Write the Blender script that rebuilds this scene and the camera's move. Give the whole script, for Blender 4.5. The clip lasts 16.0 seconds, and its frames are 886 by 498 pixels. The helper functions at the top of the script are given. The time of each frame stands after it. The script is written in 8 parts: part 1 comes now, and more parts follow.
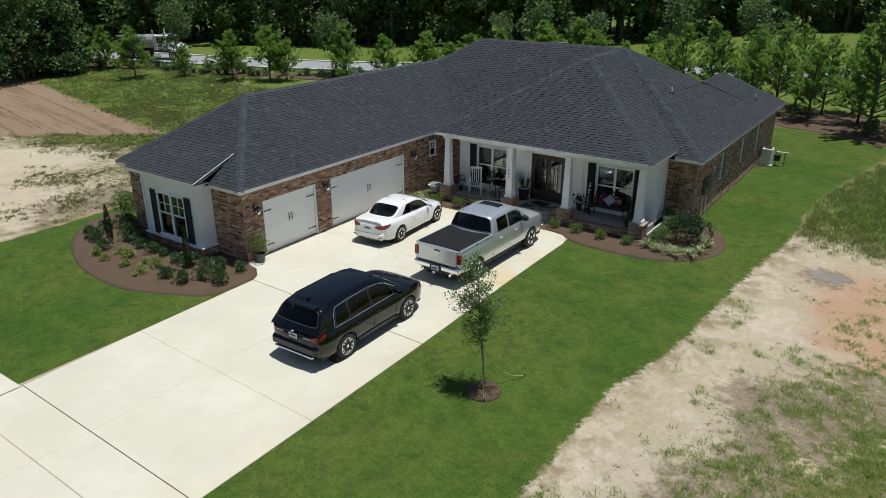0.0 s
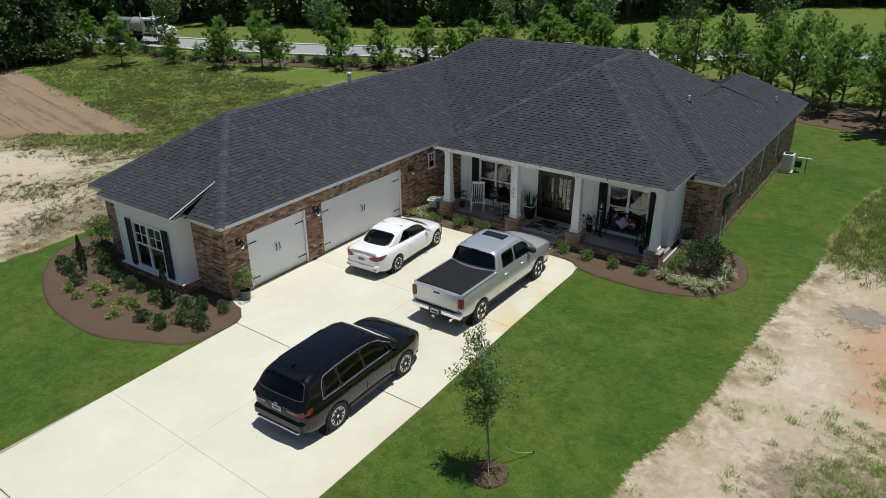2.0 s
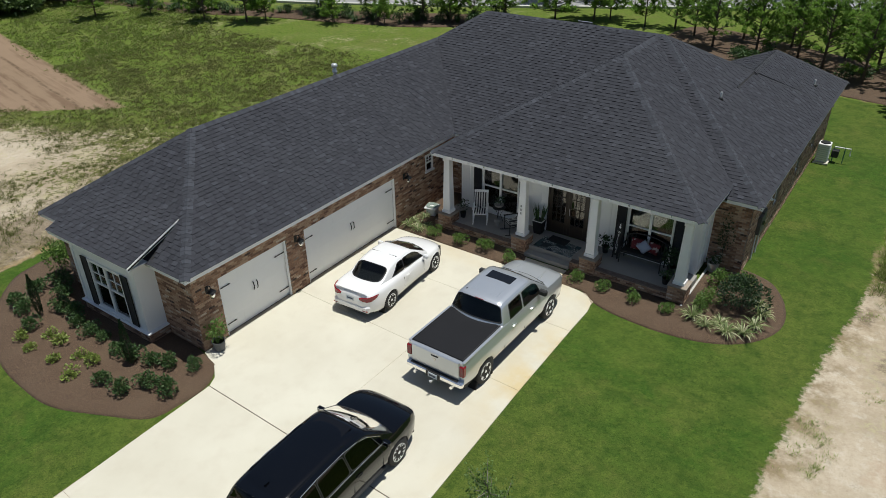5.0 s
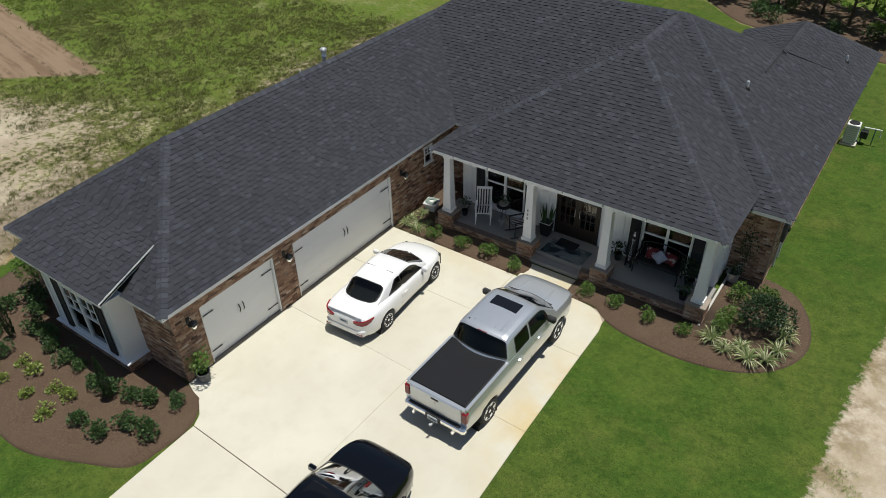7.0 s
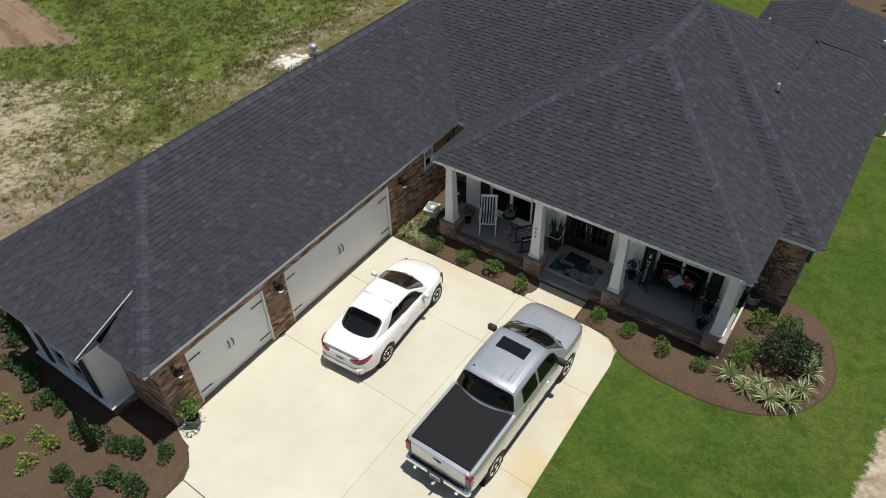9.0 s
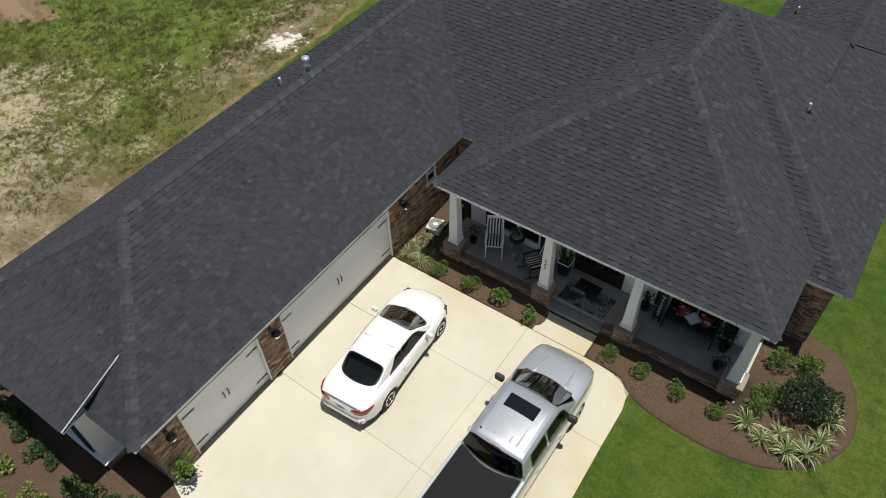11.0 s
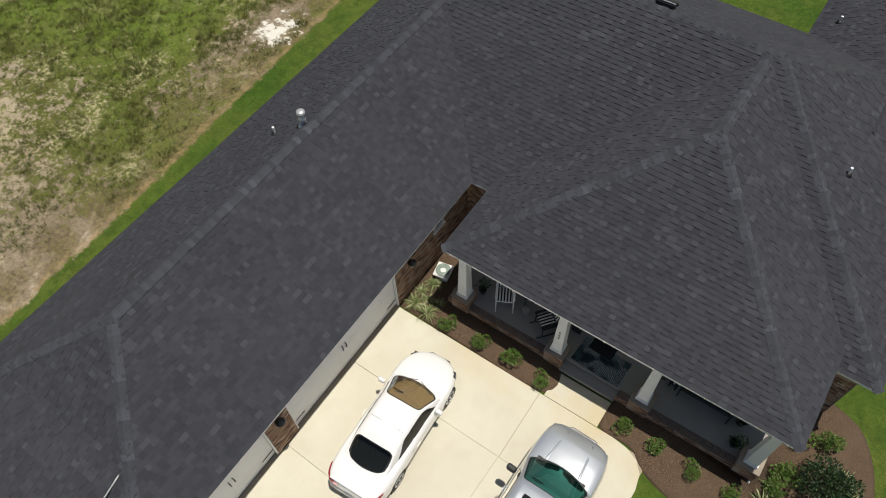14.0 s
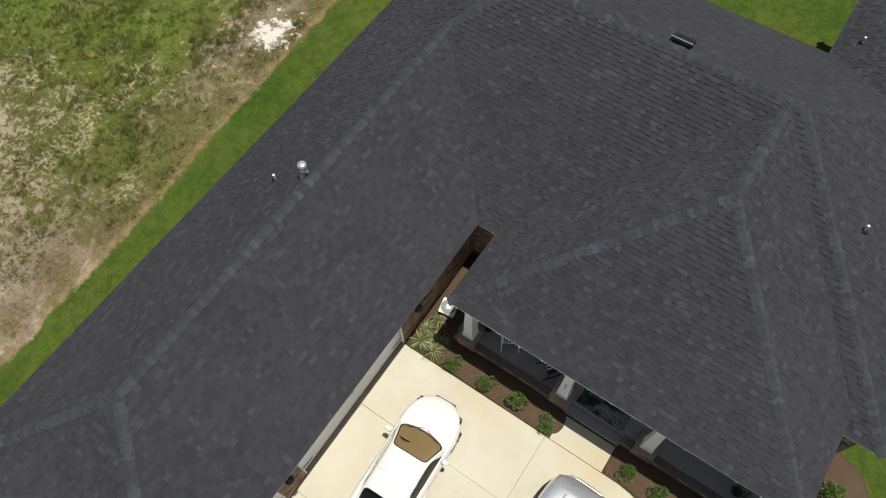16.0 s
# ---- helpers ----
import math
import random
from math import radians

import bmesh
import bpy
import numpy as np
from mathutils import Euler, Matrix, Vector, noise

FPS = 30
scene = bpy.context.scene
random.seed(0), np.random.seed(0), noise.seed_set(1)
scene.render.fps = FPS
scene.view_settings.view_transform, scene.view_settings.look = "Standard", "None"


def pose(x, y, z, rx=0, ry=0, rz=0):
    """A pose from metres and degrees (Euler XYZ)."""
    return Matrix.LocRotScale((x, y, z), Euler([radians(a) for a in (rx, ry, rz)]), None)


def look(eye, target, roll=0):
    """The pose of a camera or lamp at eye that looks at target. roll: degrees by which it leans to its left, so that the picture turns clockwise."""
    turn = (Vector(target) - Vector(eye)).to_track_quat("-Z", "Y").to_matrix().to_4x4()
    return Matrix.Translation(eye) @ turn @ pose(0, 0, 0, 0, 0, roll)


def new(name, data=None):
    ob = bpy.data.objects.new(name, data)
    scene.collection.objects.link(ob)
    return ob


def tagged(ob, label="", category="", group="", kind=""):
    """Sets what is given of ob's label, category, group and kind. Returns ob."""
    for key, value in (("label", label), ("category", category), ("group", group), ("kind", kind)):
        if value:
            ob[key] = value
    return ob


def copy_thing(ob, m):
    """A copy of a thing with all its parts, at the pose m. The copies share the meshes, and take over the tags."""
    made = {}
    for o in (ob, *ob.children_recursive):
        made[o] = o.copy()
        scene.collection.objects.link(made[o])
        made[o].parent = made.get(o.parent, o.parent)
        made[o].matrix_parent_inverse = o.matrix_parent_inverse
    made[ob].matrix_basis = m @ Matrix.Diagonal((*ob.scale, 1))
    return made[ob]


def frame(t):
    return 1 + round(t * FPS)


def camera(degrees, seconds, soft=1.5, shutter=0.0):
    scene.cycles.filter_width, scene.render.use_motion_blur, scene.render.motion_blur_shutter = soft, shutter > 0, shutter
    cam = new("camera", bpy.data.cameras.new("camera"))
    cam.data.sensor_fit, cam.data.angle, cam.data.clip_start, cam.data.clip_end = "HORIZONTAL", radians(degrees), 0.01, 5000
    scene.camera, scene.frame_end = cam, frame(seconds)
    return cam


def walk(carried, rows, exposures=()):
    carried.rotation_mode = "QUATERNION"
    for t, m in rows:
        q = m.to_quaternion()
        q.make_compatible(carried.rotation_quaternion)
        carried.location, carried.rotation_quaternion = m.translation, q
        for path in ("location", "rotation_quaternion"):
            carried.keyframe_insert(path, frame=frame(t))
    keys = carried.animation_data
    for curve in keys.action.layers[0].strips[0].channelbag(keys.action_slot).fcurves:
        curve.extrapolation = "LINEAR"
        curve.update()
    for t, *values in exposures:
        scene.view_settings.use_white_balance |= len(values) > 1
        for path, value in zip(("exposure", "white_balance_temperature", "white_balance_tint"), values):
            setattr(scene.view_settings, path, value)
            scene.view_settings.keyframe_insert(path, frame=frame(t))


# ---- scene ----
cam = camera(63.72, 16.0, soft=0.8)
# seconds, eye in metres, yaw, pitch and roll in degrees
ROWS = [
    (0.00, 20.029, -16.831, 10.394, 35.047, -21.939, 0.077),
    (0.50, 19.628, -16.257, 10.719, 35.036, -22.515, 0.150),
    (1.00, 19.228, -15.674, 11.044, 35.025, -23.099, 0.222),
    (1.50, 18.828, -15.085, 11.369, 35.013, -23.699, 0.292),
    (2.00, 18.427, -14.489, 11.695, 35.001, -24.385, 0.360),
    (2.50, 18.025, -13.887, 12.020, 34.988, -25.077, 0.426),
    (3.00, 17.620, -13.280, 12.347, 34.975, -25.784, 0.491),
    (3.50, 17.213, -12.669, 12.675, 34.961, -26.556, 0.553),
    (4.00, 16.803, -12.052, 13.004, 34.947, -27.554, 0.614),
    (4.75, 16.181, -11.121, 13.501, 34.924, -29.729, 0.702),
    (5.50, 15.550, -10.183, 14.002, 34.900, -31.914, 0.787),
    (6.50, 14.692, -8.923, 14.677, 34.866, -34.839, 0.893),
    (7.00, 14.257, -8.290, 15.018, 34.848, -36.307, 0.943),
    (7.50, 13.816, -7.656, 15.361, 34.830, -37.759, 0.992),
    (8.00, 13.371, -7.020, 15.707, 34.811, -39.242, 1.039),
    (8.50, 12.921, -6.383, 16.055, 34.792, -40.757, 1.084),
    (9.30, 12.191, -5.363, 16.617, 34.759, -43.152, 1.152),
    (10.10, 11.451, -4.341, 17.185, 34.726, -45.549, 1.216),
    (11.00, 10.606, -3.191, 17.830, 34.686, -48.247, 1.283),
    (11.50, 10.133, -2.553, 18.191, 34.663, -49.696, 1.317),
    (12.00, 9.657, -1.914, 18.554, 34.640, -51.165, 1.350),
    (12.50, 9.179, -1.275, 18.919, 34.616, -52.642, 1.381),
    (13.00, 8.699, -0.636, 19.285, 34.591, -54.108, 1.410),
    (13.50, 8.219, 0.002, 19.652, 34.566, -55.563, 1.437),
    (14.00, 7.739, 0.640, 20.021, 34.541, -57.026, 1.463),
    (14.50, 7.260, 1.279, 20.390, 34.515, -58.477, 1.487),
    (15.00, 6.782, 1.917, 20.759, 34.488, -59.935, 1.509),
    (15.50, 6.307, 2.556, 21.128, 34.461, -61.391, 1.529),
    (16.00, 5.836, 3.194, 21.497, 34.433, -62.883, 1.548),
]
walk(cam, [(t, pose(x, y, z, 90 + pitch, roll, yaw)) for t, x, y, z, yaw, pitch, roll in ROWS],
     [(0.0, 0.10, 6150, 8), (4.0, 0.10, 6250, 8.5), (8.5, 0.10, 6460, 9.5), (16.0, 0.08, 6820, 10)])

# ---- daylight: high summer sun, clear sky ----
world = bpy.data.worlds.new("sky")
scene.world = world
world.use_nodes = True
wn = world.node_tree
sky = wn.nodes.new("ShaderNodeTexSky")
sky.sky_type = "NISHITA"
sky.sun_disc = False
SUN_DIR = Vector((0.135, 0.092, 1.0)).normalized()
sky.sun_elevation = math.asin(SUN_DIR.z)
sky.sun_rotation = math.atan2(SUN_DIR.x, SUN_DIR.y)
sky.altitude = 50
wn.links.new(sky.outputs[0], wn.nodes["Background"].inputs[0])
wn.nodes["Background"].inputs[1].default_value = 0.056
sun_data = bpy.data.lights.new("sun", "SUN")
sun_data.energy = 4.1
sun_data.angle = radians(0.5)
sun_data.color = (1.0, 0.965, 0.885)
sun = new("sun", sun_data)
sun.matrix_world = look(SUN_DIR * 80, (0, 0, 0))

# ---- small building helpers ----


def clamp(v, a, b):
    return max(a, min(b, v))


def mesh(name, verts, faces, smooth=False, mats=(), index=None):
    me = bpy.data.meshes.new(name)
    me.from_pydata([tuple(v) for v in verts], [], [tuple(f) for f in faces])
    for m in mats:
        me.materials.append(m)
    if index is not None:
        me.polygons.foreach_set("material_index", index)
    if smooth:
        me.polygons.foreach_set("use_smooth", [True] * len(me.polygons))
    me.update()
    return me


def part(name, bm, material, parent, label="", m=None, smooth=False):
    """Link a bmesh (or a ready mesh) as one mesh object under a thing."""
    if isinstance(bm, bpy.types.Mesh):
        me = bm
        if material is not None and not me.materials:
            me.materials.append(material)
    else:
        me = bpy.data.meshes.new(name)
        bm.to_mesh(me)
        bm.free()
        me.materials.append(material)
        if smooth:
            me.polygons.foreach_set("use_smooth", [True] * len(me.polygons))
    ob = new(name, me)
    ob.parent = parent
    if m is not None:
        ob.matrix_basis = m
    if label:
        tagged(ob, label)
    return ob


def thing(name, label, category, m=None, group="", kind=""):
    ob = new(name)
    ob.empty_display_size = 0.2
    if m is not None:
        ob.matrix_basis = m
    return tagged(ob, label, category, group, kind)


def box(x0, x1, y0, y1, z0, z1, bevel=0.0, bm=None):
    bm = bm or bmesh.new()
    r = bmesh.ops.create_cube(bm, size=1)
    vs = r["verts"]
    for v in vs:
        v.co = Vector(((x0 + x1) / 2 + v.co.x * (x1 - x0), (y0 + y1) / 2 + v.co.y * (y1 - y0), (z0 + z1) / 2 + v.co.z * (z1 - z0)))
    if bevel:
        es = list({e for v in vs for e in v.link_edges})
        bmesh.ops.bevel(bm, geom=es, offset=bevel, segments=1, affect="EDGES")
    return bm


def tube(points, radius, sides=8, bm=None, cap=True):
    """A round bar along points; radius is a number or one per point."""
    bm = bm or bmesh.new()
    pts = [Vector(p) for p in points]
    rings = []
    for i, p in enumerate(pts):
        d = (pts[min(i + 1, len(pts) - 1)] - pts[max(i - 1, 0)]).normalized()
        a = d.orthogonal().normalized() if abs(d.z) > 0.95 else d.cross(Vector((0, 0, 1))).normalized()
        b = d.cross(a)
        r = radius[i] if isinstance(radius, (list, tuple)) else radius
        rings.append([bm.verts.new(p + r * (math.cos(2 * math.pi * k / sides) * a + math.sin(2 * math.pi * k / sides) * b)) for k in range(sides)])
    for r0, r1 in zip(rings, rings[1:]):
        for k in range(sides):
            bm.faces.new((r0[k], r0[(k + 1) % sides], r1[(k + 1) % sides], r1[k]))
    if cap:
        bm.faces.new(rings[0][::-1])
        bm.faces.new(rings[-1])
    return bm


def turned(profile, sides=24, bm=None, centre=(0, 0, 0), axis="z"):
    """A turned shape from (radius, height) pairs."""
    bm = bm or bmesh.new()
    c = Vector(centre)
    rings = []
    for r, h in profile:
        ring = []
        for k in range(sides):
            a = 2 * math.pi * k / sides
            p = Vector((r * math.cos(a), r * math.sin(a), h))
            if axis == "x":
                p = Vector((p.z, p.x, p.y))
            ring.append(bm.verts.new(c + p))
        rings.append(ring)
    for r0, r1 in zip(rings, rings[1:]):
        for k in range(sides):
            bm.faces.new((r0[k], r0[(k + 1) % sides], r1[(k + 1) % sides], r1[k]))
    bm.faces.new(rings[0][::-1])
    bm.faces.new(rings[-1])
    return bm


def prism(poly, z0, z1, bm=None):
    """An upright prism over a plan polygon."""
    bm = bm or bmesh.new()
    lo = [bm.verts.new((x, y, z0)) for x, y in poly]
    hi = [bm.verts.new((x, y, z1)) for x, y in poly]
    n = len(poly)
    bm.faces.new(hi)
    bm.faces.new(lo[::-1])
    for i in range(n):
        bm.faces.new((lo[i], lo[(i + 1) % n], hi[(i + 1) % n], hi[i]))
    bmesh.ops.recalc_face_normals(bm, faces=bm.faces)
    return bm


# ---- materials ----


class Nodes:
    def __init__(self, name):
        self.mat = bpy.data.materials.new(name)
        self.mat.use_nodes = True
        self.t = self.mat.node_tree
        self.bsdf = self.t.nodes["Principled BSDF"]

    def node(self, kind, **inputs):
        n = self.t.nodes.new("ShaderNode" + kind)
        for k, v in inputs.items():
            self.put(n, k, v)
        return n

    def put(self, n, k, v):
        s = n.inputs[int(k[1:])] if k[0] == "i" and k[1:].isdigit() else n.inputs[k.replace("_", " ")]
        if isinstance(v, bpy.types.NodeSocket):
            self.t.links.new(v, s)
        else:
            s.default_value = (*v, 1) if isinstance(v, tuple) and len(v) == 3 and s.type == "RGBA" else v

    def pos(self):
        return self.node("NewGeometry").outputs["Position"]

    def obj(self):
        return self.node("TexCoord").outputs["Object"]

    def noise(self, co, scale, detail=3.0, rough=0.55):
        n = self.node("TexNoise", Vector=co, Scale=scale, Detail=detail, Roughness=rough)
        return n.outputs["Fac"]

    def ramp(self, fac, a, b):
        n = self.node("MapRange", i0=fac, i1=a, i2=b)
        return n.outputs[0]

    def math(self, op, a, b=0.0):
        n = self.node("Math")
        n.operation = op
        self.put(n, "i0", a)
        self.put(n, "i1", b)
        return n.outputs[0]

    def mix(self, fac, a, b):
        n = self.node("Mix")
        n.data_type = "RGBA"
        self.put(n, "i0", fac)
        self.put(n, "i6", a)
        self.put(n, "i7", b)
        return n.outputs[2]

    def attr(self, name):
        n = self.node("Attribute")
        n.attribute_name = name
        return n.outputs["Fac"]

    def island(self):
        return self.node("NewGeometry").outputs["Random Per Island"]

    def objrand(self):
        return self.node("ObjectInfo").outputs["Random"]

    def stretch(self, co, sx, sy, sz):
        n = self.node("VectorMath")
        n.operation = "MULTIPLY"
        self.put(n, "i0", co)
        n.inputs[1].default_value = (sx, sy, sz)
        return n.outputs[0]

    def bump(self, height, strength, distance):
        n = self.node("Bump", Strength=strength, Distance=distance, Height=height)
        self.put(self.bsdf, "Normal", n.outputs[0])

    def out(self, **kw):
        for k, v in kw.items():
            self.put(self.bsdf, k, v)
        return self.mat


def worn(name, a, b, scale, rough, bump=0.1, fine=40.0, metal=0.0, dist=0.003, local=True, spread=0.15, **kw):
    """A surface of two close tones with coarse and fine variation."""
    n = Nodes(name)
    co = n.obj() if local else n.pos()
    big = n.ramp(n.noise(co, scale, 4), 0.32, 0.68)
    fin = n.noise(co, fine, 3)
    c = n.mix(big, a, b)
    c = n.mix(n.math("MULTIPLY", fin, spread), c, tuple(v * 0.45 for v in a))
    n.bump(fin, bump, dist)
    r = n.math("ADD", n.math("MULTIPLY", big, 0.1), rough - 0.05)
    return n.out(Base_Color=c, Roughness=r, Metallic=metal, **kw)


def leafy(name, dark, light, third=None, trans=0.25, shade=0.4):
    """Foliage: every leaf its own tone, some light through the blade."""
    n = Nodes(name)
    r = n.island()
    c = n.mix(n.ramp(r, 0.1, 0.95), dark, light)
    if third:
        c = n.mix(n.ramp(r, 0.86, 0.9), c, third)
    c = n.mix(n.math("MULTIPLY", n.noise(n.pos(), 1.3, 2), shade), c, tuple(v * 0.5 for v in dark))
    n.out(Base_Color=c, Roughness=0.55)
    tr = n.node("BsdfTranslucent", Color=c)
    ms = n.node("MixShader", i0=trans, i1=n.bsdf.outputs[0], i2=tr.outputs[0])
    n.t.links.new(ms.outputs[0], n.t.nodes["Material Output"].inputs[0])
    return n.mat


def paint(name, colour, rough=0.25, metal=0.0, coat=1.0, dusty=0.05, gloss=0.5):
    n = Nodes(name)
    dust = n.ramp(n.noise(n.obj(), 2.0, 4), 0.45, 0.9)
    c = n.mix(n.math("MULTIPLY", dust, dusty), colour, (0.35, 0.33, 0.29))
    flake = n.noise(n.obj(), 900, 1)
    n.bump(flake, 0.02, 0.0005)
    return n.out(Base_Color=c, Roughness=n.math("ADD", n.math("MULTIPLY", dust, 0.06), rough), Metallic=metal, Coat_Weight=coat, Coat_Roughness=0.04, Specular_IOR_Level=gloss)


def glass(name, colour, ior=1.5):
    """Tinted pane: clear sheet with a dark film."""
    n = Nodes(name)
    gl = n.node("BsdfGlossy", Color=(1, 1, 1), Roughness=0.02)
    tr = n.node("BsdfTransparent", Color=colour)
    fr = n.node("Fresnel", IOR=ior)
    ms = n.node("MixShader", i0=fr.outputs[0], i1=tr.outputs[0], i2=gl.outputs[0])
    n.t.links.new(ms.outputs[0], n.t.nodes["Material Output"].inputs[0])
    return n.mat


# roof shingles: charcoal mineral granules, every tab its own shade
def shingle_mat(name, random_socket, lo=(0.0310, 0.0325, 0.0395), hi=(0.0430, 0.0450, 0.0545)):
    n = Nodes(name)
    r = n.island() if random_socket == "island" else n.objrand()
    co = n.pos()
    c = n.mix(n.ramp(r, 0.0, 0.8), lo, hi)
    c = n.mix(n.ramp(r, 0.90, 1.0), c, tuple(v * 1.32 for v in hi))
    gr = n.noise(co, 260, 2)
    c = n.mix(n.math("MULTIPLY", n.ramp(gr, 0.5, 0.75), 0.30), c, (0.090, 0.093, 0.108))
    speck = n.noise(co, 75, 3, 0.7)
    c = n.mix(n.math("MULTIPLY", n.ramp(speck, 0.50, 0.62), 0.25), c, tuple(v * 0.45 for v in lo))
    c = n.mix(n.math("MULTIPLY", n.ramp(n.noise(co, 0.35, 3), 0.4, 0.75), 0.18), c, (0.066, 0.069, 0.076))
    n.bump(gr, 0.5, 0.003)
    return n.out(Base_Color=c, Roughness=0.95, Specular_IOR_Level=0.25)


M_SHINGLE = shingle_mat("shingle", "island")
M_SHINGLE_ONE = shingle_mat("shingle_single", "object")
M_CAP = shingle_mat("ridge_cap", "object", (0.040, 0.0425, 0.051), (0.060, 0.064, 0.077))
M_CAP_FAR = shingle_mat("ridge_cap_far", "island", (0.034, 0.036, 0.042), (0.052, 0.055, 0.062))
# near-black butt faces: the shadow line under each tab put into its colour
M_BUTT_SHADE = worn("shingle_edge_shade", (0.007, 0.007, 0.009), (0.011, 0.011, 0.014), 2.0, 0.98)
M_UNDERLAY = worn("roof_felt", (0.02, 0.02, 0.022), (0.028, 0.028, 0.03), 1.0, 0.95)


def brick_mat(name, random_socket):
    n = Nodes(name)
    r = n.island() if random_socket == "island" else n.objrand()
    co = n.pos()
    c = n.mix(n.ramp(r, 0.0, 0.5), (0.165, 0.088, 0.056), (0.400, 0.238, 0.150))
    c = n.mix(n.ramp(r, 0.52, 0.82), c, (0.500, 0.345, 0.235))
    c = n.mix(n.ramp(r, 0.90, 0.92), c, (0.60, 0.49, 0.38))
    c = n.mix(n.ramp(r, 0.955, 0.96), c, (0.075, 0.050, 0.040))
    c = n.mix(n.math("MULTIPLY", n.ramp(n.noise(co, 22, 4), 0.48, 0.72), 0.38), c, (0.110, 0.062, 0.044))
    g = n.noise(co, 90, 3)
    c = n.mix(n.math("MULTIPLY", n.ramp(n.noise(co, 9, 3), 0.58, 0.74), 0.28), c, (0.42, 0.34, 0.27))
    n.bump(g, 0.6, 0.006)
    return n.out(Base_Color=c, Roughness=0.9)


M_BRICK = brick_mat("brick", "island")
M_BRICK_ONE = brick_mat("brick_single", "object")
M_MORTAR = worn("mortar", (0.27, 0.225, 0.18), (0.35, 0.30, 0.245), 2.0, 0.95, 0.5, 120, dist=0.004)
M_WHITE = worn("white_paint", (0.78, 0.78, 0.77), (0.72, 0.72, 0.71), 1.2, 0.5, 0.05, 60, spread=0.06)
M_TRIM = worn("trim_paint", (0.86, 0.86, 0.86), (0.82, 0.82, 0.82), 2.0, 0.45, 0.04, 60, spread=0.06)
M_SIDING = worn("white_siding", (0.87, 0.875, 0.88), (0.84, 0.845, 0.85), 0.8, 0.55, 0.08, 50, spread=0.08)
M_GDOOR = worn("garage_door_paint", (0.88, 0.88, 0.87), (0.85, 0.85, 0.84), 0.7, 0.45, 0.05, 80, spread=0.06)
M_BLACK = worn("black_iron", (0.012, 0.012, 0.013), (0.02, 0.02, 0.02), 6, 0.5, 0.1, 80)
M_SHUTTER = worn("shutter_paint", (0.009, 0.0095, 0.011), (0.013, 0.0135, 0.015), 3, 0.7, 0.1, 60)
M_WOODDOOR = worn("stained_door", (0.018, 0.012, 0.009), (0.032, 0.021, 0.014), 3, 0.4, 0.15, 50)
M_RUBBER = worn("tyre_rubber", (0.016, 0.016, 0.016), (0.028, 0.027, 0.026), 6, 0.8, 0.2, 60)
M_PLASTIC = worn("dark_plastic", (0.018, 0.018, 0.019), (0.03, 0.03, 0.03), 5, 0.6, 0.1, 90)
M_CHROME = Nodes("chrome").out(Base_Color=(0.93, 0.93, 0.93), Metallic=0.9, Roughness=0.2)
M_ALLOY = Nodes("alloy").out(Base_Color=(0.86, 0.87, 0.88), Metallic=0.35, Roughness=0.30)
M_BOXGREY = worn("grey_enamel", (0.30, 0.31, 0.31), (0.24, 0.25, 0.25), 4, 0.5)
M_METER = worn("weathered_grey_enamel", (0.070, 0.070, 0.068), (0.11, 0.11, 0.105), 4, 0.6)
M_STEEL = worn("galvanised", (0.66, 0.67, 0.68), (0.55, 0.56, 0.57), 8, 0.35, 0.1, 60, metal=0.55)
M_GLASSDARK = glass("tinted_glass", (0.10, 0.11, 0.11), 1.4)
M_GLASSBROWN = glass("brown_windscreen", (0.50, 0.42, 0.29), 1.32)
M_GLASSGREEN = glass("windscreen_glass", (0.17, 0.36, 0.32), 1.22)
M_PANE = glass("window_glass", (0.50, 0.55, 0.56), 1.8)
M_RED = Nodes("tail_lamp_red").out(Base_Color=(0.21, 0.006, 0.012), Roughness=0.2, Coat_Weight=0.25)
M_LAMP = Nodes("clear_lamp").out(Base_Color=(0.55, 0.56, 0.58), Roughness=0.1, Metallic=0.4, Coat_Weight=1.0)
M_PLATE = worn("plate_white", (0.55, 0.58, 0.60), (0.45, 0.52, 0.58), 6, 0.4)
M_PLATEBAR = worn("plate_ink", (0.03, 0.05, 0.10), (0.04, 0.06, 0.12), 6, 0.5)
M_INTERIOR = worn("dark_interior", (0.055, 0.058, 0.06), (0.075, 0.078, 0.08), 3, 0.8)
M_TAN = worn("tan_leather", (0.20, 0.135, 0.070), (0.26, 0.18, 0.10), 5, 0.6)
M_ROOM = worn("room_dark", (0.16, 0.14, 0.12), (0.22, 0.20, 0.17), 1, 0.9)
M_CURTAIN = worn("pale_curtain", (0.55, 0.54, 0.50), (0.45, 0.45, 0.42), 3, 0.9, 0.3, 20)


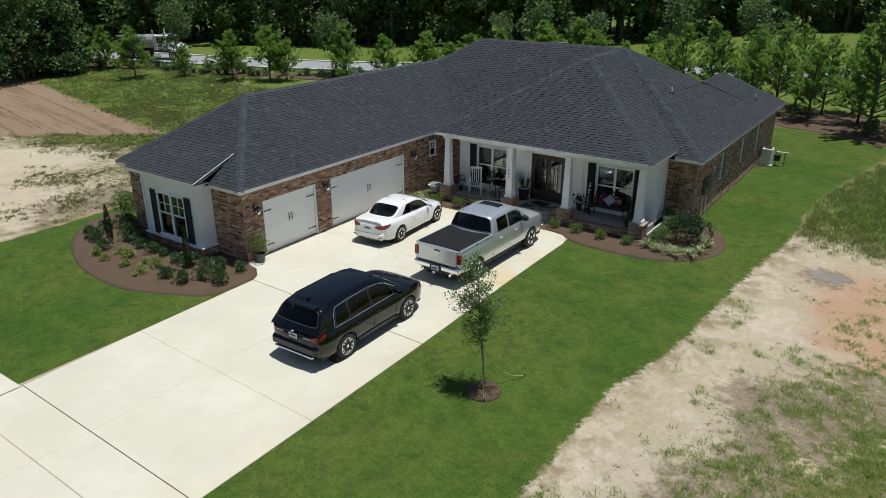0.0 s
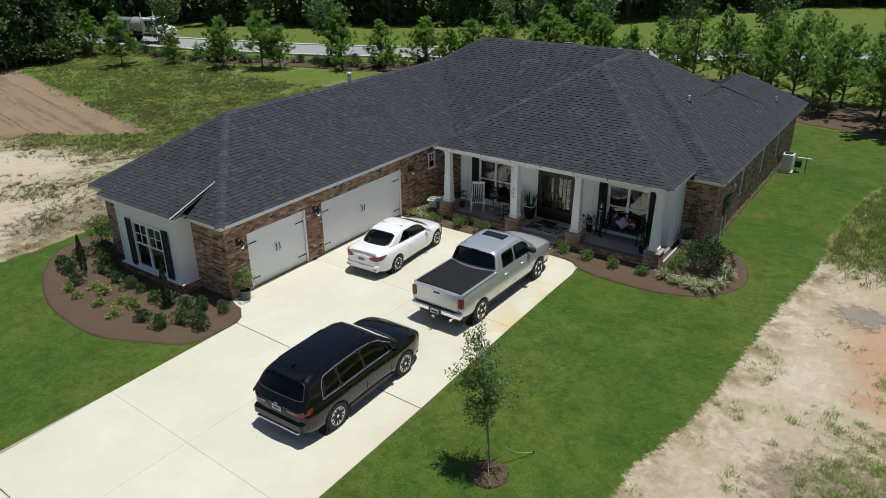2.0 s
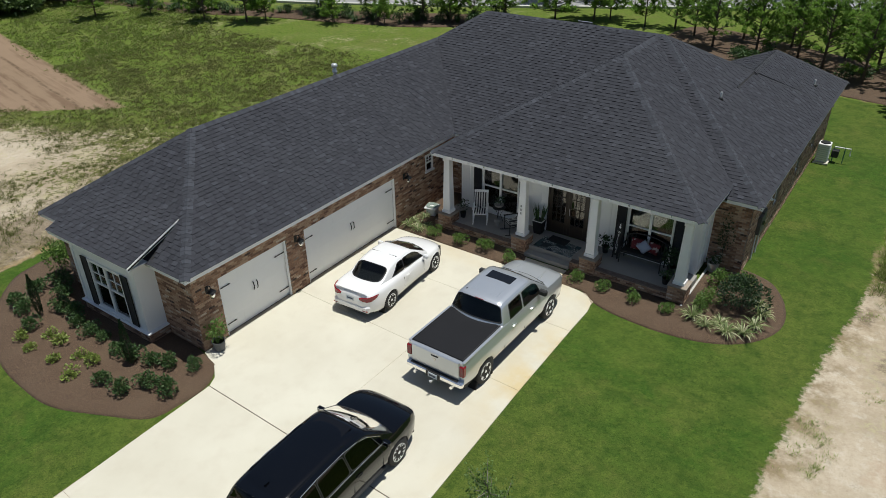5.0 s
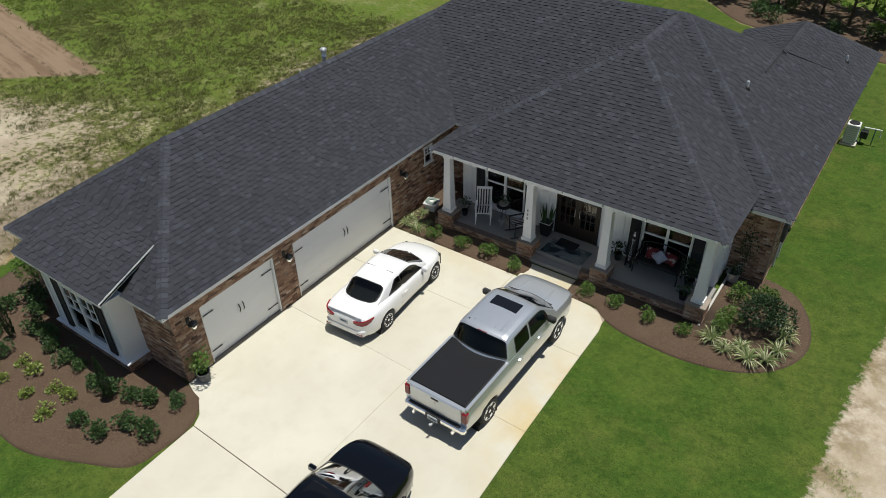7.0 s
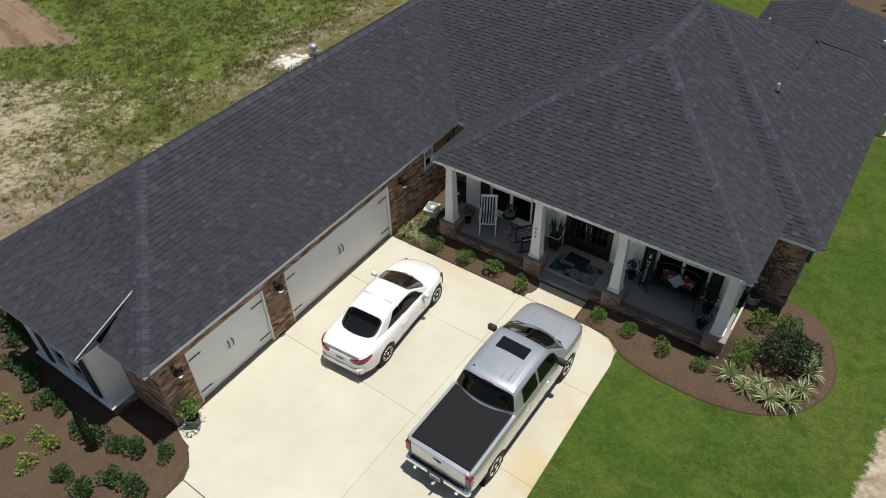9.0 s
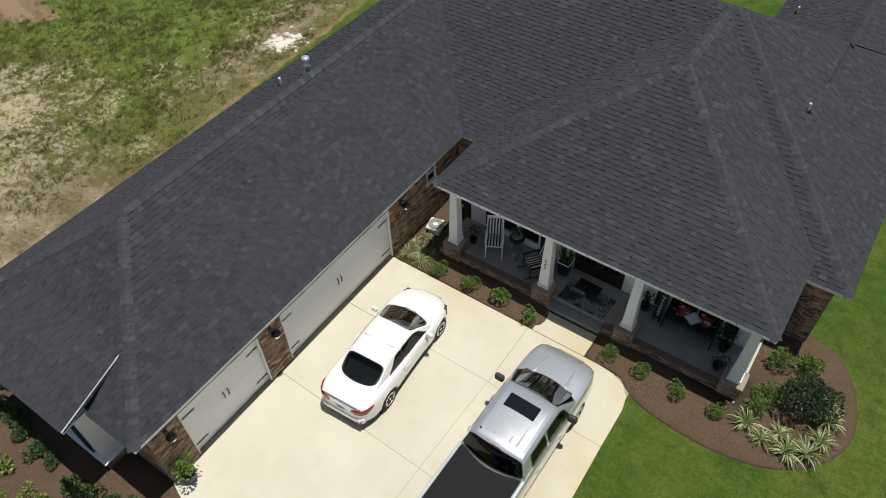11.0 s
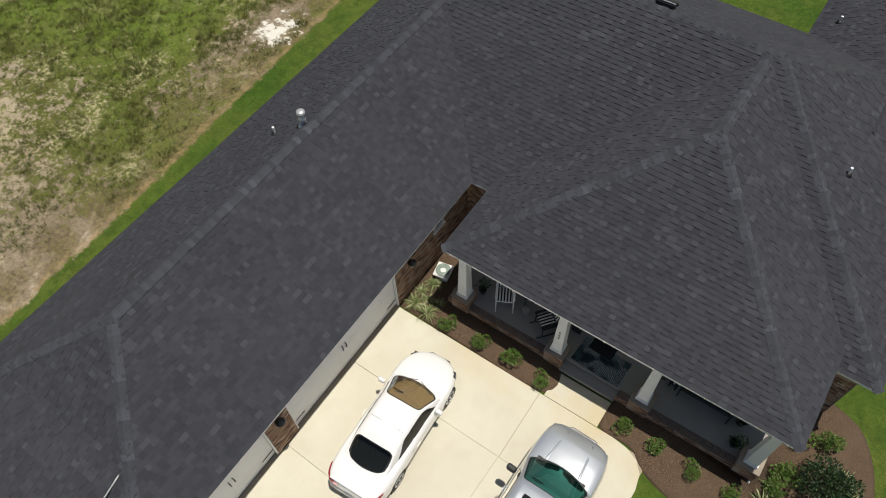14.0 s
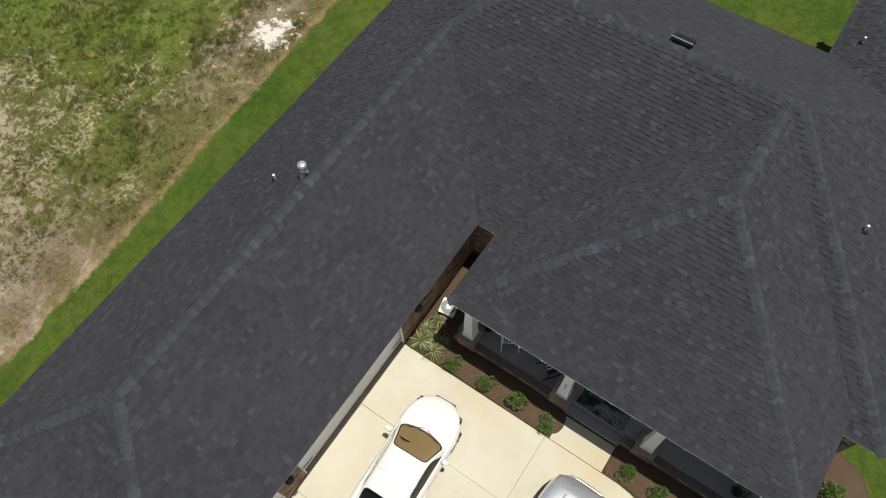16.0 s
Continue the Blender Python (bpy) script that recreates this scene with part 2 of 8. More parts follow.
def concrete_mat():
    n = Nodes("driveway_concrete")
    co = n.pos()
    c = n.mix(n.ramp(n.noise(co, 0.35, 4), 0.35, 0.68), (0.535, 0.504, 0.408), (0.605, 0.580, 0.480))
    c = n.mix(n.math("MULTIPLY", n.ramp(n.noise(co, 1.7, 5), 0.5, 0.75), 0.30), c, (0.47, 0.42, 0.33))
    c = n.mix(n.math("MULTIPLY", n.ramp(n.noise(n.stretch(co, 1, 0.25, 1), 2.3, 4), 0.6, 0.78), 0.25), c, (0.66, 0.62, 0.54))
    # rusty irrigation stain along the lawn edge
    st = n.math("MULTIPLY", n.attr("stain"), n.ramp(n.noise(co, 0.8, 4), 0.36, 0.60))
    c = n.mix(n.math("MULTIPLY", st, 0.62), c, (0.52, 0.37, 0.12))
    c = n.mix(n.math("MULTIPLY", n.math("SUBTRACT", 1.0, n.objrand()), 0.10), c, (0.44, 0.40, 0.33))
    g = n.noise(co, 160, 3)
    c = n.mix(n.math("MULTIPLY", n.ramp(g, 0.55, 0.8), 0.18), c, (0.36, 0.33, 0.28))
    n.bump(g, 0.3, 0.003)
    return n.out(Base_Color=c, Roughness=0.88)


M_CONCRETE = concrete_mat()
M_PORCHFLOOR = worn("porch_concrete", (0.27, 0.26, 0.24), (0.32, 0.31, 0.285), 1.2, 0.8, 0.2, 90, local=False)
M_JOINT = worn("joint_filler", (0.30, 0.25, 0.18), (0.38, 0.32, 0.24), 2, 0.95, local=False)


def mulch_mat():
    n = Nodes("bark_mulch")
    co = n.pos()
    v = n.node("TexVoronoi", Vector=n.stretch(co, 1, 1, 1), Scale=44.0)
    c = n.mix(n.ramp(v.outputs["Distance"], 0.05, 0.6), (0.165, 0.102, 0.060), (0.058, 0.036, 0.022))
    c = n.mix(n.math("MULTIPLY", n.ramp(n.noise(co, 30, 4, 0.7), 0.54, 0.66), 0.6), c, (0.27, 0.185, 0.115))
    c = n.mix(n.math("MULTIPLY", n.ramp(n.noise(co, 1.1, 3), 0.4, 0.7), 0.35), c, (0.125, 0.088, 0.055))
    n.bump(n.noise(co, 38, 4), 0.9, 0.03)
    return n.out(Base_Color=c, Roughness=0.95)


M_MULCH = mulch_mat()


def ground_mat():
    """One sheet: mown lawn, loose sand, clay, rough pasture and a raked field, by its zone values."""
    n = Nodes("ground")
    co = n.pos()
    big = n.noise(co, 0.16, 5, 0.6)
    mid = n.noise(co, 0.9, 5, 0.62)
    fine = n.noise(co, 7.0, 4, 0.65)
    blade = n.noise(co, 55.0, 3, 0.7)
    # lawn
    tip = n.noise(co, 26.0, 4, 0.75)
    patch = n.noise(co, 2.6, 5, 0.7)
    lawn = n.mix(n.ramp(mid, 0.32, 0.66), (0.030, 0.076, 0.009), (0.054, 0.110, 0.014))
    lawn = n.mix(n.math("MULTIPLY", n.ramp(big, 0.42, 0.60), 0.75), lawn, (0.108, 0.128, 0.026))
    lawn = n.mix(n.math("MULTIPLY", n.ramp(patch, 0.46, 0.62), 0.75), lawn, (0.030, 0.060, 0.008))
    lawn = n.mix(n.math("MULTIPLY", n.ramp(n.noise(co, 0.55, 6, 0.72), 0.50, 0.66), 0.55), lawn, (0.125, 0.130, 0.032))
    lawn = n.mix(n.math("MULTIPLY", n.ramp(fine, 0.50, 0.66), 0.40), lawn, (0.118, 0.168, 0.026))
    lawn = n.mix(n.math("MULTIPLY", n.ramp(tip, 0.44, 0.60), 0.52), lawn, (0.024, 0.056, 0.006))
    lawn = n.mix(n.math("MULTIPLY", n.ramp(blade, 0.50, 0.66), 0.30), lawn, (0.160, 0.215, 0.036))
    lawn = n.mix(n.math("MULTIPLY", n.ramp(n.noise(co, 0.22, 6, 0.75), 0.46, 0.58), 0.38), lawn, (0.095, 0.132, 0.022))
    lawn = n.mix(n.math("MULTIPLY", n.ramp(n.noise(co, 1.5, 6, 0.78), 0.50, 0.60), 0.45), lawn, (0.024, 0.058, 0.008))
    lawn = n.mix(n.math("MULTIPLY", n.ramp(n.noise(co, 13.0, 5, 0.75), 0.52, 0.60), 0.40), lawn, (0.018, 0.042, 0.006))
    # sand
    sand = n.mix(n.ramp(mid, 0.3, 0.7), (0.40, 0.325, 0.225), (0.50, 0.425, 0.315))
    sand = n.mix(n.math("MULTIPLY", n.ramp(big, 0.4, 0.65), 0.6), sand, (0.55, 0.49, 0.395))
    sand = n.mix(n.math("MULTIPLY", n.ramp(fine, 0.5, 0.72), 0.35), sand, (0.30, 0.235, 0.155))
    sand = n.mix(n.math("MULTIPLY", n.ramp(patch, 0.52, 0.66), 0.7), sand, (0.57, 0.515, 0.42))
    sand = n.mix(n.math("MULTIPLY", n.ramp(tip, 0.56, 0.70), 0.35), sand, (0.25, 0.195, 0.13))
    sand = n.mix(n.math("MULTIPLY", n.ramp(n.math("ADD", n.attr("weed"), n.math("MULTIPLY", n.math("SUBTRACT", mid, 0.5), 1.2)), 0.05, 0.50), 0.78), sand, n.mix(fine, (0.20, 0.155, 0.105), (0.33, 0.275, 0.195)))
    sand = n.mix(n.math("MULTIPLY", n.ramp(n.noise(n.stretch(co, 1, 0.35, 1), 3.2, 5, 0.7), 0.54, 0.66), 0.35), sand, (0.57, 0.50, 0.39))
    sand = n.mix(n.math("MULTIPLY", n.ramp(n.noise(co, 9.0, 5, 0.78), 0.53, 0.62), 0.28), sand, (0.30, 0.24, 0.17))
    east = n.math("GREATER_THAN", n.node("SeparateXYZ", Vector=co).outputs[0], 8.0)
    sand = n.mix(n.math("MULTIPLY", east, n.math("ADD", 0.06, n.math("MULTIPLY", n.ramp(n.noise(co, 0.55, 6, 0.75), 0.44, 0.62), 0.50))), sand, (0.28, 0.225, 0.155))
    clay = n.mix(fine, (0.34, 0.205, 0.125), (0.45, 0.305, 0.205))
    sand = n.mix(n.ramp(n.math("ADD", n.attr("clay"), n.math("MULTIPLY", n.math("SUBTRACT", mid, 0.5), 0.9)), 0.35, 0.7), sand, clay)
    soily = n.ramp(n.math("ADD", n.attr("soil"), n.math("MULTIPLY", n.math("SUBTRACT", patch, 0.5), 1.6)), 0.35, 0.6)
    sand = n.mix(n.math("MULTIPLY", soily, 0.85), sand, n.mix(n.ramp(fine, 0.35, 0.65), (0.125, 0.098, 0.066), (0.27, 0.215, 0.150)))
    # weeds over sand
    lush = n.ramp(n.attr("weed"), 0.55, 1.05)
    weed = n.mix(n.ramp(fine, 0.35, 0.65), n.mix(lush, (0.058, 0.072, 0.012), (0.056, 0.100, 0.010)), n.mix(lush, (0.130, 0.132, 0.032), (0.150, 0.205, 0.030)))
    weed = n.mix(n.math("MULTIPLY", n.ramp(tip, 0.45, 0.64), 0.6), weed, (0.034, 0.064, 0.012))
    weed = n.mix(n.math("MULTIPLY", n.ramp(patch, 0.5, 0.70), 0.45), weed, (0.170, 0.155, 0.060))
    weed = n.mix(n.math("MULTIPLY", n.ramp(n.noise(n.stretch(co, 1, 1, 1), 0.32, 6, 0.7), 0.5, 0.68), 0.45), weed, (0.150, 0.132, 0.052))
    weed = n.mix(n.math("MULTIPLY", n.ramp(blade, 0.52, 0.66), 0.45), weed, (0.20, 0.215, 0.075))
    wf = n.math("ADD", n.attr("weed"), n.math("ADD", n.math("MULTIPLY", n.math("SUBTRACT", mid, 0.5), 1.1), n.math("ADD", n.math("MULTIPLY", n.math("SUBTRACT", patch, 0.5), 1.7), n.math("ADD", n.math("MULTIPLY", n.math("SUBTRACT", fine, 0.5), 1.2), n.math("MULTIPLY", n.math("SUBTRACT", tip, 0.5), 0.9)))))
    rough = n.mix(n.ramp(wf, 0.42, 0.56), sand, weed)
    straw = n.math("MULTIPLY", n.ramp(n.noise(co, 6.0, 6, 0.8), 0.47, 0.56), n.ramp(n.noise(co, 0.55, 5, 0.75), 0.51, 0.62))
    rough = n.mix(n.math("MULTIPLY", straw, n.math("MULTIPLY", n.ramp(n.attr("weed"), 1.25, 0.9), 0.9)), rough, (0.42, 0.375, 0.23))
    # raked brown field with shallow tracks
    dirt = n.mix(mid, (0.195, 0.138, 0.090), (0.265, 0.192, 0.128))
    turn = n.node("Mapping", Vector=co)
    turn.inputs["Rotation"].default_value = (0, 0, radians(11))
    trk = n.noise(n.stretch(turn.outputs[0], 0.10, 1.3, 1), 1.2, 4, 0.7)
    dirt = n.mix(n.math("MULTIPLY", n.ramp(trk, 0.50, 0.60), 0.6), dirt, (0.115, 0.072, 0.045))
    sep = n.node("SeparateXYZ", Vector=turn.outputs[0])
    saw = n.math("FRACT", n.math("ADD", n.math("MULTIPLY", sep.outputs[1], 0.52), n.math("MULTIPLY", n.noise(n.stretch(turn.outputs[0], 0.3, 0.3, 1), 1.0, 3), 0.25)))
    rut = n.math("MULTIPLY", n.math("LESS_THAN", saw, 0.10), n.ramp(n.noise(co, 2.2, 4), 0.40, 0.58))
    dirt = n.mix(n.math("MULTIPLY", rut, 0.75), dirt, (0.085, 0.058, 0.036))
    dirt = n.mix(n.math("MULTIPLY", n.math("GREATER_THAN", n.math("FRACT", n.math("MULTIPLY", sep.outputs[1], 0.26)), 0.5), 0.22), dirt, (0.29, 0.205, 0.14))
    dirt = n.mix(n.math("MULTIPLY", n.ramp(blade, 0.5, 0.75), 0.35), dirt, (0.33, 0.22, 0.14))
    wob = n.math("MULTIPLY", n.math("SUBTRACT", fine, 0.5), 0.9)
    rough = n.mix(n.ramp(n.math("ADD", n.attr("dirt"), wob), -0.08, 0.08), rough, dirt)
    # bare soil strip at the lawn's edge, then the lawn
    wob2 = n.math("ADD", n.math("MULTIPLY", n.math("SUBTRACT", mid, 0.5), 0.7), n.math("MULTIPLY", n.math("SUBTRACT", fine, 0.5), 0.55))
    sd = n.math("ADD", n.attr("lawn"), wob2)
    soil = n.mix(fine, (0.15, 0.112, 0.060), (0.27, 0.205, 0.115))
    edge = n.math("MULTIPLY", n.math("MULTIPLY", n.ramp(sd, -1.2, -0.1), 0.8), n.ramp(n.noise(co, 1.1, 5, 0.7), 0.46, 0.60))
    rough = n.mix(edge, rough, soil)
    # west side: damp brown strip, a thin orange clay line and one lime-white spill
    spot = n.node("SeparateXYZ", Vector=co)
    west = n.math("LESS_THAN", spot.outputs[0], -8.0)
    damp = n.math("MULTIPLY", n.math("MULTIPLY", n.ramp(sd, -2.6, -0.9), n.ramp(mid, 0.40, 0.56)), n.math("MULTIPLY", west, 0.75))
    rough = n.mix(damp, rough, n.mix(n.ramp(fine, 0.4, 0.62), (0.095, 0.074, 0.040), (0.165, 0.135, 0.060)))
    line = n.math("MULTIPLY", n.math("MULTIPLY", n.ramp(sd, -0.40, -0.12), n.ramp(n.noise(co, 1.7, 5, 0.75), 0.40, 0.62)), n.math("MULTIPLY", west, 0.62))
    rough = n.mix(line, rough, n.mix(fine, (0.24, 0.165, 0.070), (0.40, 0.29, 0.15)))
    dx, dy = n.math("ADD", spot.outputs[0], 12.5), n.math("SUBTRACT", spot.outputs[1], 16.35)
    away = n.math("SQRT", n.math("ADD", n.math("MULTIPLY", dx, dx), n.math("MULTIPLY", dy, n.math("MULTIPLY", dy, 0.5))))
    spill = n.ramp(n.math("ADD", away, n.math("MULTIPLY", n.math("SUBTRACT", patch, 0.5), 4.5)), 0.75, 0.30)
    rough = n.mix(n.math("MULTIPLY", spill, west), rough, n.mix(fine, (0.60, 0.57, 0.50), (0.74, 0.72, 0.66)))
    c = n.mix(n.ramp(sd, -0.05, 0.10), rough, lawn)
    h = n.math("ADD", n.math("MULTIPLY", blade, 0.5), fine)
    n.bump(h, 0.55, 0.05)
    return n.out(Base_Color=c, Roughness=0.95, Specular_IOR_Level=0.15)


M_GROUND = ground_mat()
M_ASPHALT = worn("road_asphalt", (0.26, 0.26, 0.265), (0.31, 0.31, 0.31), 0.3, 0.9, 0.3, 60, local=False)
M_KERB = worn("kerb_concrete", (0.46, 0.45, 0.42), (0.54, 0.53, 0.50), 1, 0.9, local=False)
M_PUDDLE = worn("puddle", (0.20, 0.175, 0.15), (0.27, 0.235, 0.19), 1.5, 0.45, 0.05, 20, local=False)
M_BARK = worn("bark", (0.10, 0.075, 0.055), (0.16, 0.125, 0.095), 6, 0.95, 0.6, 40, dist=0.01)
M_BARKGREY = worn("young_bark", (0.16, 0.145, 0.125), (0.22, 0.20, 0.175), 8, 0.95, 0.4, 60, dist=0.004)
M_LEAF_OAK = leafy("oak_leaf", (0.075, 0.140, 0.028), (0.205, 0.315, 0.080), None, 0.5)
M_LEAF_SHRUB = leafy("shrub_leaf", (0.032, 0.078, 0.022), (0.100, 0.175, 0.050))
M_LEAF_BRIGHT = leafy("bright_leaf", (0.085, 0.165, 0.030), (0.200, 0.320, 0.070), None, 0.35)
M_LEAF_LIME = leafy("lime_leaf", (0.170, 0.240, 0.040), (0.330, 0.400, 0.100))
M_LEAF_DARK = leafy("dark_leaf", (0.016, 0.042, 0.015), (0.045, 0.088, 0.028))
M_LEAF_VARI = leafy("striped_blade", (0.120, 0.185, 0.050), (0.400, 0.430, 0.200), (0.58, 0.58, 0.36))
M_LEAF_PINE = leafy("pine_needles", (0.135, 0.260, 0.040), (0.310, 0.470, 0.095), None, 0.6, 0.25)
M_LEAF_WOOD = leafy("wood_leaf", (0.055, 0.105, 0.030), (0.175, 0.265, 0.080), None, 0.45, 0.25)
M_PASTURE = leafy("pasture_blade", (0.105, 0.165, 0.022), (0.240, 0.300, 0.060), (0.48, 0.43, 0.24), 0.45, 0.3)
M_ROUGH = leafy("rough_grass_blade", (0.085, 0.108, 0.020), (0.185, 0.195, 0.050), (0.36, 0.325, 0.17), 0.45, 0.3)
M_WEED = leafy("weed_blade", (0.190, 0.290, 0.050), (0.360, 0.450, 0.120), (0.58, 0.52, 0.32), 0.5, 0.1)


# ---- ground: one sheet to the horizon ----
def spaced(fine0, fine1, step, far):
    c = list(np.arange(fine0, fine1 + 1e-6, step))
    d, a, b = step, fine0, fine1
    while b < far:
        d *= 1.35
        a -= d
        b += d
        c = [a] + c + [b]
    return np.array(c)


GX = spaced(-36.0, 34.0, 0.4, 1500)
GY = spaced(-22.0, 44.0, 0.4, 1500)
XX, YY = np.meshgrid(GX, GY, indexing="ij")


def wave(x, y, s, k):
    return (np.sin(x * s + 1.7 * k + 2.1 * np.sin(y * s * 0.53 + k)) + np.sin(y * s * 1.13 + 0.9 * k + 1.8 * np.sin(x * s * 0.61 - k))) / 2


RIGHT_Y = [-40, -12, -6, -1, 1, 3.7, 9, 12.5, 18.7, 22, 30, 60]
RIGHT_X = [16.0, 14.9, 14.5, 14.45, 15.0, 15.3, 15.6, 16.1, 16.0, 16.5, 17.9, 21]
LEFT_Y = [-40, -5, 0, 5, 8, 12, 17, 40]
LEFT_X = [-9.9, -9.9, -10.2, -10.45, -10.5, -10.85, -11.1, -12.4]


def lawn_distance(x, y):
    right = np.interp(y, RIGHT_Y, RIGHT_X) - x
    left = x - np.interp(y, LEFT_Y, LEFT_X)
    back = np.interp(x, [-20, 0.9, 4.2, 11.2, 14.6, 17.7, 30], [42, 41, 37.6, 35.3, 34.7, 32.8, 30]) - y
    return np.minimum(np.minimum(right, left), back)


def half_plane(x, y, a, b):
    """Distance to the left of the line from a to b."""
    dx, dy = b[0] - a[0], b[1] - a[1]
    return (dx * (y - a[1]) - dy * (x - a[0])) / math.hypot(dx, dy)


LAWN = lawn_distance(XX, YY)
DIRT = np.minimum(half_plane(XX, YY, (-49.0, 17.4), (-24.0, 12.3)) * -1, half_plane(XX, YY, (-26.4, 10.2), (-23.5, 12.6)))
DIRT = np.minimum(DIRT, half_plane(XX, YY, (-32.0, 5.2), (-25.0, 10.6)))
DIRT = np.minimum(DIRT, XX + 75)
rx = XX - np.interp(YY, RIGHT_Y, RIGHT_X)
CLAY = np.exp(-(((XX - 20.0) / 2.6) ** 2 + ((YY - 7.0) / 4.5) ** 2)) + 0.25 * np.exp(-(((XX - 18) / 2) ** 2 + ((YY - 13) / 4) ** 2))
CLAY = CLAY + 0.75 * np.exp(-(((XX + 33) / 5) ** 2 + ((YY - 0) / 3.5) ** 2))
# how green the rough ground is: bare beside the lawn on the plot's east side, greener to the south-east and far off
WEED_R = np.clip(0.10 + 0.12 * (rx - 2.0) + 0.026 * np.clip(-YY, -12, 10), -0.25, 0.60)
WEED_R = np.where(YY > 11.5, np.clip(WEED_R + 0.24 * (YY - 11.5), -0.2, 1.05), WEED_R)
WEED_L = 0.55 + 0.016 * np.clip(-XX - 14, -5, 30) + 0.020 * np.clip(YY - 4, -14, 30)
WEED_L = np.where(YY < 7, WEED_L - 0.036 * np.clip(7 - YY, 0, 12), WEED_L)
WEED_L = WEED_L + 0.16 * np.exp(-(((XX + 19.0) / 4.5) ** 2 + ((YY - 13) / 6.0) ** 2))
WEED_L = WEED_L - 0.45 * np.exp(-(((XX + 13.3) / 1.3) ** 2)) * np.clip((YY - 9) / 4, 0, 1)
WEED_L = WEED_L - 0.5 * np.exp(-(((XX + 12.6) / 0.7) ** 2 + ((YY - 16.5) / 0.8) ** 2))
WEED_L = WEED_L - 0.42 * np.exp(-(((XX + 25.0) / 8.0) ** 2 + ((YY - 2.0) / 5.5) ** 2))
WEED_L = WEED_L + np.clip((-XX - 16) / 6, 0, 1) * (0.30 * np.clip((YY - 11) / 4, 0, 1) - 0.13 * np.clip((10 - YY) / 4, 0, 1))
WEED_L = np.where(YY > 24, 1.1, WEED_L) + 0.16 * wave(XX, YY, 0.5, 2)
WEED_R = WEED_R + 0.04 * np.clip((rx - 1.9) / 1.3, 0, 1) * np.clip((4.5 - YY) / 1.6, 0, 1)
WEED = np.where(XX > 5, WEED_R, WEED_L)
WEED = np.where((YY > 46) | (XX < -60), 1.3, WEED)
ZONE = np.clip((rx - 1.1 + 0.9 * wave(XX, YY, 1.3, 6)) / 2.6, 0, 1) * np.clip((5.2 - YY) / 2.5, 0, 1)
SOIL = ZONE * 0.85
SOIL = SOIL + 0.9 * np.exp(-(((XX - 17.9) / 1.1) ** 2 + ((YY - 9.85) / 1.1) ** 2)) + 0.8 * np.exp(-(((XX - 16.3) / 0.45) ** 2 + ((YY - 12.2) / 0.7) ** 2))
SOIL = SOIL + np.where(XX < -9, 0.60 * np.exp(-((XX + 12.2) / 2.4) ** 2) * np.clip((YY + 4) / 4, 0, 1) + 0.24, 0)
ZZ = -0.03 + np.where(LAWN < -0.2, 0.035 * wave(XX, YY, 0.8, 1) + 0.025 * wave(XX, YY, 2.1, 3), 0.006 * wave(XX, YY, 0.9, 4))
# the land falls gently away to the west of the plot
FALL = np.interp(-XX, [9.2, 12, 24, 32, 60], [0, 0.22, 0.72, 0.80, 0.3]) * np.interp(YY, [-12, 0, 18, 28], [0.2, 0.75, 1, 0])
ZZ = ZZ - FALL
near_puddle = np.exp(-(((XX - 17.95) / 1.0) ** 2 + ((YY - 9.85) / 0.9) ** 2))
ZZ = ZZ * (1 - np.clip(near_puddle * 2, 0, 1)) - 0.03 * np.clip(near_puddle * 2, 0, 1)
ZZ = np.where(np.hypot(XX, YY) > 60, -0.05, ZZ)
nx, ny = len(GX), len(GY)
gv = np.stack([XX, YY, ZZ], -1).reshape(-1, 3)
ii = np.arange((nx - 1) * ny).reshape(nx - 1, ny)[:, :-1].ravel()
gf = np.stack([ii, ii + ny, ii + ny + 1, ii + 1], -1)
gme = mesh("ground", gv.tolist(), gf.tolist(), True, [M_GROUND])
for key, values in (("lawn", LAWN), ("dirt", DIRT), ("clay", CLAY), ("weed", WEED), ("soil", SOIL)):
    at = gme.attributes.new(key, "FLOAT", "POINT")
    at.data.foreach_set("value", np.clip(values, -30, 30).ravel().astype(np.float32))
ground = tagged(new("ground", gme), "mown green lawn, pale sandy plot edges and rough pasture", "ground", kind="structure")

# shallow puddle in the sand
bm = bmesh.new()
vs = [bm.verts.new((17.98 + 0.66 * math.cos(a) * (1 + 0.2 * math.sin(3 * a) + 0.09 * math.sin(7 * a)), 9.95 + 0.62 * math.sin(a) * (1 + 0.25 * math.cos(2 * a) + 0.10 * math.cos(9 * a)), 0)) for a in np.linspace(0, 2 * math.pi, 72)[:-1]]
bm.faces.new(vs)
puddle = tagged(part("puddle", bm, M_PUDDLE, None), "shallow grey puddle lying on bare sand", "puddle", kind="structure")
puddle.location = (0, 0, -0.022)

# ---- road behind the plot, with kerbs ----
RD = [(-140, 12), (-100, 22), (-75, 29.0), (-60, 33.5), (-46, 37.0), (-34, 41.0), (-22, 46.8), (-12, 52.3), (-4, 57.0), (10, 64), (40, 76), (120, 104)]


def offset_line(line, d):
    out = []
    for i, p in enumerate(line):
        a, b = Vector(line[max(i - 1, 0)]), Vector(line[min(i + 1, len(line) - 1)])
        t = (b - a).normalized()
        out.append((p[0] - t.y * d, p[1] + t.x * d))
    return out


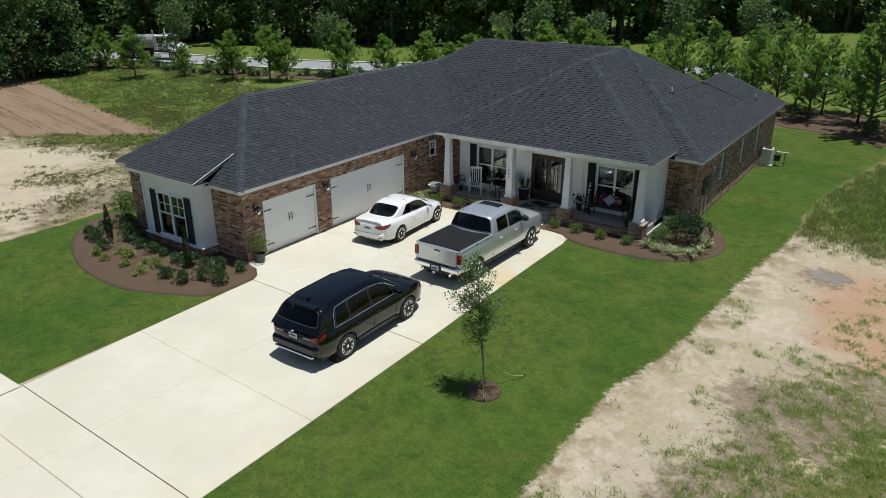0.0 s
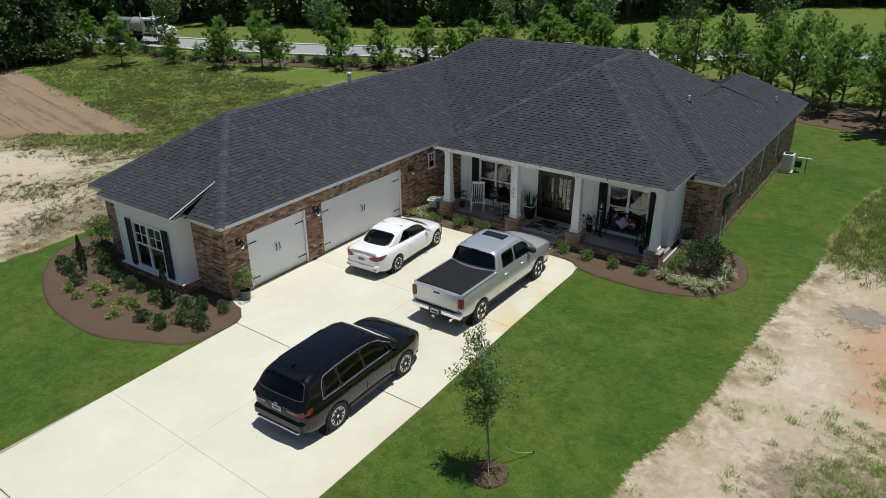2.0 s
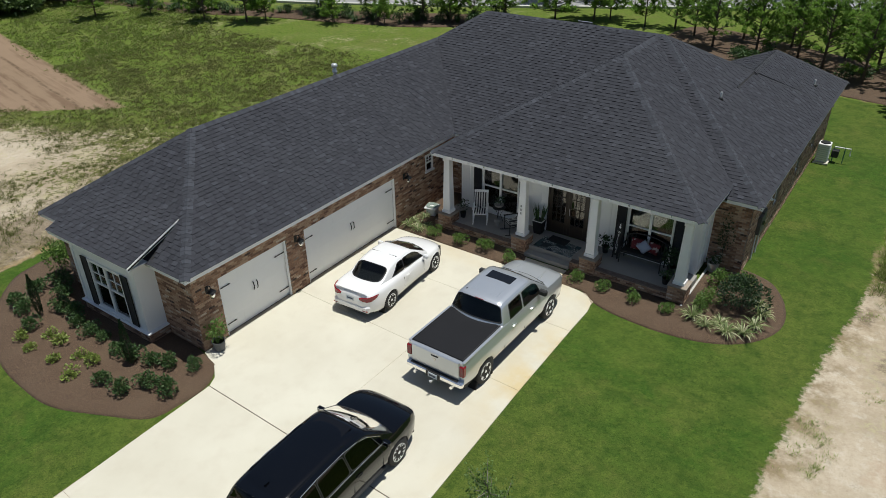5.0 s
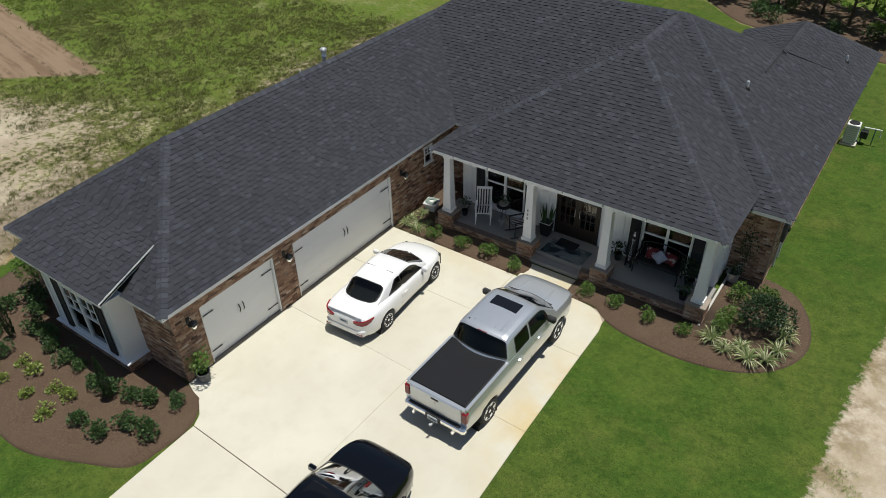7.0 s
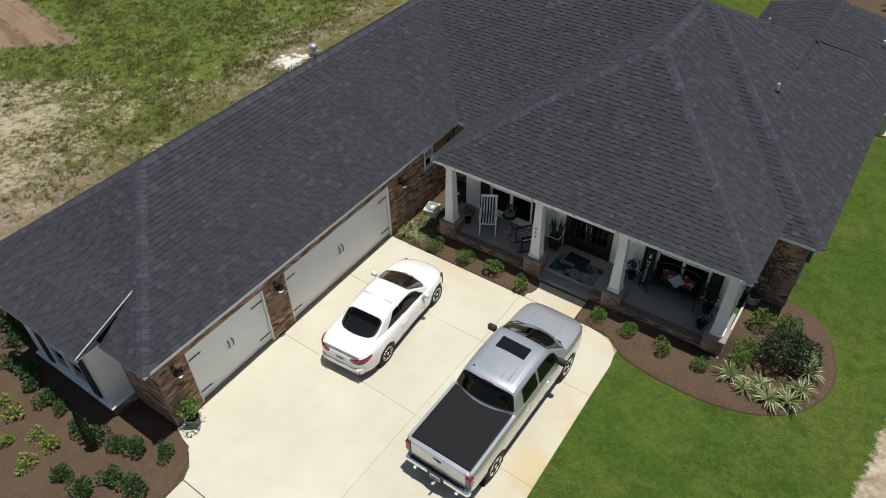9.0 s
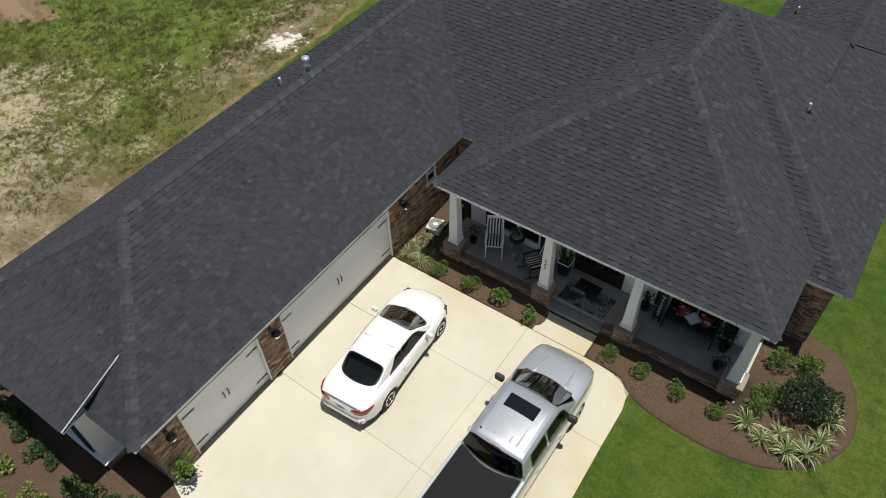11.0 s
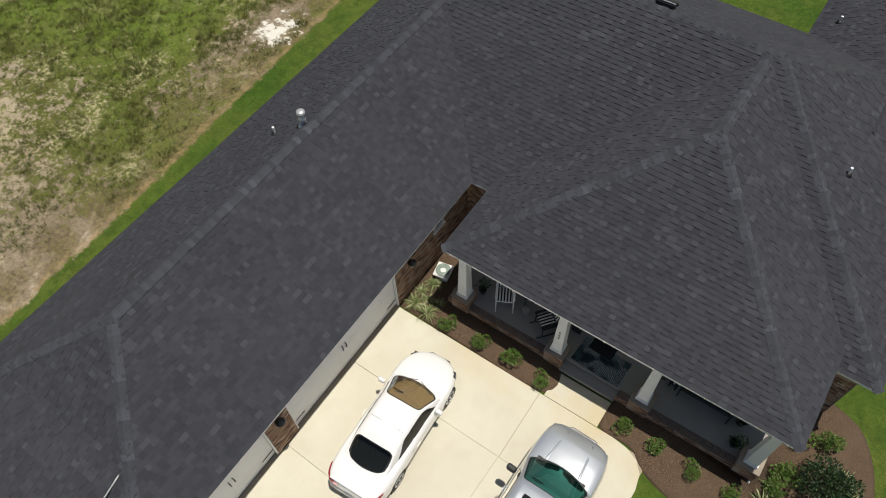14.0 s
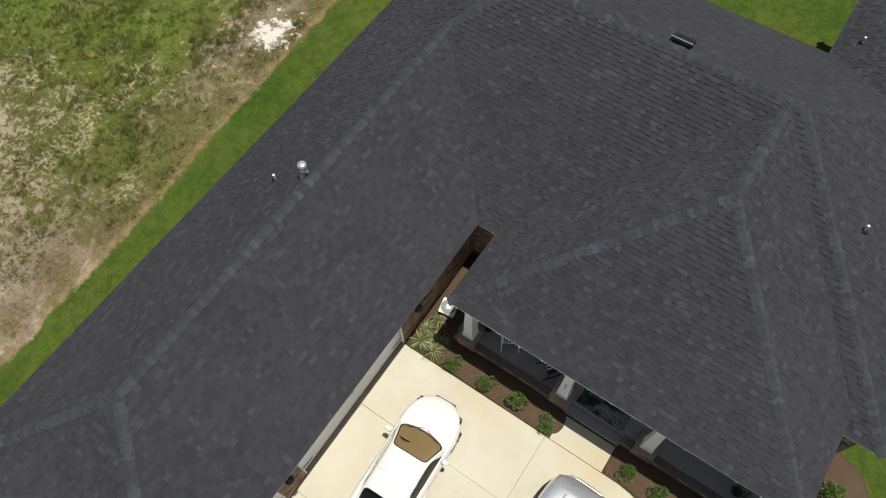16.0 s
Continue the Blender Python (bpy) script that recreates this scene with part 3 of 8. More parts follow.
def smooth_line(line, steps=6):
    out = []
    for i in range(len(line) - 1):
        p0, p1, p2, p3 = (Vector(line[clamp(i + k, 0, len(line) - 1)]) for k in (-1, 0, 1, 2))
        for s in range(steps):
            t = s / steps
            out.append(tuple(0.5 * ((2 * p1) + (p2 - p0) * t + (2 * p0 - 5 * p1 + 4 * p2 - p3) * t * t + (3 * p1 - p0 - 3 * p2 + p3) * t ** 3)))
    return out + [line[-1]]


def ribbon(line, d0, d1, z0, z1):
    bm = bmesh.new()
    prev = None
    for a, b in zip(offset_line(line, d0), offset_line(line, d1)):
        ring = [bm.verts.new((a[0], a[1], z0)), bm.verts.new((a[0], a[1], z1)), bm.verts.new((b[0], b[1], z1)), bm.verts.new((b[0], b[1], z0))]
        if prev:
            for k in range(3):
                bm.faces.new((prev[k], prev[k + 1], ring[k + 1], ring[k]))
        prev = ring
    bmesh.ops.recalc_face_normals(bm, faces=bm.faces)
    return bm


ROADLINE = smooth_line(RD)
road = tagged(part("road", ribbon(ROADLINE, -2.9, 2.9, -0.2, 0.04), M_ASPHALT, None), "pale grey asphalt road behind the young pines", "road", kind="structure")
tagged(part("kerb", ribbon(ROADLINE, -3.35, -2.9, -0.2, 0.14), M_KERB, None), "low concrete kerb along the road", "kerb", kind="structure")
tagged(part("kerb", ribbon(ROADLINE, 2.9, 3.35, -0.2, 0.14), M_KERB, None), "low concrete kerb along the road", "kerb", kind="structure")


# ---- driveway: cast slabs with open joints, each a piece ----
driveway = thing("driveway", "pale cream concrete driveway of large cast slabs", "driveway", kind="structure")
part("joint_bed", box(1.45, 8.70, -14.3, 8.40, -0.12, -0.009), M_JOINT, driveway)


def slab(x0, x1, y0, y1, gap=0.005, poly=None):
    """A slab with eased edges; stains lie toward the lawn side."""
    if poly is None:
        poly = [(x0 + gap, y0 + gap), (x1 - gap, y0 + gap), (x1 - gap, y1 - gap), (x0 + gap, y1 - gap)]
    cx, cy = sum(p[0] for p in poly) / len(poly), sum(p[1] for p in poly) / len(poly)
    bm = bmesh.new()
    lo = [bm.verts.new((x, y, -0.1)) for x, y in poly]
    mid = [bm.verts.new((x, y, -0.008)) for x, y in poly]
    top = [bm.verts.new((x + clamp(cx - x, -0.008, 0.008), y + clamp(cy - y, -0.008, 0.008), 0)) for x, y in poly]
    k = len(poly)
    for a, b in ((lo, mid), (mid, top)):
        for i in range(k):
            bm.faces.new((a[i], a[(i + 1) % k], b[(i + 1) % k], b[i]))
    bm.faces.new(top)
    bmesh.ops.triangulate(bm, faces=[f for f in bm.faces if len(f.verts) > 4])
    bmesh.ops.recalc_face_normals(bm, faces=bm.faces)
    bmesh.ops.subdivide_edges(bm, edges=[e for e in bm.edges if e.calc_length() > 1.0], cuts=7, use_grid_fill=True)
    ob = part("slab", bm, M_CONCRETE, driveway)
    st = ob.data.attributes.new("stain", "FLOAT", "POINT")
    for i, v in enumerate(ob.data.vertices):
        x, y = v.co.x, v.co.y
        s = clamp(1.15 - (8.75 - x) / 1.0, 0, 1) * clamp((y - 0.5) / 2, 0, 1) * clamp((7 - y) / 2, 0, 1)
        s = max(s, clamp(1 - (8.4 - y) / 0.9, 0, 1) * clamp((x - 1.5) / 1.0, 0, 1) * 0.55)
        s = max(s, 0.35 * clamp(1 - (8.8 - x) / 0.5, 0, 1))
        st.data[i].value = s
    return ob


def edge_x(y):
    return float(np.interp(y, [-14, -3.7, -1.2, 2.9, 6.2, 9], [9.08, 9.0, 8.95, 8.82, 8.77, 8.76]))


def mid_x(y):
    return float(np.interp(y, [-14, -2, 3, 6, 8.5], [4.98, 5.0, 5.10, 5.19, 5.20]))


def left_x(y):
    return float(np.interp(y, [-14, -10, -8.5, -5, -2], [1.60, 1.60, 1.57, 1.39, 1.37]))


def cut_y(y, x):
    """The sawn joints run a little askew."""
    return y + (5.1 - x) * float(np.interp(y, [-14, -10, -6.5, -2, 3, 6.2], [0.0, 0.024, 0.043, 0.030, 0.026, 0.0]))


def lane(y0, y1, side, wide0=0.003, wide1=0.003):
    g = 0.003
    xa, xb = (left_x, mid_x) if side == 0 else (mid_x, edge_x)
    ga, gb = (0, g) if side == 0 else (g, 0)
    q = [(xa(y0) + ga, y0 + wide0), (xb(y0) - gb, y0 + wide0), (xb(y1) - gb, y1 - wide1), (xa(y1) + ga, y1 - wide1)]
    return [(x, cut_y(y, x)) for x, y in q]


J0, J1, J2 = -2.03, 2.965, 6.18
for y0, y1, w0, w1 in ((-14.3, -11.41, 0, 0), (-11.39, -10.075, 0, 0.008), (-10.075, -6.57, 0.008, 0.003), (-6.57, J0, 0.003, 0.009)):
    for k in (0, 1):
        slab(0, 0, 0, 0, poly=lane(y0, y1, k, w0, w1))
# forecourt, wider towards the garage, with rounded corners
slab(0, 0, 0, 0, poly=[(1.37, cut_y(J0, 1.37) + 0.009), (mid_x(J0) - 0.003, J0 + 0.009), (mid_x(J1) - 0.003, J1 - 0.003), (0.02, cut_y(J1, 0) - 0.003), (0.02, -0.98), (0.45, -1.14), (0.85, -1.30), (1.20, -1.58)])
slab(0, 0, 0, 0, poly=lane(J0, J1, 1, 0.009, 0.003))
slab(0, 0, 0, 0, poly=[(0.02, cut_y(J1, 0) + 0.003), (mid_x(J1) - 0.003, J1 + 0.003), (mid_x(J2) - 0.003, J2 - 0.003), (0.02, J2 - 0.003)])
slab(0, 0, 0, 0, poly=lane(J1, J2, 1))
slab(0.01, 5.20, J2, 8.48)
slab(0, 0, 0, 0, poly=[(5.206, J2 + 0.005), (8.77, J2 + 0.005), (8.77, 7.5), (8.68, 7.95), (8.43, 8.25), (8.05, 8.42), (7.6, 8.47), (5.206, 8.47)])
slab(5.33, 7.08, 8.478, 9.36)
M_DARKJOINT = worn("dark_joint", (0.075, 0.055, 0.040), (0.11, 0.085, 0.062), 2, 0.95, local=False)
for yj in (J0, -10.075):
    q = [(left_x(yj), -0.012), (edge_x(yj), -0.012), (edge_x(yj), 0.012), (left_x(yj), 0.012)]
    part("joint_strip", prism([(x, cut_y(yj, x) + d) for x, d in q], -0.05, -0.0035), M_DARKJOINT, driveway, "dark filled expansion joint")
for x0, x1 in ((-1.0, 1.66), (-3.6, -1.0), (-6.2, -3.6), (-8.8, -6.2), (-11.4, -8.8), (9.06, 11.4), (11.4, 14.0), (14.0, 16.6), (16.6, 19.2)):
    slab(x0, x1, -11.38, -10.03)


# ---- mulch beds ----
def bed(name_label, outline):
    line = smooth_line(outline + [outline[0]], 5)[:-1]
    cx, cy = sum(p[0] for p in line) / len(line), sum(p[1] for p in line) / len(line)
    bm = bmesh.new()
    rings = []
    for k, (s, z) in enumerate(((1.0, -0.05), (1.0, -0.022), (0.965, 0.02), (0.87, 0.045), (0.55, 0.055), (0.0, 0.06))):
        if s == 0:
            c = bm.verts.new((cx, cy, z))
            for i in range(len(line)):
                bm.faces.new((rings[-1][i], rings[-1][(i + 1) % len(line)], c))
            break
        ring = []
        for x, y in line:
            px, py = cx + (x - cx) * s, cy + (y - cy) * s
            ring.append(bm.verts.new((px, py, z + (0.018 * noise.noise((px * 2.2, py * 2.2, 0)) if 0 < k else 0))))
        if rings:
            for i in range(len(line)):
                bm.faces.new((rings[-1][i], rings[-1][(i + 1) % len(line)], ring[(i + 1) % len(line)], ring[i]))
        rings.append(ring)
    bmesh.ops.recalc_face_normals(bm, faces=bm.faces)
    return tagged(part("mulch_bed", bm, M_MULCH, None, smooth=True), name_label, "garden bed", kind="structure")


bed("brown bark mulch bed beside the garage gable", [(-9.5, -0.4), (-9.1, -2.1), (-7.3, -3.7), (-4.9, -4.75), (-2.8, -5.02), (-1.5, -4.93), (-0.1, -4.34), (1.05, -3.72), (1.30, -2.9), (1.32, -2.0), (0.9, -1.33), (0.3, -1.06), (-3.5, -0.6), (-7.2, -0.6), (-8.6, -0.2)])
bed("narrow mulch bed between driveway and porch", [(0.03, 8.52), (0.03, 10.5), (0.05, 12.4), (1.2, 12.4), (1.3, 9.7), (3.2, 9.6), (5.25, 9.6), (5.30, 8.55), (2.6, 8.5)])
bed("brown mulch bed curving round the porch end", [(7.12, 9.6), (7.1, 8.55), (8.1, 8.47), (8.62, 8.1), (9.5, 7.82), (11.1, 7.72), (12.5, 8.0), (13.5, 8.65), (14.1, 9.6), (14.2, 10.65), (13.8, 11.9), (13.0, 12.75), (11.5, 12.75), (11.2, 10.5), (11.0, 9.6), (9, 9.6)])
bed("small round mulch ring at the young tree", [(11.76 + 0.48 * math.cos(a), -3.23 + 0.48 * math.sin(a)) for a in np.linspace(0, 2 * math.pi, 9)[:-1]])
bed("pine straw bed under the back row of pines", [(-2, 43.0), (0.9, 41.2), (4.2, 37.8), (8.6, 36.9), (11.2, 35.6), (14.6, 34.8), (17.7, 33.0), (24, 31.0), (25, 36), (18, 41), (9, 45), (0, 48)])
bed("pine straw bed under the roadside shrubs", [(-60, 24.0), (-51, 27.6), (-42, 28.4), (-31.6, 32.2), (-21, 35), (-14, 40), (-15, 43), (-22.5, 39), (-32, 35), (-43, 31), (-52, 29.5), (-60, 26.5)])


# ---- house ----
house = thing("house", "single-storey brick house with charcoal shingle hip roof and white trim", "house")
LOW, HIGH = 2.92, 3.20  # roof edge over the walls, and over porch and bay

BL, BH, BJ = 0.205, 0.062, 0.010


def brick_cells(length, z0, z1, holes):
    """Running bond as (u0, u1, z0, z1), cut at openings."""
    rows = int(round((z1 - z0) / (BH + BJ)))
    step = (z1 - z0) / rows
    for r in range(rows):
        za, zb = z0 + r * step, z0 + (r + 1) * step - BJ
        u = -0.5 * (BL + BJ) * (r % 2)
        while u < length:
            segs = [(max(u, 0), min(u + BL, length))]
            for h0, h1, k0, k1 in holes:
                if zb > k0 + 0.02 and za < k1 - 0.02:
                    segs = [s for a, b in segs for s in ((a, min(b, h0 - 0.003)), (max(a, h1 + 0.003), b))]
            for a, b in segs:
                if b - a > 0.03:
                    yield a, b, za, zb
            u += BL + BJ


def brick_box(a, b, za, zb, d=0.012):
    return [(a, 0, za), (b, 0, za), (b, 0, zb), (a, 0, zb), (a + 0.003, -d, za + 0.003), (b - 0.003, -d, za + 0.003), (b - 0.003, -d, zb - 0.003), (a + 0.003, -d, zb - 0.003)]


BRICK_FACES = [(4, 5, 6, 7), (0, 1, 5, 4), (1, 2, 6, 5), (2, 3, 7, 6), (3, 0, 4, 7)]
single_bricks = []


def brickwork(wall, m, length, z0, z1, holes=(), single=None, soldier=None):
    """Bricks on the face y=0 of frame m, looking toward -y. single: a stretch of u whose bricks are pieces of their own."""
    verts, faces = [], []
    top = z1 - 0.21 if soldier else z1
    cells = list(brick_cells(length, z0, top, holes))
    if soldier:
        u = 0.0
        while u < length - 0.05:
            cells.append((u, u + BH, top + BJ, z1))
            u += BH + BJ
    rng = random.Random(int(length * 100))
    for a, b, za, zb in cells:
        if single and single[0] < (a + b) / 2 < single[1] and single[2] < za < single[3]:
            single_bricks.append((wall, m, a, b, za, zb))
            continue
        k = len(verts)
        verts += [m @ Vector(p) for p in brick_box(a, b, za, zb, 0.010 + 0.006 * rng.random())]
        faces += [tuple(k + i for i in f) for f in BRICK_FACES]
    ob = part("brickwork", mesh("brickwork", verts, faces, False, [M_BRICK]), None, wall)
    tagged(ob, kind="stuff")
    return ob


def wall_with_openings(name, m, length, z0, z1, holes, material, label, thick=0.2, parent=None):
    """A wall whose outer face lies on y=0 of m and that goes through to y=thick."""
    us = sorted({0.0, length, *[h for q in holes for h in q[:2]]})
    bm = bmesh.new()
    for a, b in zip(us, us[1:]):
        spans = [(z0, z1)]
        for h0, h1, k0, k1 in holes:
            if a >= h0 - 1e-6 and b <= h1 + 1e-6:
                spans = [s for p, q in spans for s in ((p, min(q, k0)), (max(p, k1), q)) if s[1] - s[0] > 1e-3]
        for p, q in spans:
            box(a, b, 0, thick, p, q, bm=bm)
    bmesh.ops.transform(bm, matrix=m, verts=bm.verts)
    bmesh.ops.remove_doubles(bm, verts=bm.verts, dist=0.0005)
    return part(name, bm, material, parent, label)


def frame_m(x, y, face):
    """Frame whose -y side looks out: face is the outward direction of the wall."""
    ang = {"-y": 0, "+x": 90, "+y": 180, "-x": 270}[face]
    return pose(x, y, 0, 0, 0, ang)


# garage wing, looking on the forecourt: u runs along +y from y=-0.94
G_HOLES = [(0.92, 3.72, -0.1, 2.13), (4.56, 9.48, -0.1, 2.13), (11.48, 12.0, 1.63, 2.32)]
m_garage = frame_m(0, -0.94, "+x")
w_garage = wall_with_openings("wall", m_garage, 13.4, 0.0, 2.78, G_HOLES, M_MORTAR, "brown mixed brick wall with two garage doors", parent=house)
brickwork(w_garage, m_garage, 13.4, 0.0, 2.78, G_HOLES, single=(3.7, 4.6, 0.0, 2.5), soldier=True)
# front of the garage wing
m_front = frame_m(-6.95, -0.94, "-y")
w_front = wall_with_openings("wall", m_front, 6.95, 0.0, 2.78, [(2.0, 5.1, 0.3, 2.6)], M_MORTAR, "brown mixed brick gable wall", parent=house)
brickwork(w_front, m_front, 6.95, 0.0, 2.78, [(1.87, 5.22, 0.0, 2.78)], single=(5.9, 7.0, 0.0, 1.3))
# long side wall toward the back lawn
S_HOLES = [(3.75, 4.55, 1.0, 2.35), (7.4, 8.2, 1.0, 2.35), (10.6, 11.4, 1.0, 2.35)]
m_side = frame_m(12.24, 12.50, "+x")
w_side = wall_with_openings("wall", m_side, 14.95, 0.0, 2.78, S_HOLES, M_MORTAR, "long brown brick side wall", parent=house)
brickwork(w_side, m_side, 14.95, 0.0, 2.78, S_HOLES)
# short wall between porch end and corner
m_short = frame_m(11.02, 12.50, "-y")
w_short = wall_with_openings("wall", m_short, 1.2, 0.0, 2.78, [], M_MORTAR, "short brown brick wall beside the porch", parent=house)
brickwork(w_short, m_short, 1.2, 0.0, 2.78)
# inner corner behind the first column
m_inner = frame_m(0.0, 12.46, "-y")
w_inner = wall_with_openings("wall", m_inner, 1.45, 0.0, 2.9, [], M_MORTAR, "brick wall in the corner behind the porch", parent=house)
brickwork(w_inner, m_inner, 1.45, 0.0, 2.9)
# unseen outer walls
for x, y, f, n in ((-6.95, 23.5, "-x", 24.44), (12.24, 27.45, "+y", 5.2), (7.04, 23.55, "+y", 13.99), (7.04, 27.45, "-x", 3.9)):
    mm = frame_m(x, y, f)
    wb = wall_with_openings("wall", mm, n, 0.0, 2.78, [], M_MORTAR, "brown brick back wall", parent=house)
    brickwork(wb, mm, n, 0.0, 2.78)

# single bricks: one mesh for each width, placed as pieces
brick_mesh = {}
for wall, m, a, b, za, zb in single_bricks:
    key = (round(b - a, 3), round(zb - za, 3))
    if key not in brick_mesh:
        brick_mesh[key] = mesh("brick", brick_box(0, b - a, 0, zb - za, 0.013), BRICK_FACES, False, [M_BRICK_ONE])
    part("brick", brick_mesh[key], None, wall, m=m @ pose(a, 0, za))


# board-and-batten siding
def siding(m, length, z0, z1, holes, label, battens=True):
    w = wall_with_openings("siding", m, length, z0, z1, holes, M_SIDING, label, 0.15, house)
    if not battens:
        return w
    bm = bmesh.new()
    n = max(2, int(length / 0.4))
    for i in range(n + 1):
        u = clamp(i * length / n, 0.03, length - 0.03)
        spans = [(z0, z1)]
        for h0, h1, k0, k1 in holes:
            if h0 - 0.12 < u < h1 + 0.12:
                spans = [s for p, q in spans for s in ((p, min(q, k0 - 0.1)), (max(p, k1 + 0.1), q)) if s[1] - s[0] > 0.02]
        for p, q in spans:
            box(u - 0.022, u + 0.022, -0.02, 0.002, p, q, 0.003, bm)
    bmesh.ops.transform(bm, matrix=m, verts=bm.verts)
    part("batten", bm, M_SIDING, w)
    return w


PY = 11.12  # porch back wall
P_HOLES = [(1.02, 2.66, 0.55, 2.38), (3.92, 5.58, 0.30, 2.42), (7.07, 8.72, 0.55, 2.38)]
siding(frame_m(1.40, PY, "-y"), 9.62, 0.30, 3.05, P_HOLES, "white board-and-batten porch wall")
siding(frame_m(11.02, PY + 0.15, "+x"), 1.25, 0.12, 3.05, [], "white board-and-batten end wall")
siding(frame_m(1.40, 12.46, "-x"), 1.2, 0.12, 3.05, [], "white board-and-batten end wall")
# bay at the garage gable
siding(frame_m(-5.10, -1.60, "-y"), 3.40, 0.42, 2.95, [(0.88, 2.59, 0.50, 2.22)], "white bay front", False)
siding(frame_m(-1.70, -1.45, "+x"), 0.52, 0.42, 3.3, [], "white bay side", False)
siding(frame_m(-5.10, -0.94, "-x"), 0.52, 0.42, 3.3, [], "white bay side", False)
skirt = part("bay_skirt", box(-5.15, -1.65, -1.64, -0.95, 0.0, 0.36), M_MORTAR, house, "brick skirt under the bay")
for mm, n in ((frame_m(-5.15, -1.64, "-y"), 3.50), (frame_m(-1.65, -1.64, "+x"), 0.69), (frame_m(-5.15, -0.95, "-x"), 0.69)):
    brickwork(skirt, mm, n, 0.0, 0.35)
part("sill", box(-5.21, -1.59, -1.72, -0.95, 0.362, 0.418, 0.01), M_TRIM, house, "white bay sill")
for x in (-5.10, -1.80):
    part("corner_board", box(x, x + 0.10, -1.635, -1.602, 0.42, 2.9, 0.004), M_TRIM, house)
part("corner_board", box(10.93, 11.055, PY - 0.03, PY - 0.003, 0.3, 3.05, 0.004), M_TRIM, house)


# windows
def window(name, m, w, z0, z1, cols=2, mullion=True, grid_rows=2, label="white double sash window", curtain=True):
    """A framed pair of sashes in an opening of width w: frame, bars, panes, a dim room behind."""
    win = thing(name, label, "window", m, kind="structure")
    f = 0.06
    part("window_frame", box(-0.02, w + 0.02, -0.035, 0.06, z1 - f, z1 + 0.04, 0.004), M_TRIM, win)
    part("window_sill", box(-0.05, w + 0.05, -0.07, 0.06, z0 - 0.05, z0 + 0.02, 0.006), M_TRIM, win)
    for x in (0.0, w - f):
        part("window_frame", box(x, x + f, -0.035, 0.06, z0 + 0.02, z1 - f, 0.004), M_TRIM, win)
    cell = (w - 2 * f) / cols
    if mullion:
        for c in range(1, cols):
            part("mullion", box(f + c * cell - 0.045, f + c * cell + 0.045, -0.033, 0.05, z0 + 0.02, z1 - f, 0.004), M_TRIM, win)
    zm = z0 + 0.52 * (z1 - z0)
    for c in range(cols):
        a, b = f + c * cell + (0.045 if c else 0), f + (c + 1) * cell - (0.045 if c < cols - 1 else 0)
        part("meeting_rail", box(a, b, -0.02, 0.045, zm - 0.025, zm + 0.025, 0.003), M_TRIM, win)
        if grid_rows:
            part("glazing_bar", box((a + b) / 2 - 0.01, (a + b) / 2 + 0.01, -0.008, 0.02, zm + 0.025, z1 - f), M_TRIM, win)
            zz = (zm + z1 - f) / 2
            part("glazing_bar", box(a, b, -0.006, 0.018, zz - 0.01, zz + 0.01), M_TRIM, win)
        for p, q in ((z0 + 0.02, zm - 0.025), (zm + 0.025, z1 - f)):
            pane = part("pane", box(a, b, 0.022, 0.028, p, q), M_PANE, win)
            pane.visible_shadow = False
    bm = box(0.02, w - 0.02, 0.9, 0.92, z0 - 0.2, z1 + 0.2)
    part("room_wall", bm, M_ROOM, win)
    if curtain:
        bm = bmesh.new()
        for side in (0, 1):
            x0 = 0.05 if side == 0 else w - 0.35
            prev = None
            for i in range(13):
                x = x0 + 0.30 * i / 12
                y = 0.16 + 0.03 * math.sin(i * 2.1)
                cur = (bm.verts.new((x, y, z0)), bm.verts.new((x, y, z1)))
                if prev:
                    bm.faces.new((prev[0], cur[0], cur[1], prev[1]))
                prev = cur
        part("curtain", bm, M_CURTAIN, win)
    return win


def shutter(m, w, z0, z1):
    ob = thing("shutter", "black louvred window shutter", "shutter", m)
    for x in (0, w - 0.05):
        part("stile", box(x, x + 0.05, -0.035, 0, z0, z1, 0.004), M_SHUTTER, ob)
    for z in (z0, (z0 + z1) / 2 - 0.03, z1 - 0.06):
        part("rail", box(0.05, w - 0.05, -0.032, 0, z, z + 0.06, 0.003), M_SHUTTER, ob)
    bm = bmesh.new()
    for p, q in ((z0 + 0.06, (z0 + z1) / 2 - 0.03), ((z0 + z1) / 2 + 0.03, z1 - 0.06)):
        n = int((q - p) / 0.045)
        for i in range(n):
            z = p + (i + 0.5) * (q - p) / n
            vs = [bm.verts.new(v) for v in ((0.05, -0.006, z + 0.02), (w - 0.05, -0.006, z + 0.02), (w - 0.05, -0.026, z - 0.02), (0.05, -0.026, z - 0.02))]
            bm.faces.new(vs)
    box(0.04, w - 0.04, -0.004, 0, z0, z1, bm=bm)
    part("louvres", bm, M_SHUTTER, ob)
    return ob


window("window_1", pose(2.42, PY, 0), 1.64, 0.55, 2.38, grid_rows=0, label="white porch window pair beside the rocking chair")
window("window_2", pose(8.47, PY, 0), 1.65, 0.55, 2.38, grid_rows=0, label="white porch window pair behind the bench")
window("window_3", pose(-4.22, -1.60, 0), 1.71, 0.50, 2.22, label="white bay window pair with upper grids", curtain=False)
window("window_4", frame_m(0, 10.54, "+x"), 0.52, 1.63, 2.32, cols=1, label="small white window in the brick wing", curtain=False)
for i, (u0, u1, z0, z1) in enumerate(S_HOLES):
    window("window_%d" % (5 + i), m_side @ pose(u0, 0.11, 0), u1 - u0, z0, z1, cols=1, label="white sash window in the side wall")
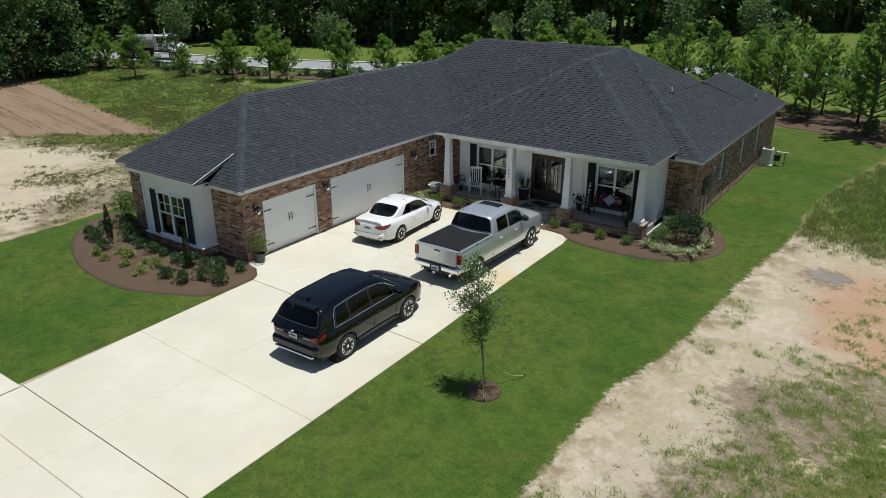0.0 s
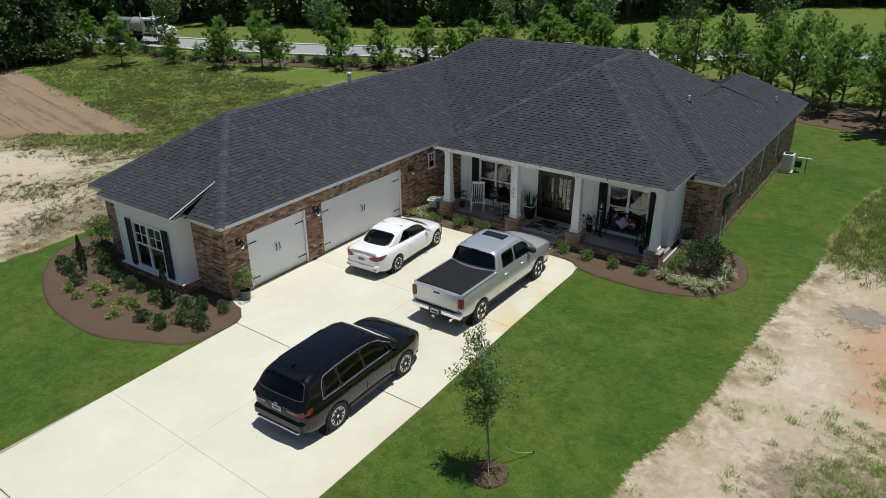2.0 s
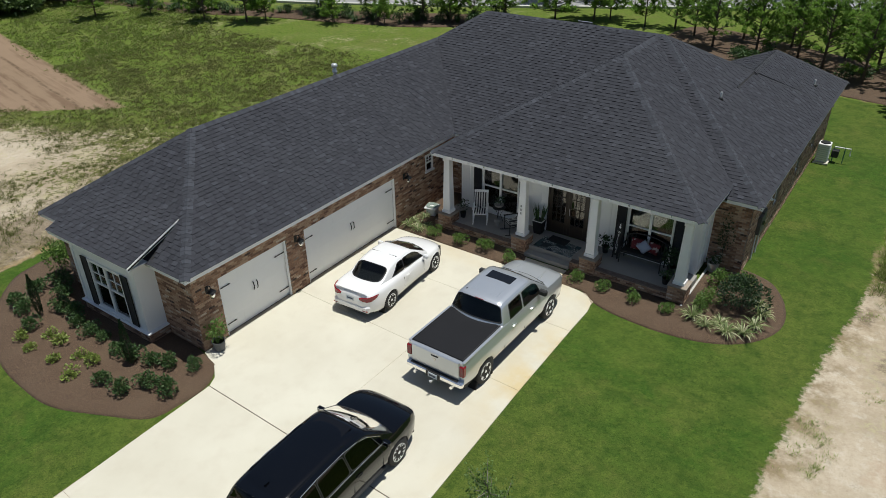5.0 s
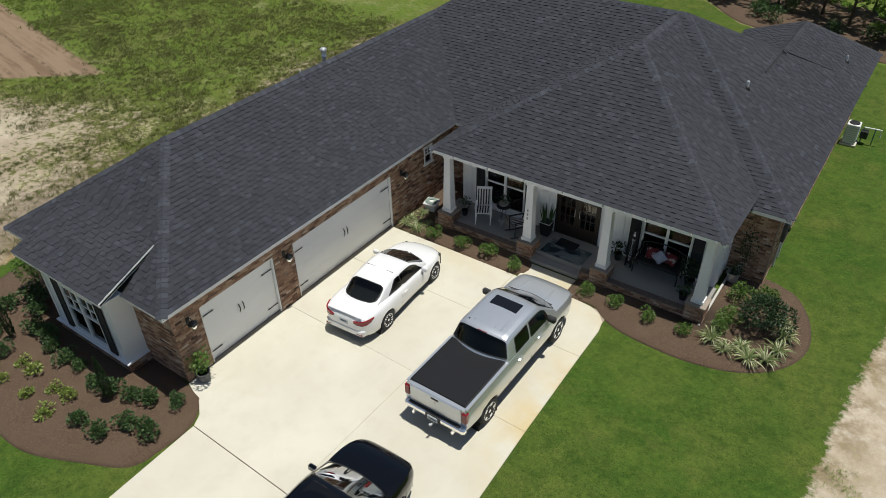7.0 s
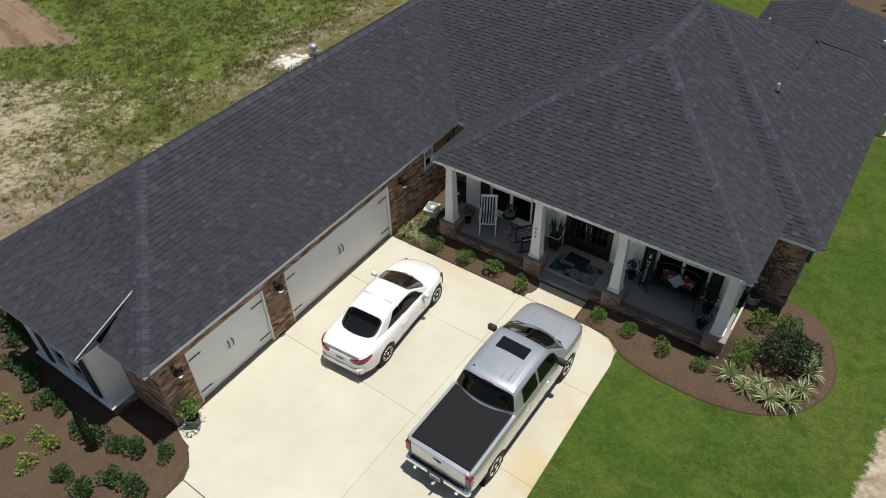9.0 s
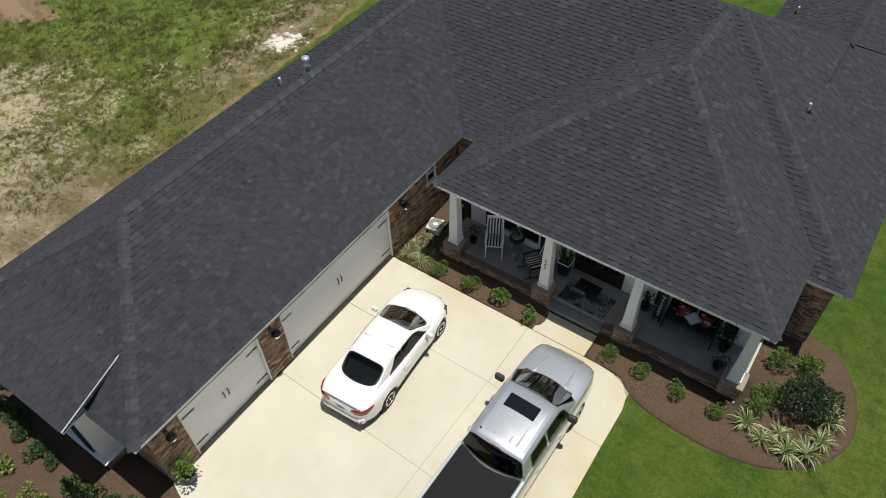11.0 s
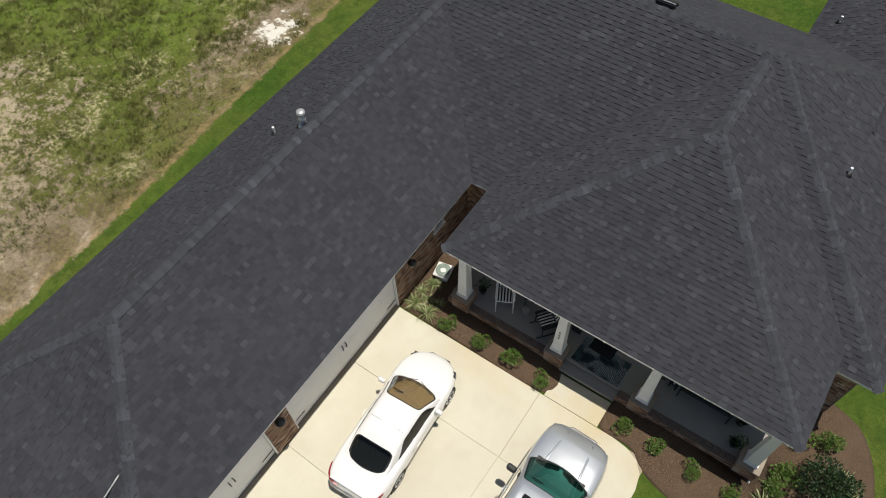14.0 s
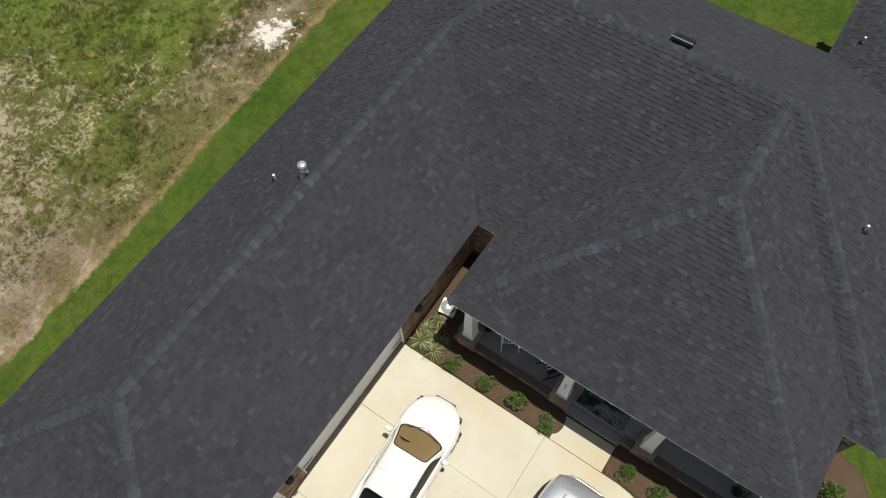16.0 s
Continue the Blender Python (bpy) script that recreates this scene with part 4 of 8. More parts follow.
for x in (2.02, 4.09, 8.06, 10.15):
    shutter(pose(x, PY - 0.022, 0), 0.36, 0.45, 2.42)
for x in (-4.58, -2.47):
    shutter(pose(x, -1.622, 0), 0.34, 0.44, 2.26)

# front door: dark double leaf with glazed upper panels
door = thing("door_1", "dark stained double front door with small glass panes, closed", "door", pose(5.32, PY, 0), kind="structure")
for x in (0.0, 1.60):
    part("door_frame", box(x, x + 0.06, -0.03, 0.1, 0.30, 2.42, 0.004), M_WOODDOOR, door)
part("door_frame", box(0.06, 1.60, -0.03, 0.1, 2.34, 2.42, 0.004), M_WOODDOOR, door)
for k in range(2):
    a = 0.06 + 0.77 * k
    bm = bmesh.new()
    for q in ((a, a + 0.12, 0.32, 2.34), (a + 0.65, a + 0.77, 0.32, 2.34), (a + 0.12, a + 0.65, 0.32, 0.80), (a + 0.12, a + 0.65, 2.20, 2.34)):
        box(q[0] + 0.002, q[1] - 0.002, 0.0, 0.05, q[2], q[3], 0.004, bm)
    leaf = part("door_leaf", bm, M_WOODDOOR, door)
    for i in range(1, 3):
        part("glazing_bar", box(a + 0.12 + i * 0.177 - 0.012, a + 0.12 + i * 0.177 + 0.012, 0.005, 0.045, 0.80, 2.20), M_WOODDOOR, leaf)
    for j in range(1, 4):
        part("glazing_bar", box(a + 0.12, a + 0.65, 0.008, 0.042, 0.80 + j * 0.35 - 0.012, 0.80 + j * 0.35 + 0.012), M_WOODDOOR, leaf)
    pane = part("pane", box(a + 0.12, a + 0.65, 0.022, 0.028, 0.80, 2.20), M_PANE, leaf)
    pane.visible_shadow = False
    part("door_handle", tube([(a + (0.68 if k == 0 else 0.09), -0.05, 1.2), (a + (0.68 if k == 0 else 0.09), -0.05, 1.5)], 0.012), M_STEEL, leaf, "slim metal pull handle")
part("room_wall", box(0.05, 1.6, 1.0, 1.02, 0.3, 2.5), M_ROOM, door)


# garage doors: four flat sections, iron straps and handles
def garage_door(y0, y1, label):
    gd = thing("garage_door", label, "garage door", frame_m(-0.11, y0, "+x"))
    w = y1 - y0
    for i in range(4):
        z0, z1 = 0.012 + i * 0.53, 0.012 + (i + 1) * 0.53 - 0.0015
        sec = bmesh.new()
        box(0.01, w - 0.01, 0.0, 0.05, z0, z1, 0.002, sec)
        n = 4 if w < 4 else 7
        for k in range(n):
            a = 0.10 + k * (w - 0.2) / n + 0.04
            box(a, a + (w - 0.2) / n - 0.08, -0.0015, 0.004, z0 + 0.08, z1 - 0.08, 0.001, sec)
        part("door_section", sec, M_GDOOR, gd)
    part("weather_strip", box(0.0, w, -0.01, 0.05, 0.0, 0.012), M_RUBBER, gd)
    for z in (0.32, 1.68):
        for s in (0, 1):
            bm = bmesh.new()
            x = 0.03 if s == 0 else w - 0.03
            d = 1 if s == 0 else -1
            pts = [(x, z - 0.022), (x + d * 0.30, z - 0.014), (x + d * 0.38, z - 0.028), (x + d * 0.44, z), (x + d * 0.38, z + 0.028), (x + d * 0.30, z + 0.014), (x, z + 0.022)]
            lo = [bm.verts.new((px, -0.009, pz)) for px, pz in pts]
            hi = [bm.verts.new((px, -0.019, pz)) for px, pz in pts]
            bm.faces.new(hi)
            for i in range(7):
                bm.faces.new((lo[i], lo[(i + 1) % 7], hi[(i + 1) % 7], hi[i]))
            bmesh.ops.recalc_face_normals(bm, faces=bm.faces)
            part("strap_hinge", bm, M_BLACK, gd, "black iron strap hinge")
    for s in (-1, 1):
        c = w / 2 + s * 0.07
        part("door_handle", tube([(c, -0.01, 0.98), (c + s * 0.01, -0.05, 1.04), (c, -0.055, 1.13), (c + s * 0.01, -0.05, 1.22), (c, -0.01, 1.28)], 0.016), M_BLACK, gd, "black iron pull handle")
    return gd


garage_door(0.0, 2.76, "white single garage door with black iron straps, closed")
garage_door(3.64, 8.52, "wide white double garage door with black straps, closed")
for y0, y1 in ((-0.02, 2.78), (3.62, 8.54)):
    for a, b, c, d in ((y0, y0 + 0.05, 0.0, 2.13), (y1 - 0.05, y1, 0.0, 2.13), (y0 + 0.05, y1 - 0.05, 2.08, 2.13)):
        part("door_casing", box(-0.09, -0.012, a, b, c, d, 0.004), M_TRIM, house)
    part("threshold", box(-0.16, 0.03, y0, y1, -0.06, 0.004), M_JOINT, house, "brown threshold strip")


# lanterns
def lantern(x, y, z):
    la = thing("wall_lantern", "black iron wall lantern with a clear glass globe", "lantern", frame_m(x, y, "+x") @ pose(0, 0, z), "garage wall lanterns")
    part("backplate", box(-0.06, 0.06, -0.035, -0.014, -0.12, 0.14, 0.012), M_BLACK, la)
    part("arm", tube([(0, -0.03, 0.02), (0, -0.10, 0.16), (0, -0.19, 0.20), (0, -0.24, 0.13)], 0.014), M_BLACK, la)
    hood = turned([(0.02, 0.12), (0.035, 0.10), (0.075, 0.06), (0.135, 0.01), (0.14, -0.005), (0.06, 0.0)], 20, centre=(0, -0.24, 0.02))
    part("hood", hood, M_BLACK, la, smooth=True)
    globe = turned([(0.05, 0.0), (0.085, -0.05), (0.09, -0.12), (0.06, -0.19), (0.02, -0.21)], 18, centre=(0, -0.24, 0.02))
    part("globe", globe, M_PANE, la, "clear glass globe", smooth=True)
    part("finial", turned([(0.02, -0.20), (0.05, -0.215), (0.012, -0.24)], 12, centre=(0, -0.24, 0.02)), M_BLACK, la)


for y in (-0.46, 3.20, 9.10):
    lantern(0.0, y, 1.98)


# ---- roof ----
class Face:
    """A roof plane: eave from a to b, top edge from d to c (seen from outside a is left)."""

    def __init__(self, a, b, c, d, key):
        self.a, self.b, self.c, self.d, self.key = Vector(a), Vector(b), Vector(c), Vector(d), key
        self.u = (self.b - self.a).normalized()
        n = self.u.cross(self.d - self.a)
        self.n = n.normalized()
        self.v = self.n.cross(self.u)
        self.len = (self.b - self.a).length
        self.height = (self.d - self.a).dot(self.v)
        self.dl = (self.d - self.a).dot(self.u)
        self.dr = (self.c - self.a).dot(self.u)

    def left(self, v):
        return self.dl * v / self.height

    def right(self, v):
        return self.len + (self.dr - self.len) * v / self.height

    def at(self, u, v, h=0.0):
        return self.a + self.u * u + self.v * v + self.n * h


G_PITCH, M_PITCH = 0.66, 0.592
GR = LOW + 3.76 * G_PITCH
MR = LOW + 5.95 * M_PITCH
MW = -7.10 + (MR - LOW) / G_PITCH  # west end of the main ridge
G_END = 12.05 + 3.76 * G_PITCH / M_PITCH  # north end of the garage ridge
RR = LOW + 2.995 * 0.60
PR = HIGH + 5.14 * 0.62
G_TOP = (-3.34, 2.40, GR)
FACES = [
    Face((-7.10, -1.36, LOW), (0.42, -1.36, LOW), G_TOP, G_TOP, "g"),
    Face((0.42, -1.36, LOW), (0.42, 17.0, LOW), (-3.34, G_END, GR), G_TOP, "g"),
    Face((-7.10, 12.05, LOW), (-7.10, -1.36, LOW), G_TOP, (-3.34, G_END, GR), "g"),
    Face((-7.10, 12.05, LOW), (12.58, 12.05, LOW), (6.63, 18.0, MR), (MW, 18.0, MR), "m"),
    Face((12.58, 12.05, LOW), (12.58, 23.95, LOW), (6.63, 18.0, MR), (6.63, 18.0, MR), "m"),
    Face((12.58, 23.95, LOW), (-7.10, 23.95, LOW), (MW, 18.0, MR), (6.63, 18.0, MR), "m"),
    Face((-7.10, 23.95, LOW), (-7.10, 12.05, LOW), (MW, 18.0, MR), (MW, 18.0, MR), "m"),
    Face((12.58, 23.95, LOW), (12.58, 27.90, LOW), (9.645, 24.905, RR), (9.645, 20.955, RR), "r"),
    Face((12.58, 27.90, LOW), (6.65, 27.90, LOW), (9.645, 24.905, RR), (9.645, 24.905, RR), "r"),
    Face((6.65, 27.90, LOW), (6.65, 18.5, LOW), (9.645, 18.5, RR), (9.645, 24.905, RR), "r"),
    Face((1.14, 9.39, HIGH), (11.42, 9.39, HIGH), (6.28, 14.53, PR), (6.28, 14.53, PR), "p"),
    Face((11.42, 9.39, HIGH), (11.42, 18.2, HIGH), (6.28, 18.2, PR), (6.28, 14.53, PR), "p"),
    Face((1.14, 18.2, HIGH), (1.14, 9.39, HIGH), (6.28, 14.53, PR), (6.28, 18.2, PR), "p"),
    Face((-5.45, -2.0, 3.08), (-1.25, -2.0, 3.08), (-1.25, 0.12, 3.885), (-5.45, 0.12, 3.885), "b"),
]


def roof_height(key, x, y):
    """Height of one roof body over a place, or a low value outside it."""
    if key == "g":
        if not (-7.1 <= x <= 0.42 and -1.36 <= y <= 17):
            return -9
        return LOW + G_PITCH * min(x + 7.1, 0.42 - x, y + 1.36)
    if key == "m":
        if not (-7.1 <= x <= 12.58 and 12.05 <= y <= 23.95):
            return -9
        return LOW + min(M_PITCH * (y - 12.05), M_PITCH * (23.95 - y), G_PITCH * (x + 7.1), M_PITCH * (12.58 - x))
    if key == "r":
        if not (6.65 <= x <= 12.58 and 18.5 <= y <= 27.9):
            return -9
        return LOW + 0.60 * min(x - 6.65, 12.58 - x, 27.9 - y)
    if key == "p":
        if not (1.14 <= x <= 11.42 and 9.39 <= y <= 18.2):
            return -9
        return HIGH + 0.62 * min(x - 1.14, 11.42 - x, y - 9.39)
    if not (-5.45 <= x <= -1.25 and -2 <= y <= 0.12):
        return -9
    return 3.08 + 0.38 * (y + 2)


def buried(key, p, by=0.12):
    return any(roof_height(k, p.x, p.y) > p.z + by for k in "gmrpb" if k != key)


roof = new("roof")
roof.parent = house
tagged(roof, "charcoal architectural shingle hip roof")
for f in FACES:
    rv, rf, k = [], [], 0
    ring = [f.a, f.b, f.c] + ([f.d] if (f.c - f.d).length > 0.01 else [])
    rv += [p - f.n * 0.006 for p in ring] + [p - f.n * 0.11 for p in ring]
    n = len(ring)
    rf.append(tuple(k + i for i in range(n)))
    rf.append(tuple(k + n + i for i in reversed(range(n))))
    rf += [(k + n + i, k + n + (i + 1) % n, k + (i + 1) % n, k + i) for i in range(n)]
    part("roof_deck", mesh("roof_deck", rv, rf, False, [M_UNDERLAY]), None, roof)

# shingles: courses of random-width tabs, lower edge proud of the course below
EXPOSE = 0.145
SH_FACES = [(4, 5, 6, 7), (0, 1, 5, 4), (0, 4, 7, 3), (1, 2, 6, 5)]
rng = random.Random(5)
sv, sf = [], []
single_tabs = []
for f in FACES:
    rows = int(f.height / EXPOSE) + 1
    for r in range(rows):
        v0 = r * EXPOSE - 0.02
        v1 = min(v0 + EXPOSE + 0.03, f.height)
        vc = max(v0, 0)
        l0, r0, l1, r1 = f.left(vc), f.right(vc), f.left(v1), f.right(v1)
        u = min(l0, l1) - rng.random() * 0.2
        end = max(r0, r1)
        thick = rng.random() < 0.5
        while u < end:
            w = rng.choice((0.15, 0.18, 0.21, 0.25, 0.29)) if thick else rng.choice((0.10, 0.13, 0.16, 0.20))
            a0, b0, a1, b1 = clamp(u, l0, r0), clamp(u + w, l0, r0), clamp(u, l1, r1), clamp(u + w, l1, r1)
            u += w
            if max(b0 - a0, b1 - a1) < 0.015:
                continue
            if buried(f.key, f.at((a0 + b0) / 2, (v0 + v1) / 2)):
                continue
            thick = not thick
            # butts thicker than true, so their painted shadow dashes show wider
            t = 0.018 if r == 0 else rng.choice((0.027, 0.031)) if thick else rng.choice((0.012, 0.015))
            q = [f.at(a0, v0, 0), f.at(b0, v0, 0), f.at(b1, v1, 0), f.at(a1, v1, 0), f.at(a0, v0, t), f.at(b0, v0, t), f.at(b1, v1, 0.004), f.at(a1, v1, 0.004)]
            if f is FACES[10] and 0.5 < v0 < 2.3 and a0 == a1 and b0 == b1 and 4.2 < a0 < 6.6 and len(single_tabs) < 300:
                single_tabs.append((f, a0, v0, w, t))
                continue
            k = len(sv)
            sv += q
            sf += [tuple(k + i for i in s) for s in SH_FACES]
tagged(part("shingle_field", mesh("shingle_courses", sv, sf, False, [M_SHINGLE, M_BUTT_SHADE], [0, 1, 0, 0] * (len(sf) // 4)), None, roof), kind="stuff")
tab_mesh = {}
for f, a0, v0, w, t in single_tabs:
    key = (round(w, 3), t)
    if key not in tab_mesh:
        L = EXPOSE + 0.03
        tab_mesh[key] = mesh("shingle", [(0, 0, 0), (w, 0, 0), (w, L, 0), (0, L, 0), (0, 0, t), (w, 0, t), (w, L, 0.004), (0, L, 0.004)], SH_FACES, False, [M_SHINGLE_ONE, M_BUTT_SHADE], [0, 1, 0, 0])
    m = Matrix((f.u, f.v, f.n)).transposed().to_4x4()
    m.translation = f.at(a0, v0)
    part("shingle", tab_mesh[key], None, roof, m=m)


# bent caps over ridges and hips
CAPS = [((-7.10, -1.36, LOW), G_TOP, 0), ((0.42, -1.36, LOW), G_TOP, 0), ((-3.34, G_END, GR), G_TOP, 0),
        ((1.14, 9.39, HIGH), (6.28, 14.53, PR), 0), ((11.42, 9.39, HIGH), (6.28, 14.53, PR), 0), ((6.28, 17.9, PR), (6.28, 14.53, PR), 0),
        ((12.58, 12.05, LOW), (6.63, 18.0, MR), 0), ((6.63, 18.0, MR), (MW, 18.0, MR), 0), ((12.58, 23.95, LOW), (6.63, 18.0, MR), 1),
        ((-3.34, G_END, GR), (MW, 18.0, MR), 0), ((-7.10, 23.95, LOW), (MW, 18.0, MR), 1), ((12.58, 27.9, LOW), (9.645, 24.905, RR), 1),
        ((6.65, 27.9, LOW), (9.645, 24.905, RR), 1), ((9.645, 20.9, RR), (9.645, 24.905, RR), 1)]
cv, cf = [], []
CAP_FACES = [(0, 1, 4, 3), (1, 2, 5, 4), (0, 3, 9, 6), (2, 8, 11, 5), (0, 6, 7, 1), (1, 7, 8, 2)]
for p0, p1, far in CAPS:
    p0, p1 = Vector(p0), Vector(p1)
    d = (p1 - p0).normalized()
    side = d.cross(Vector((0, 0, 1))).normalized()
    up = side.cross(d)
    drop = 0.09 if abs(d.z) < 0.05 else 0.062
    n = int((p1 - p0).length / 0.15)
    for i in range(n):
        c = p0 + d * (0.15 * i)
        h = 0.019 + 0.004 * rng.random()
        if buried("x", c, 0.15) and any(roof_height(k, c.x, c.y) > c.z + 0.1 for k in "gmrp"):
            continue
        m = Matrix((side, d, up)).transposed().to_4x4()
        m.translation = c
        pts = [(-0.155, 0, h - drop), (0, 0, h + 0.012), (0.155, 0, h - drop), (-0.152, 0.21, h - drop - 0.012), (0, 0.21, h), (0.152, 0.21, h - drop - 0.012),
               (-0.155, 0, h - drop - 0.014), (0, 0, h - 0.002), (0.155, 0, h - drop - 0.014), (-0.15, 0.21, h - drop - 0.032), (0, 0.21, h - 0.02), (0.15, 0.21, h - drop - 0.032)]
        if far:
            k = len(cv)
            cv += [m @ Vector(p) for p in pts]
            cf += [tuple(k + j for j in q) for q in CAP_FACES]
        else:
            kind = round(drop, 3)
            if kind not in tab_mesh:
                tab_mesh[kind] = mesh("ridge_cap", [(x, y, z - h + 0.021) for x, y, z in pts], CAP_FACES, False, [M_CAP])
            part("ridge_cap", tab_mesh[kind], None, roof, m=m)
tagged(part("far_ridge", mesh("far_ridge", cv, cf, False, [M_CAP_FAR]), None, roof), kind="stuff")


# fascia, drip edge and soffit
def fascia(p0, p1, drop=0.15, out=0.0):
    p0, p1 = Vector(p0), Vector(p1)
    d = (p1 - p0)
    L = d.length
    d.normalize()
    side = d.cross(Vector((0, 0, 1)))
    up = side.cross(d)
    m = Matrix((d, side, up)).transposed().to_4x4()
    m.translation = p0
    part("fascia", box(0, L, -0.045, -0.012, -drop, -0.012, 0.003), M_TRIM, roof, "white fascia board", m=m)
    part("drip_edge", box(0, L, -0.012, 0.012, -0.05, -0.006), M_TRIM, roof, m=m)


for a, b in (((-7.10, -1.36, LOW), (-5.46, -1.36, LOW)), ((-1.24, -1.36, LOW), (0.42, -1.36, LOW)), ((0.42, -1.36, LOW), (0.42, 12.05, LOW)), ((0.42, 12.05, LOW), (1.14, 12.05, LOW)),
             ((1.14, 9.39, HIGH), (11.42, 9.39, HIGH)), ((11.42, 9.39, HIGH), (11.42, 12.5, HIGH)), ((1.14, 12.5, HIGH), (1.14, 9.39, HIGH)),
             ((11.42, 12.05, LOW), (12.58, 12.05, LOW)), ((12.58, 12.05, LOW), (12.58, 27.90, LOW)), ((12.58, 27.9, LOW), (6.65, 27.9, LOW)), ((6.65, 27.9, LOW), (6.65, 23.95, LOW)),
             ((6.65, 23.95, LOW), (-7.1, 23.95, LOW)), ((-7.1, 23.95, LOW), (-7.1, -1.36, LOW)),
             ((-5.45, -2.0, 3.08), (-1.25, -2.0, 3.08)), ((-1.25, -2.0, 3.08), (-1.25, 0.12, 3.885)), ((-5.45, 0.12, 3.885), (-5.45, -2.0, 3.08))):
    fascia(a, b)
for q in ((-7.06, 0.38, -1.32, -0.94, 2.775, 2.80), (0.0, 0.38, -0.94, 12.09, 2.775, 2.80), (12.24, 12.54, 12.09, 27.86, 2.775, 2.80), (11.02, 12.54, 12.09, 12.5, 2.765, 2.79),
          (1.18, 11.38, 9.43, 12.46, 3.06, 3.085), (-5.4, -1.3, -1.96, -0.95, 2.93, 2.955), (-7.06, -6.95, -0.94, 23.9, 2.775, 2.80), (0.02, 1.4, 12.09, 12.5, 2.9, 2.92)):
    part("soffit", box(*q), M_TRIM, roof)
for x0, x1, y0, y1 in ((-6.5, -0.21, -0.7, 12.6), (-6.5, 12.03, 12.66, 23.3), (7.25, 12.03, 23.31, 27.2)):
    part("attic_floor", box(x0, x1, y0, y1, 2.82, 2.86), M_ROOM, house)
    part("floor_slab", box(x0, x1, y0, y1, -0.06, -0.01), M_ROOM, house)

# porch: slab with brick edging, piers and tapered columns
porch = thing("porch", "shaded front porch with concrete floor, brick edging", "porch", kind="structure")
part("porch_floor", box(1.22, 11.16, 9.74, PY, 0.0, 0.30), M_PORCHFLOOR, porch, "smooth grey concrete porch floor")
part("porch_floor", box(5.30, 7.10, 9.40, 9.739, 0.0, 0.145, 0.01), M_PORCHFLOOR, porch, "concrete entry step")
part("porch_edge", box(11.17, 11.24, 9.36, 12.3, 0.0, 0.08, 0.01), M_KERB, porch, "pale concrete strip along the porch end")
bm_key = {}
M_EDGEBRICK = worn("edge_brick", (0.135, 0.098, 0.078), (0.215, 0.165, 0.135), 9.0, 0.9, 0.4, 60, local=False)
for x0, x1 in ((1.22, 5.30), (7.10, 11.16)):
    edge = part("edging_core", box(x0, x1, 9.50, 9.738, 0.0, 0.285), M_MORTAR, porch)
    brickwork(edge, frame_m(x0, 9.50, "-y"), x1 - x0, 0.0, 0.28)
    n = int((x1 - x0) / 0.075)
    if "row" not in bm_key:
        bm = box(0, 0.065, 0, 0.235, 0, 0.03, 0.005)
        me = bpy.data.meshes.new("edge_brick")
        bm.to_mesh(me)
        bm.free()
        me.materials.append(M_EDGEBRICK)
        bm_key["row"] = me
    for i in range(n):
        part("edge_brick", bm_key["row"], None, porch, m=pose(x0 + i * (x1 - x0) / n + 0.005, 9.495, 0.286))
part("beam", box(1.45, 11.15, 9.62, 9.86, 2.93, 3.06, 0.005), M_TRIM, porch)


def column(x, y):
    col = thing("porch_column", "white tapered square porch column on a brick pier", "column", pose(x, y, 0), "porch columns")
    pier = part("pier", box(-0.29, 0.29, -0.29, 0.29, 0.0, 0.62), M_MORTAR, col, "brown brick pier")
    verts, faces = [], []
    for ang in (0, 90, 180, 270):
        m = pose(0, 0, 0, 0, 0, ang) @ pose(-0.29, -0.29, 0)
        for a, b, za, zb in brick_cells(0.58, 0.0, 0.62, []):
            k = len(verts)
            verts += [m @ Vector(p) for p in brick_box(a, b, za, zb, 0.013)]
            faces += [tuple(k + i for i in q) for q in BRICK_FACES]
    tagged(part("pier_bricks", mesh("pier_bricks", verts, faces, False, [M_BRICK]), None, pier), kind="stuff")
    part("pier_cap", box(-0.325, 0.325, -0.325, 0.325, 0.622, 0.675, 0.012), M_MORTAR, col)
    part("base_trim", box(-0.195, 0.195, -0.195, 0.195, 0.677, 0.80, 0.012), M_TRIM, col)
    bm = box(-0.165, 0.165, -0.165, 0.165, 0.80, 2.96)
    for v in bm.verts:
        if v.co.z > 1:
            v.co.x *= 0.72
            v.co.y *= 0.72
    bmesh.ops.bevel(bm, geom=list(bm.edges), offset=0.006, segments=1, affect="EDGES")
    part("shaft", bm, M_TRIM, col)
    part("capital", box(-0.15, 0.15, -0.15, 0.15, 2.84, 2.935, 0.01), M_TRIM, col)
    return col


cols = [column(1.70, 9.74)]
for x in (5.02, 7.78, 10.96):
    cols.append(copy_thing(cols[0], pose(x, 9.74, 0)))


# ---- vehicles (local frame: y forward from the rear axle, x right, z up) ----
def lerp_curve(pts, y):
    xs = [p[0] for p in pts]
    return float(np.interp(y, xs, [p[1] for p in pts]))


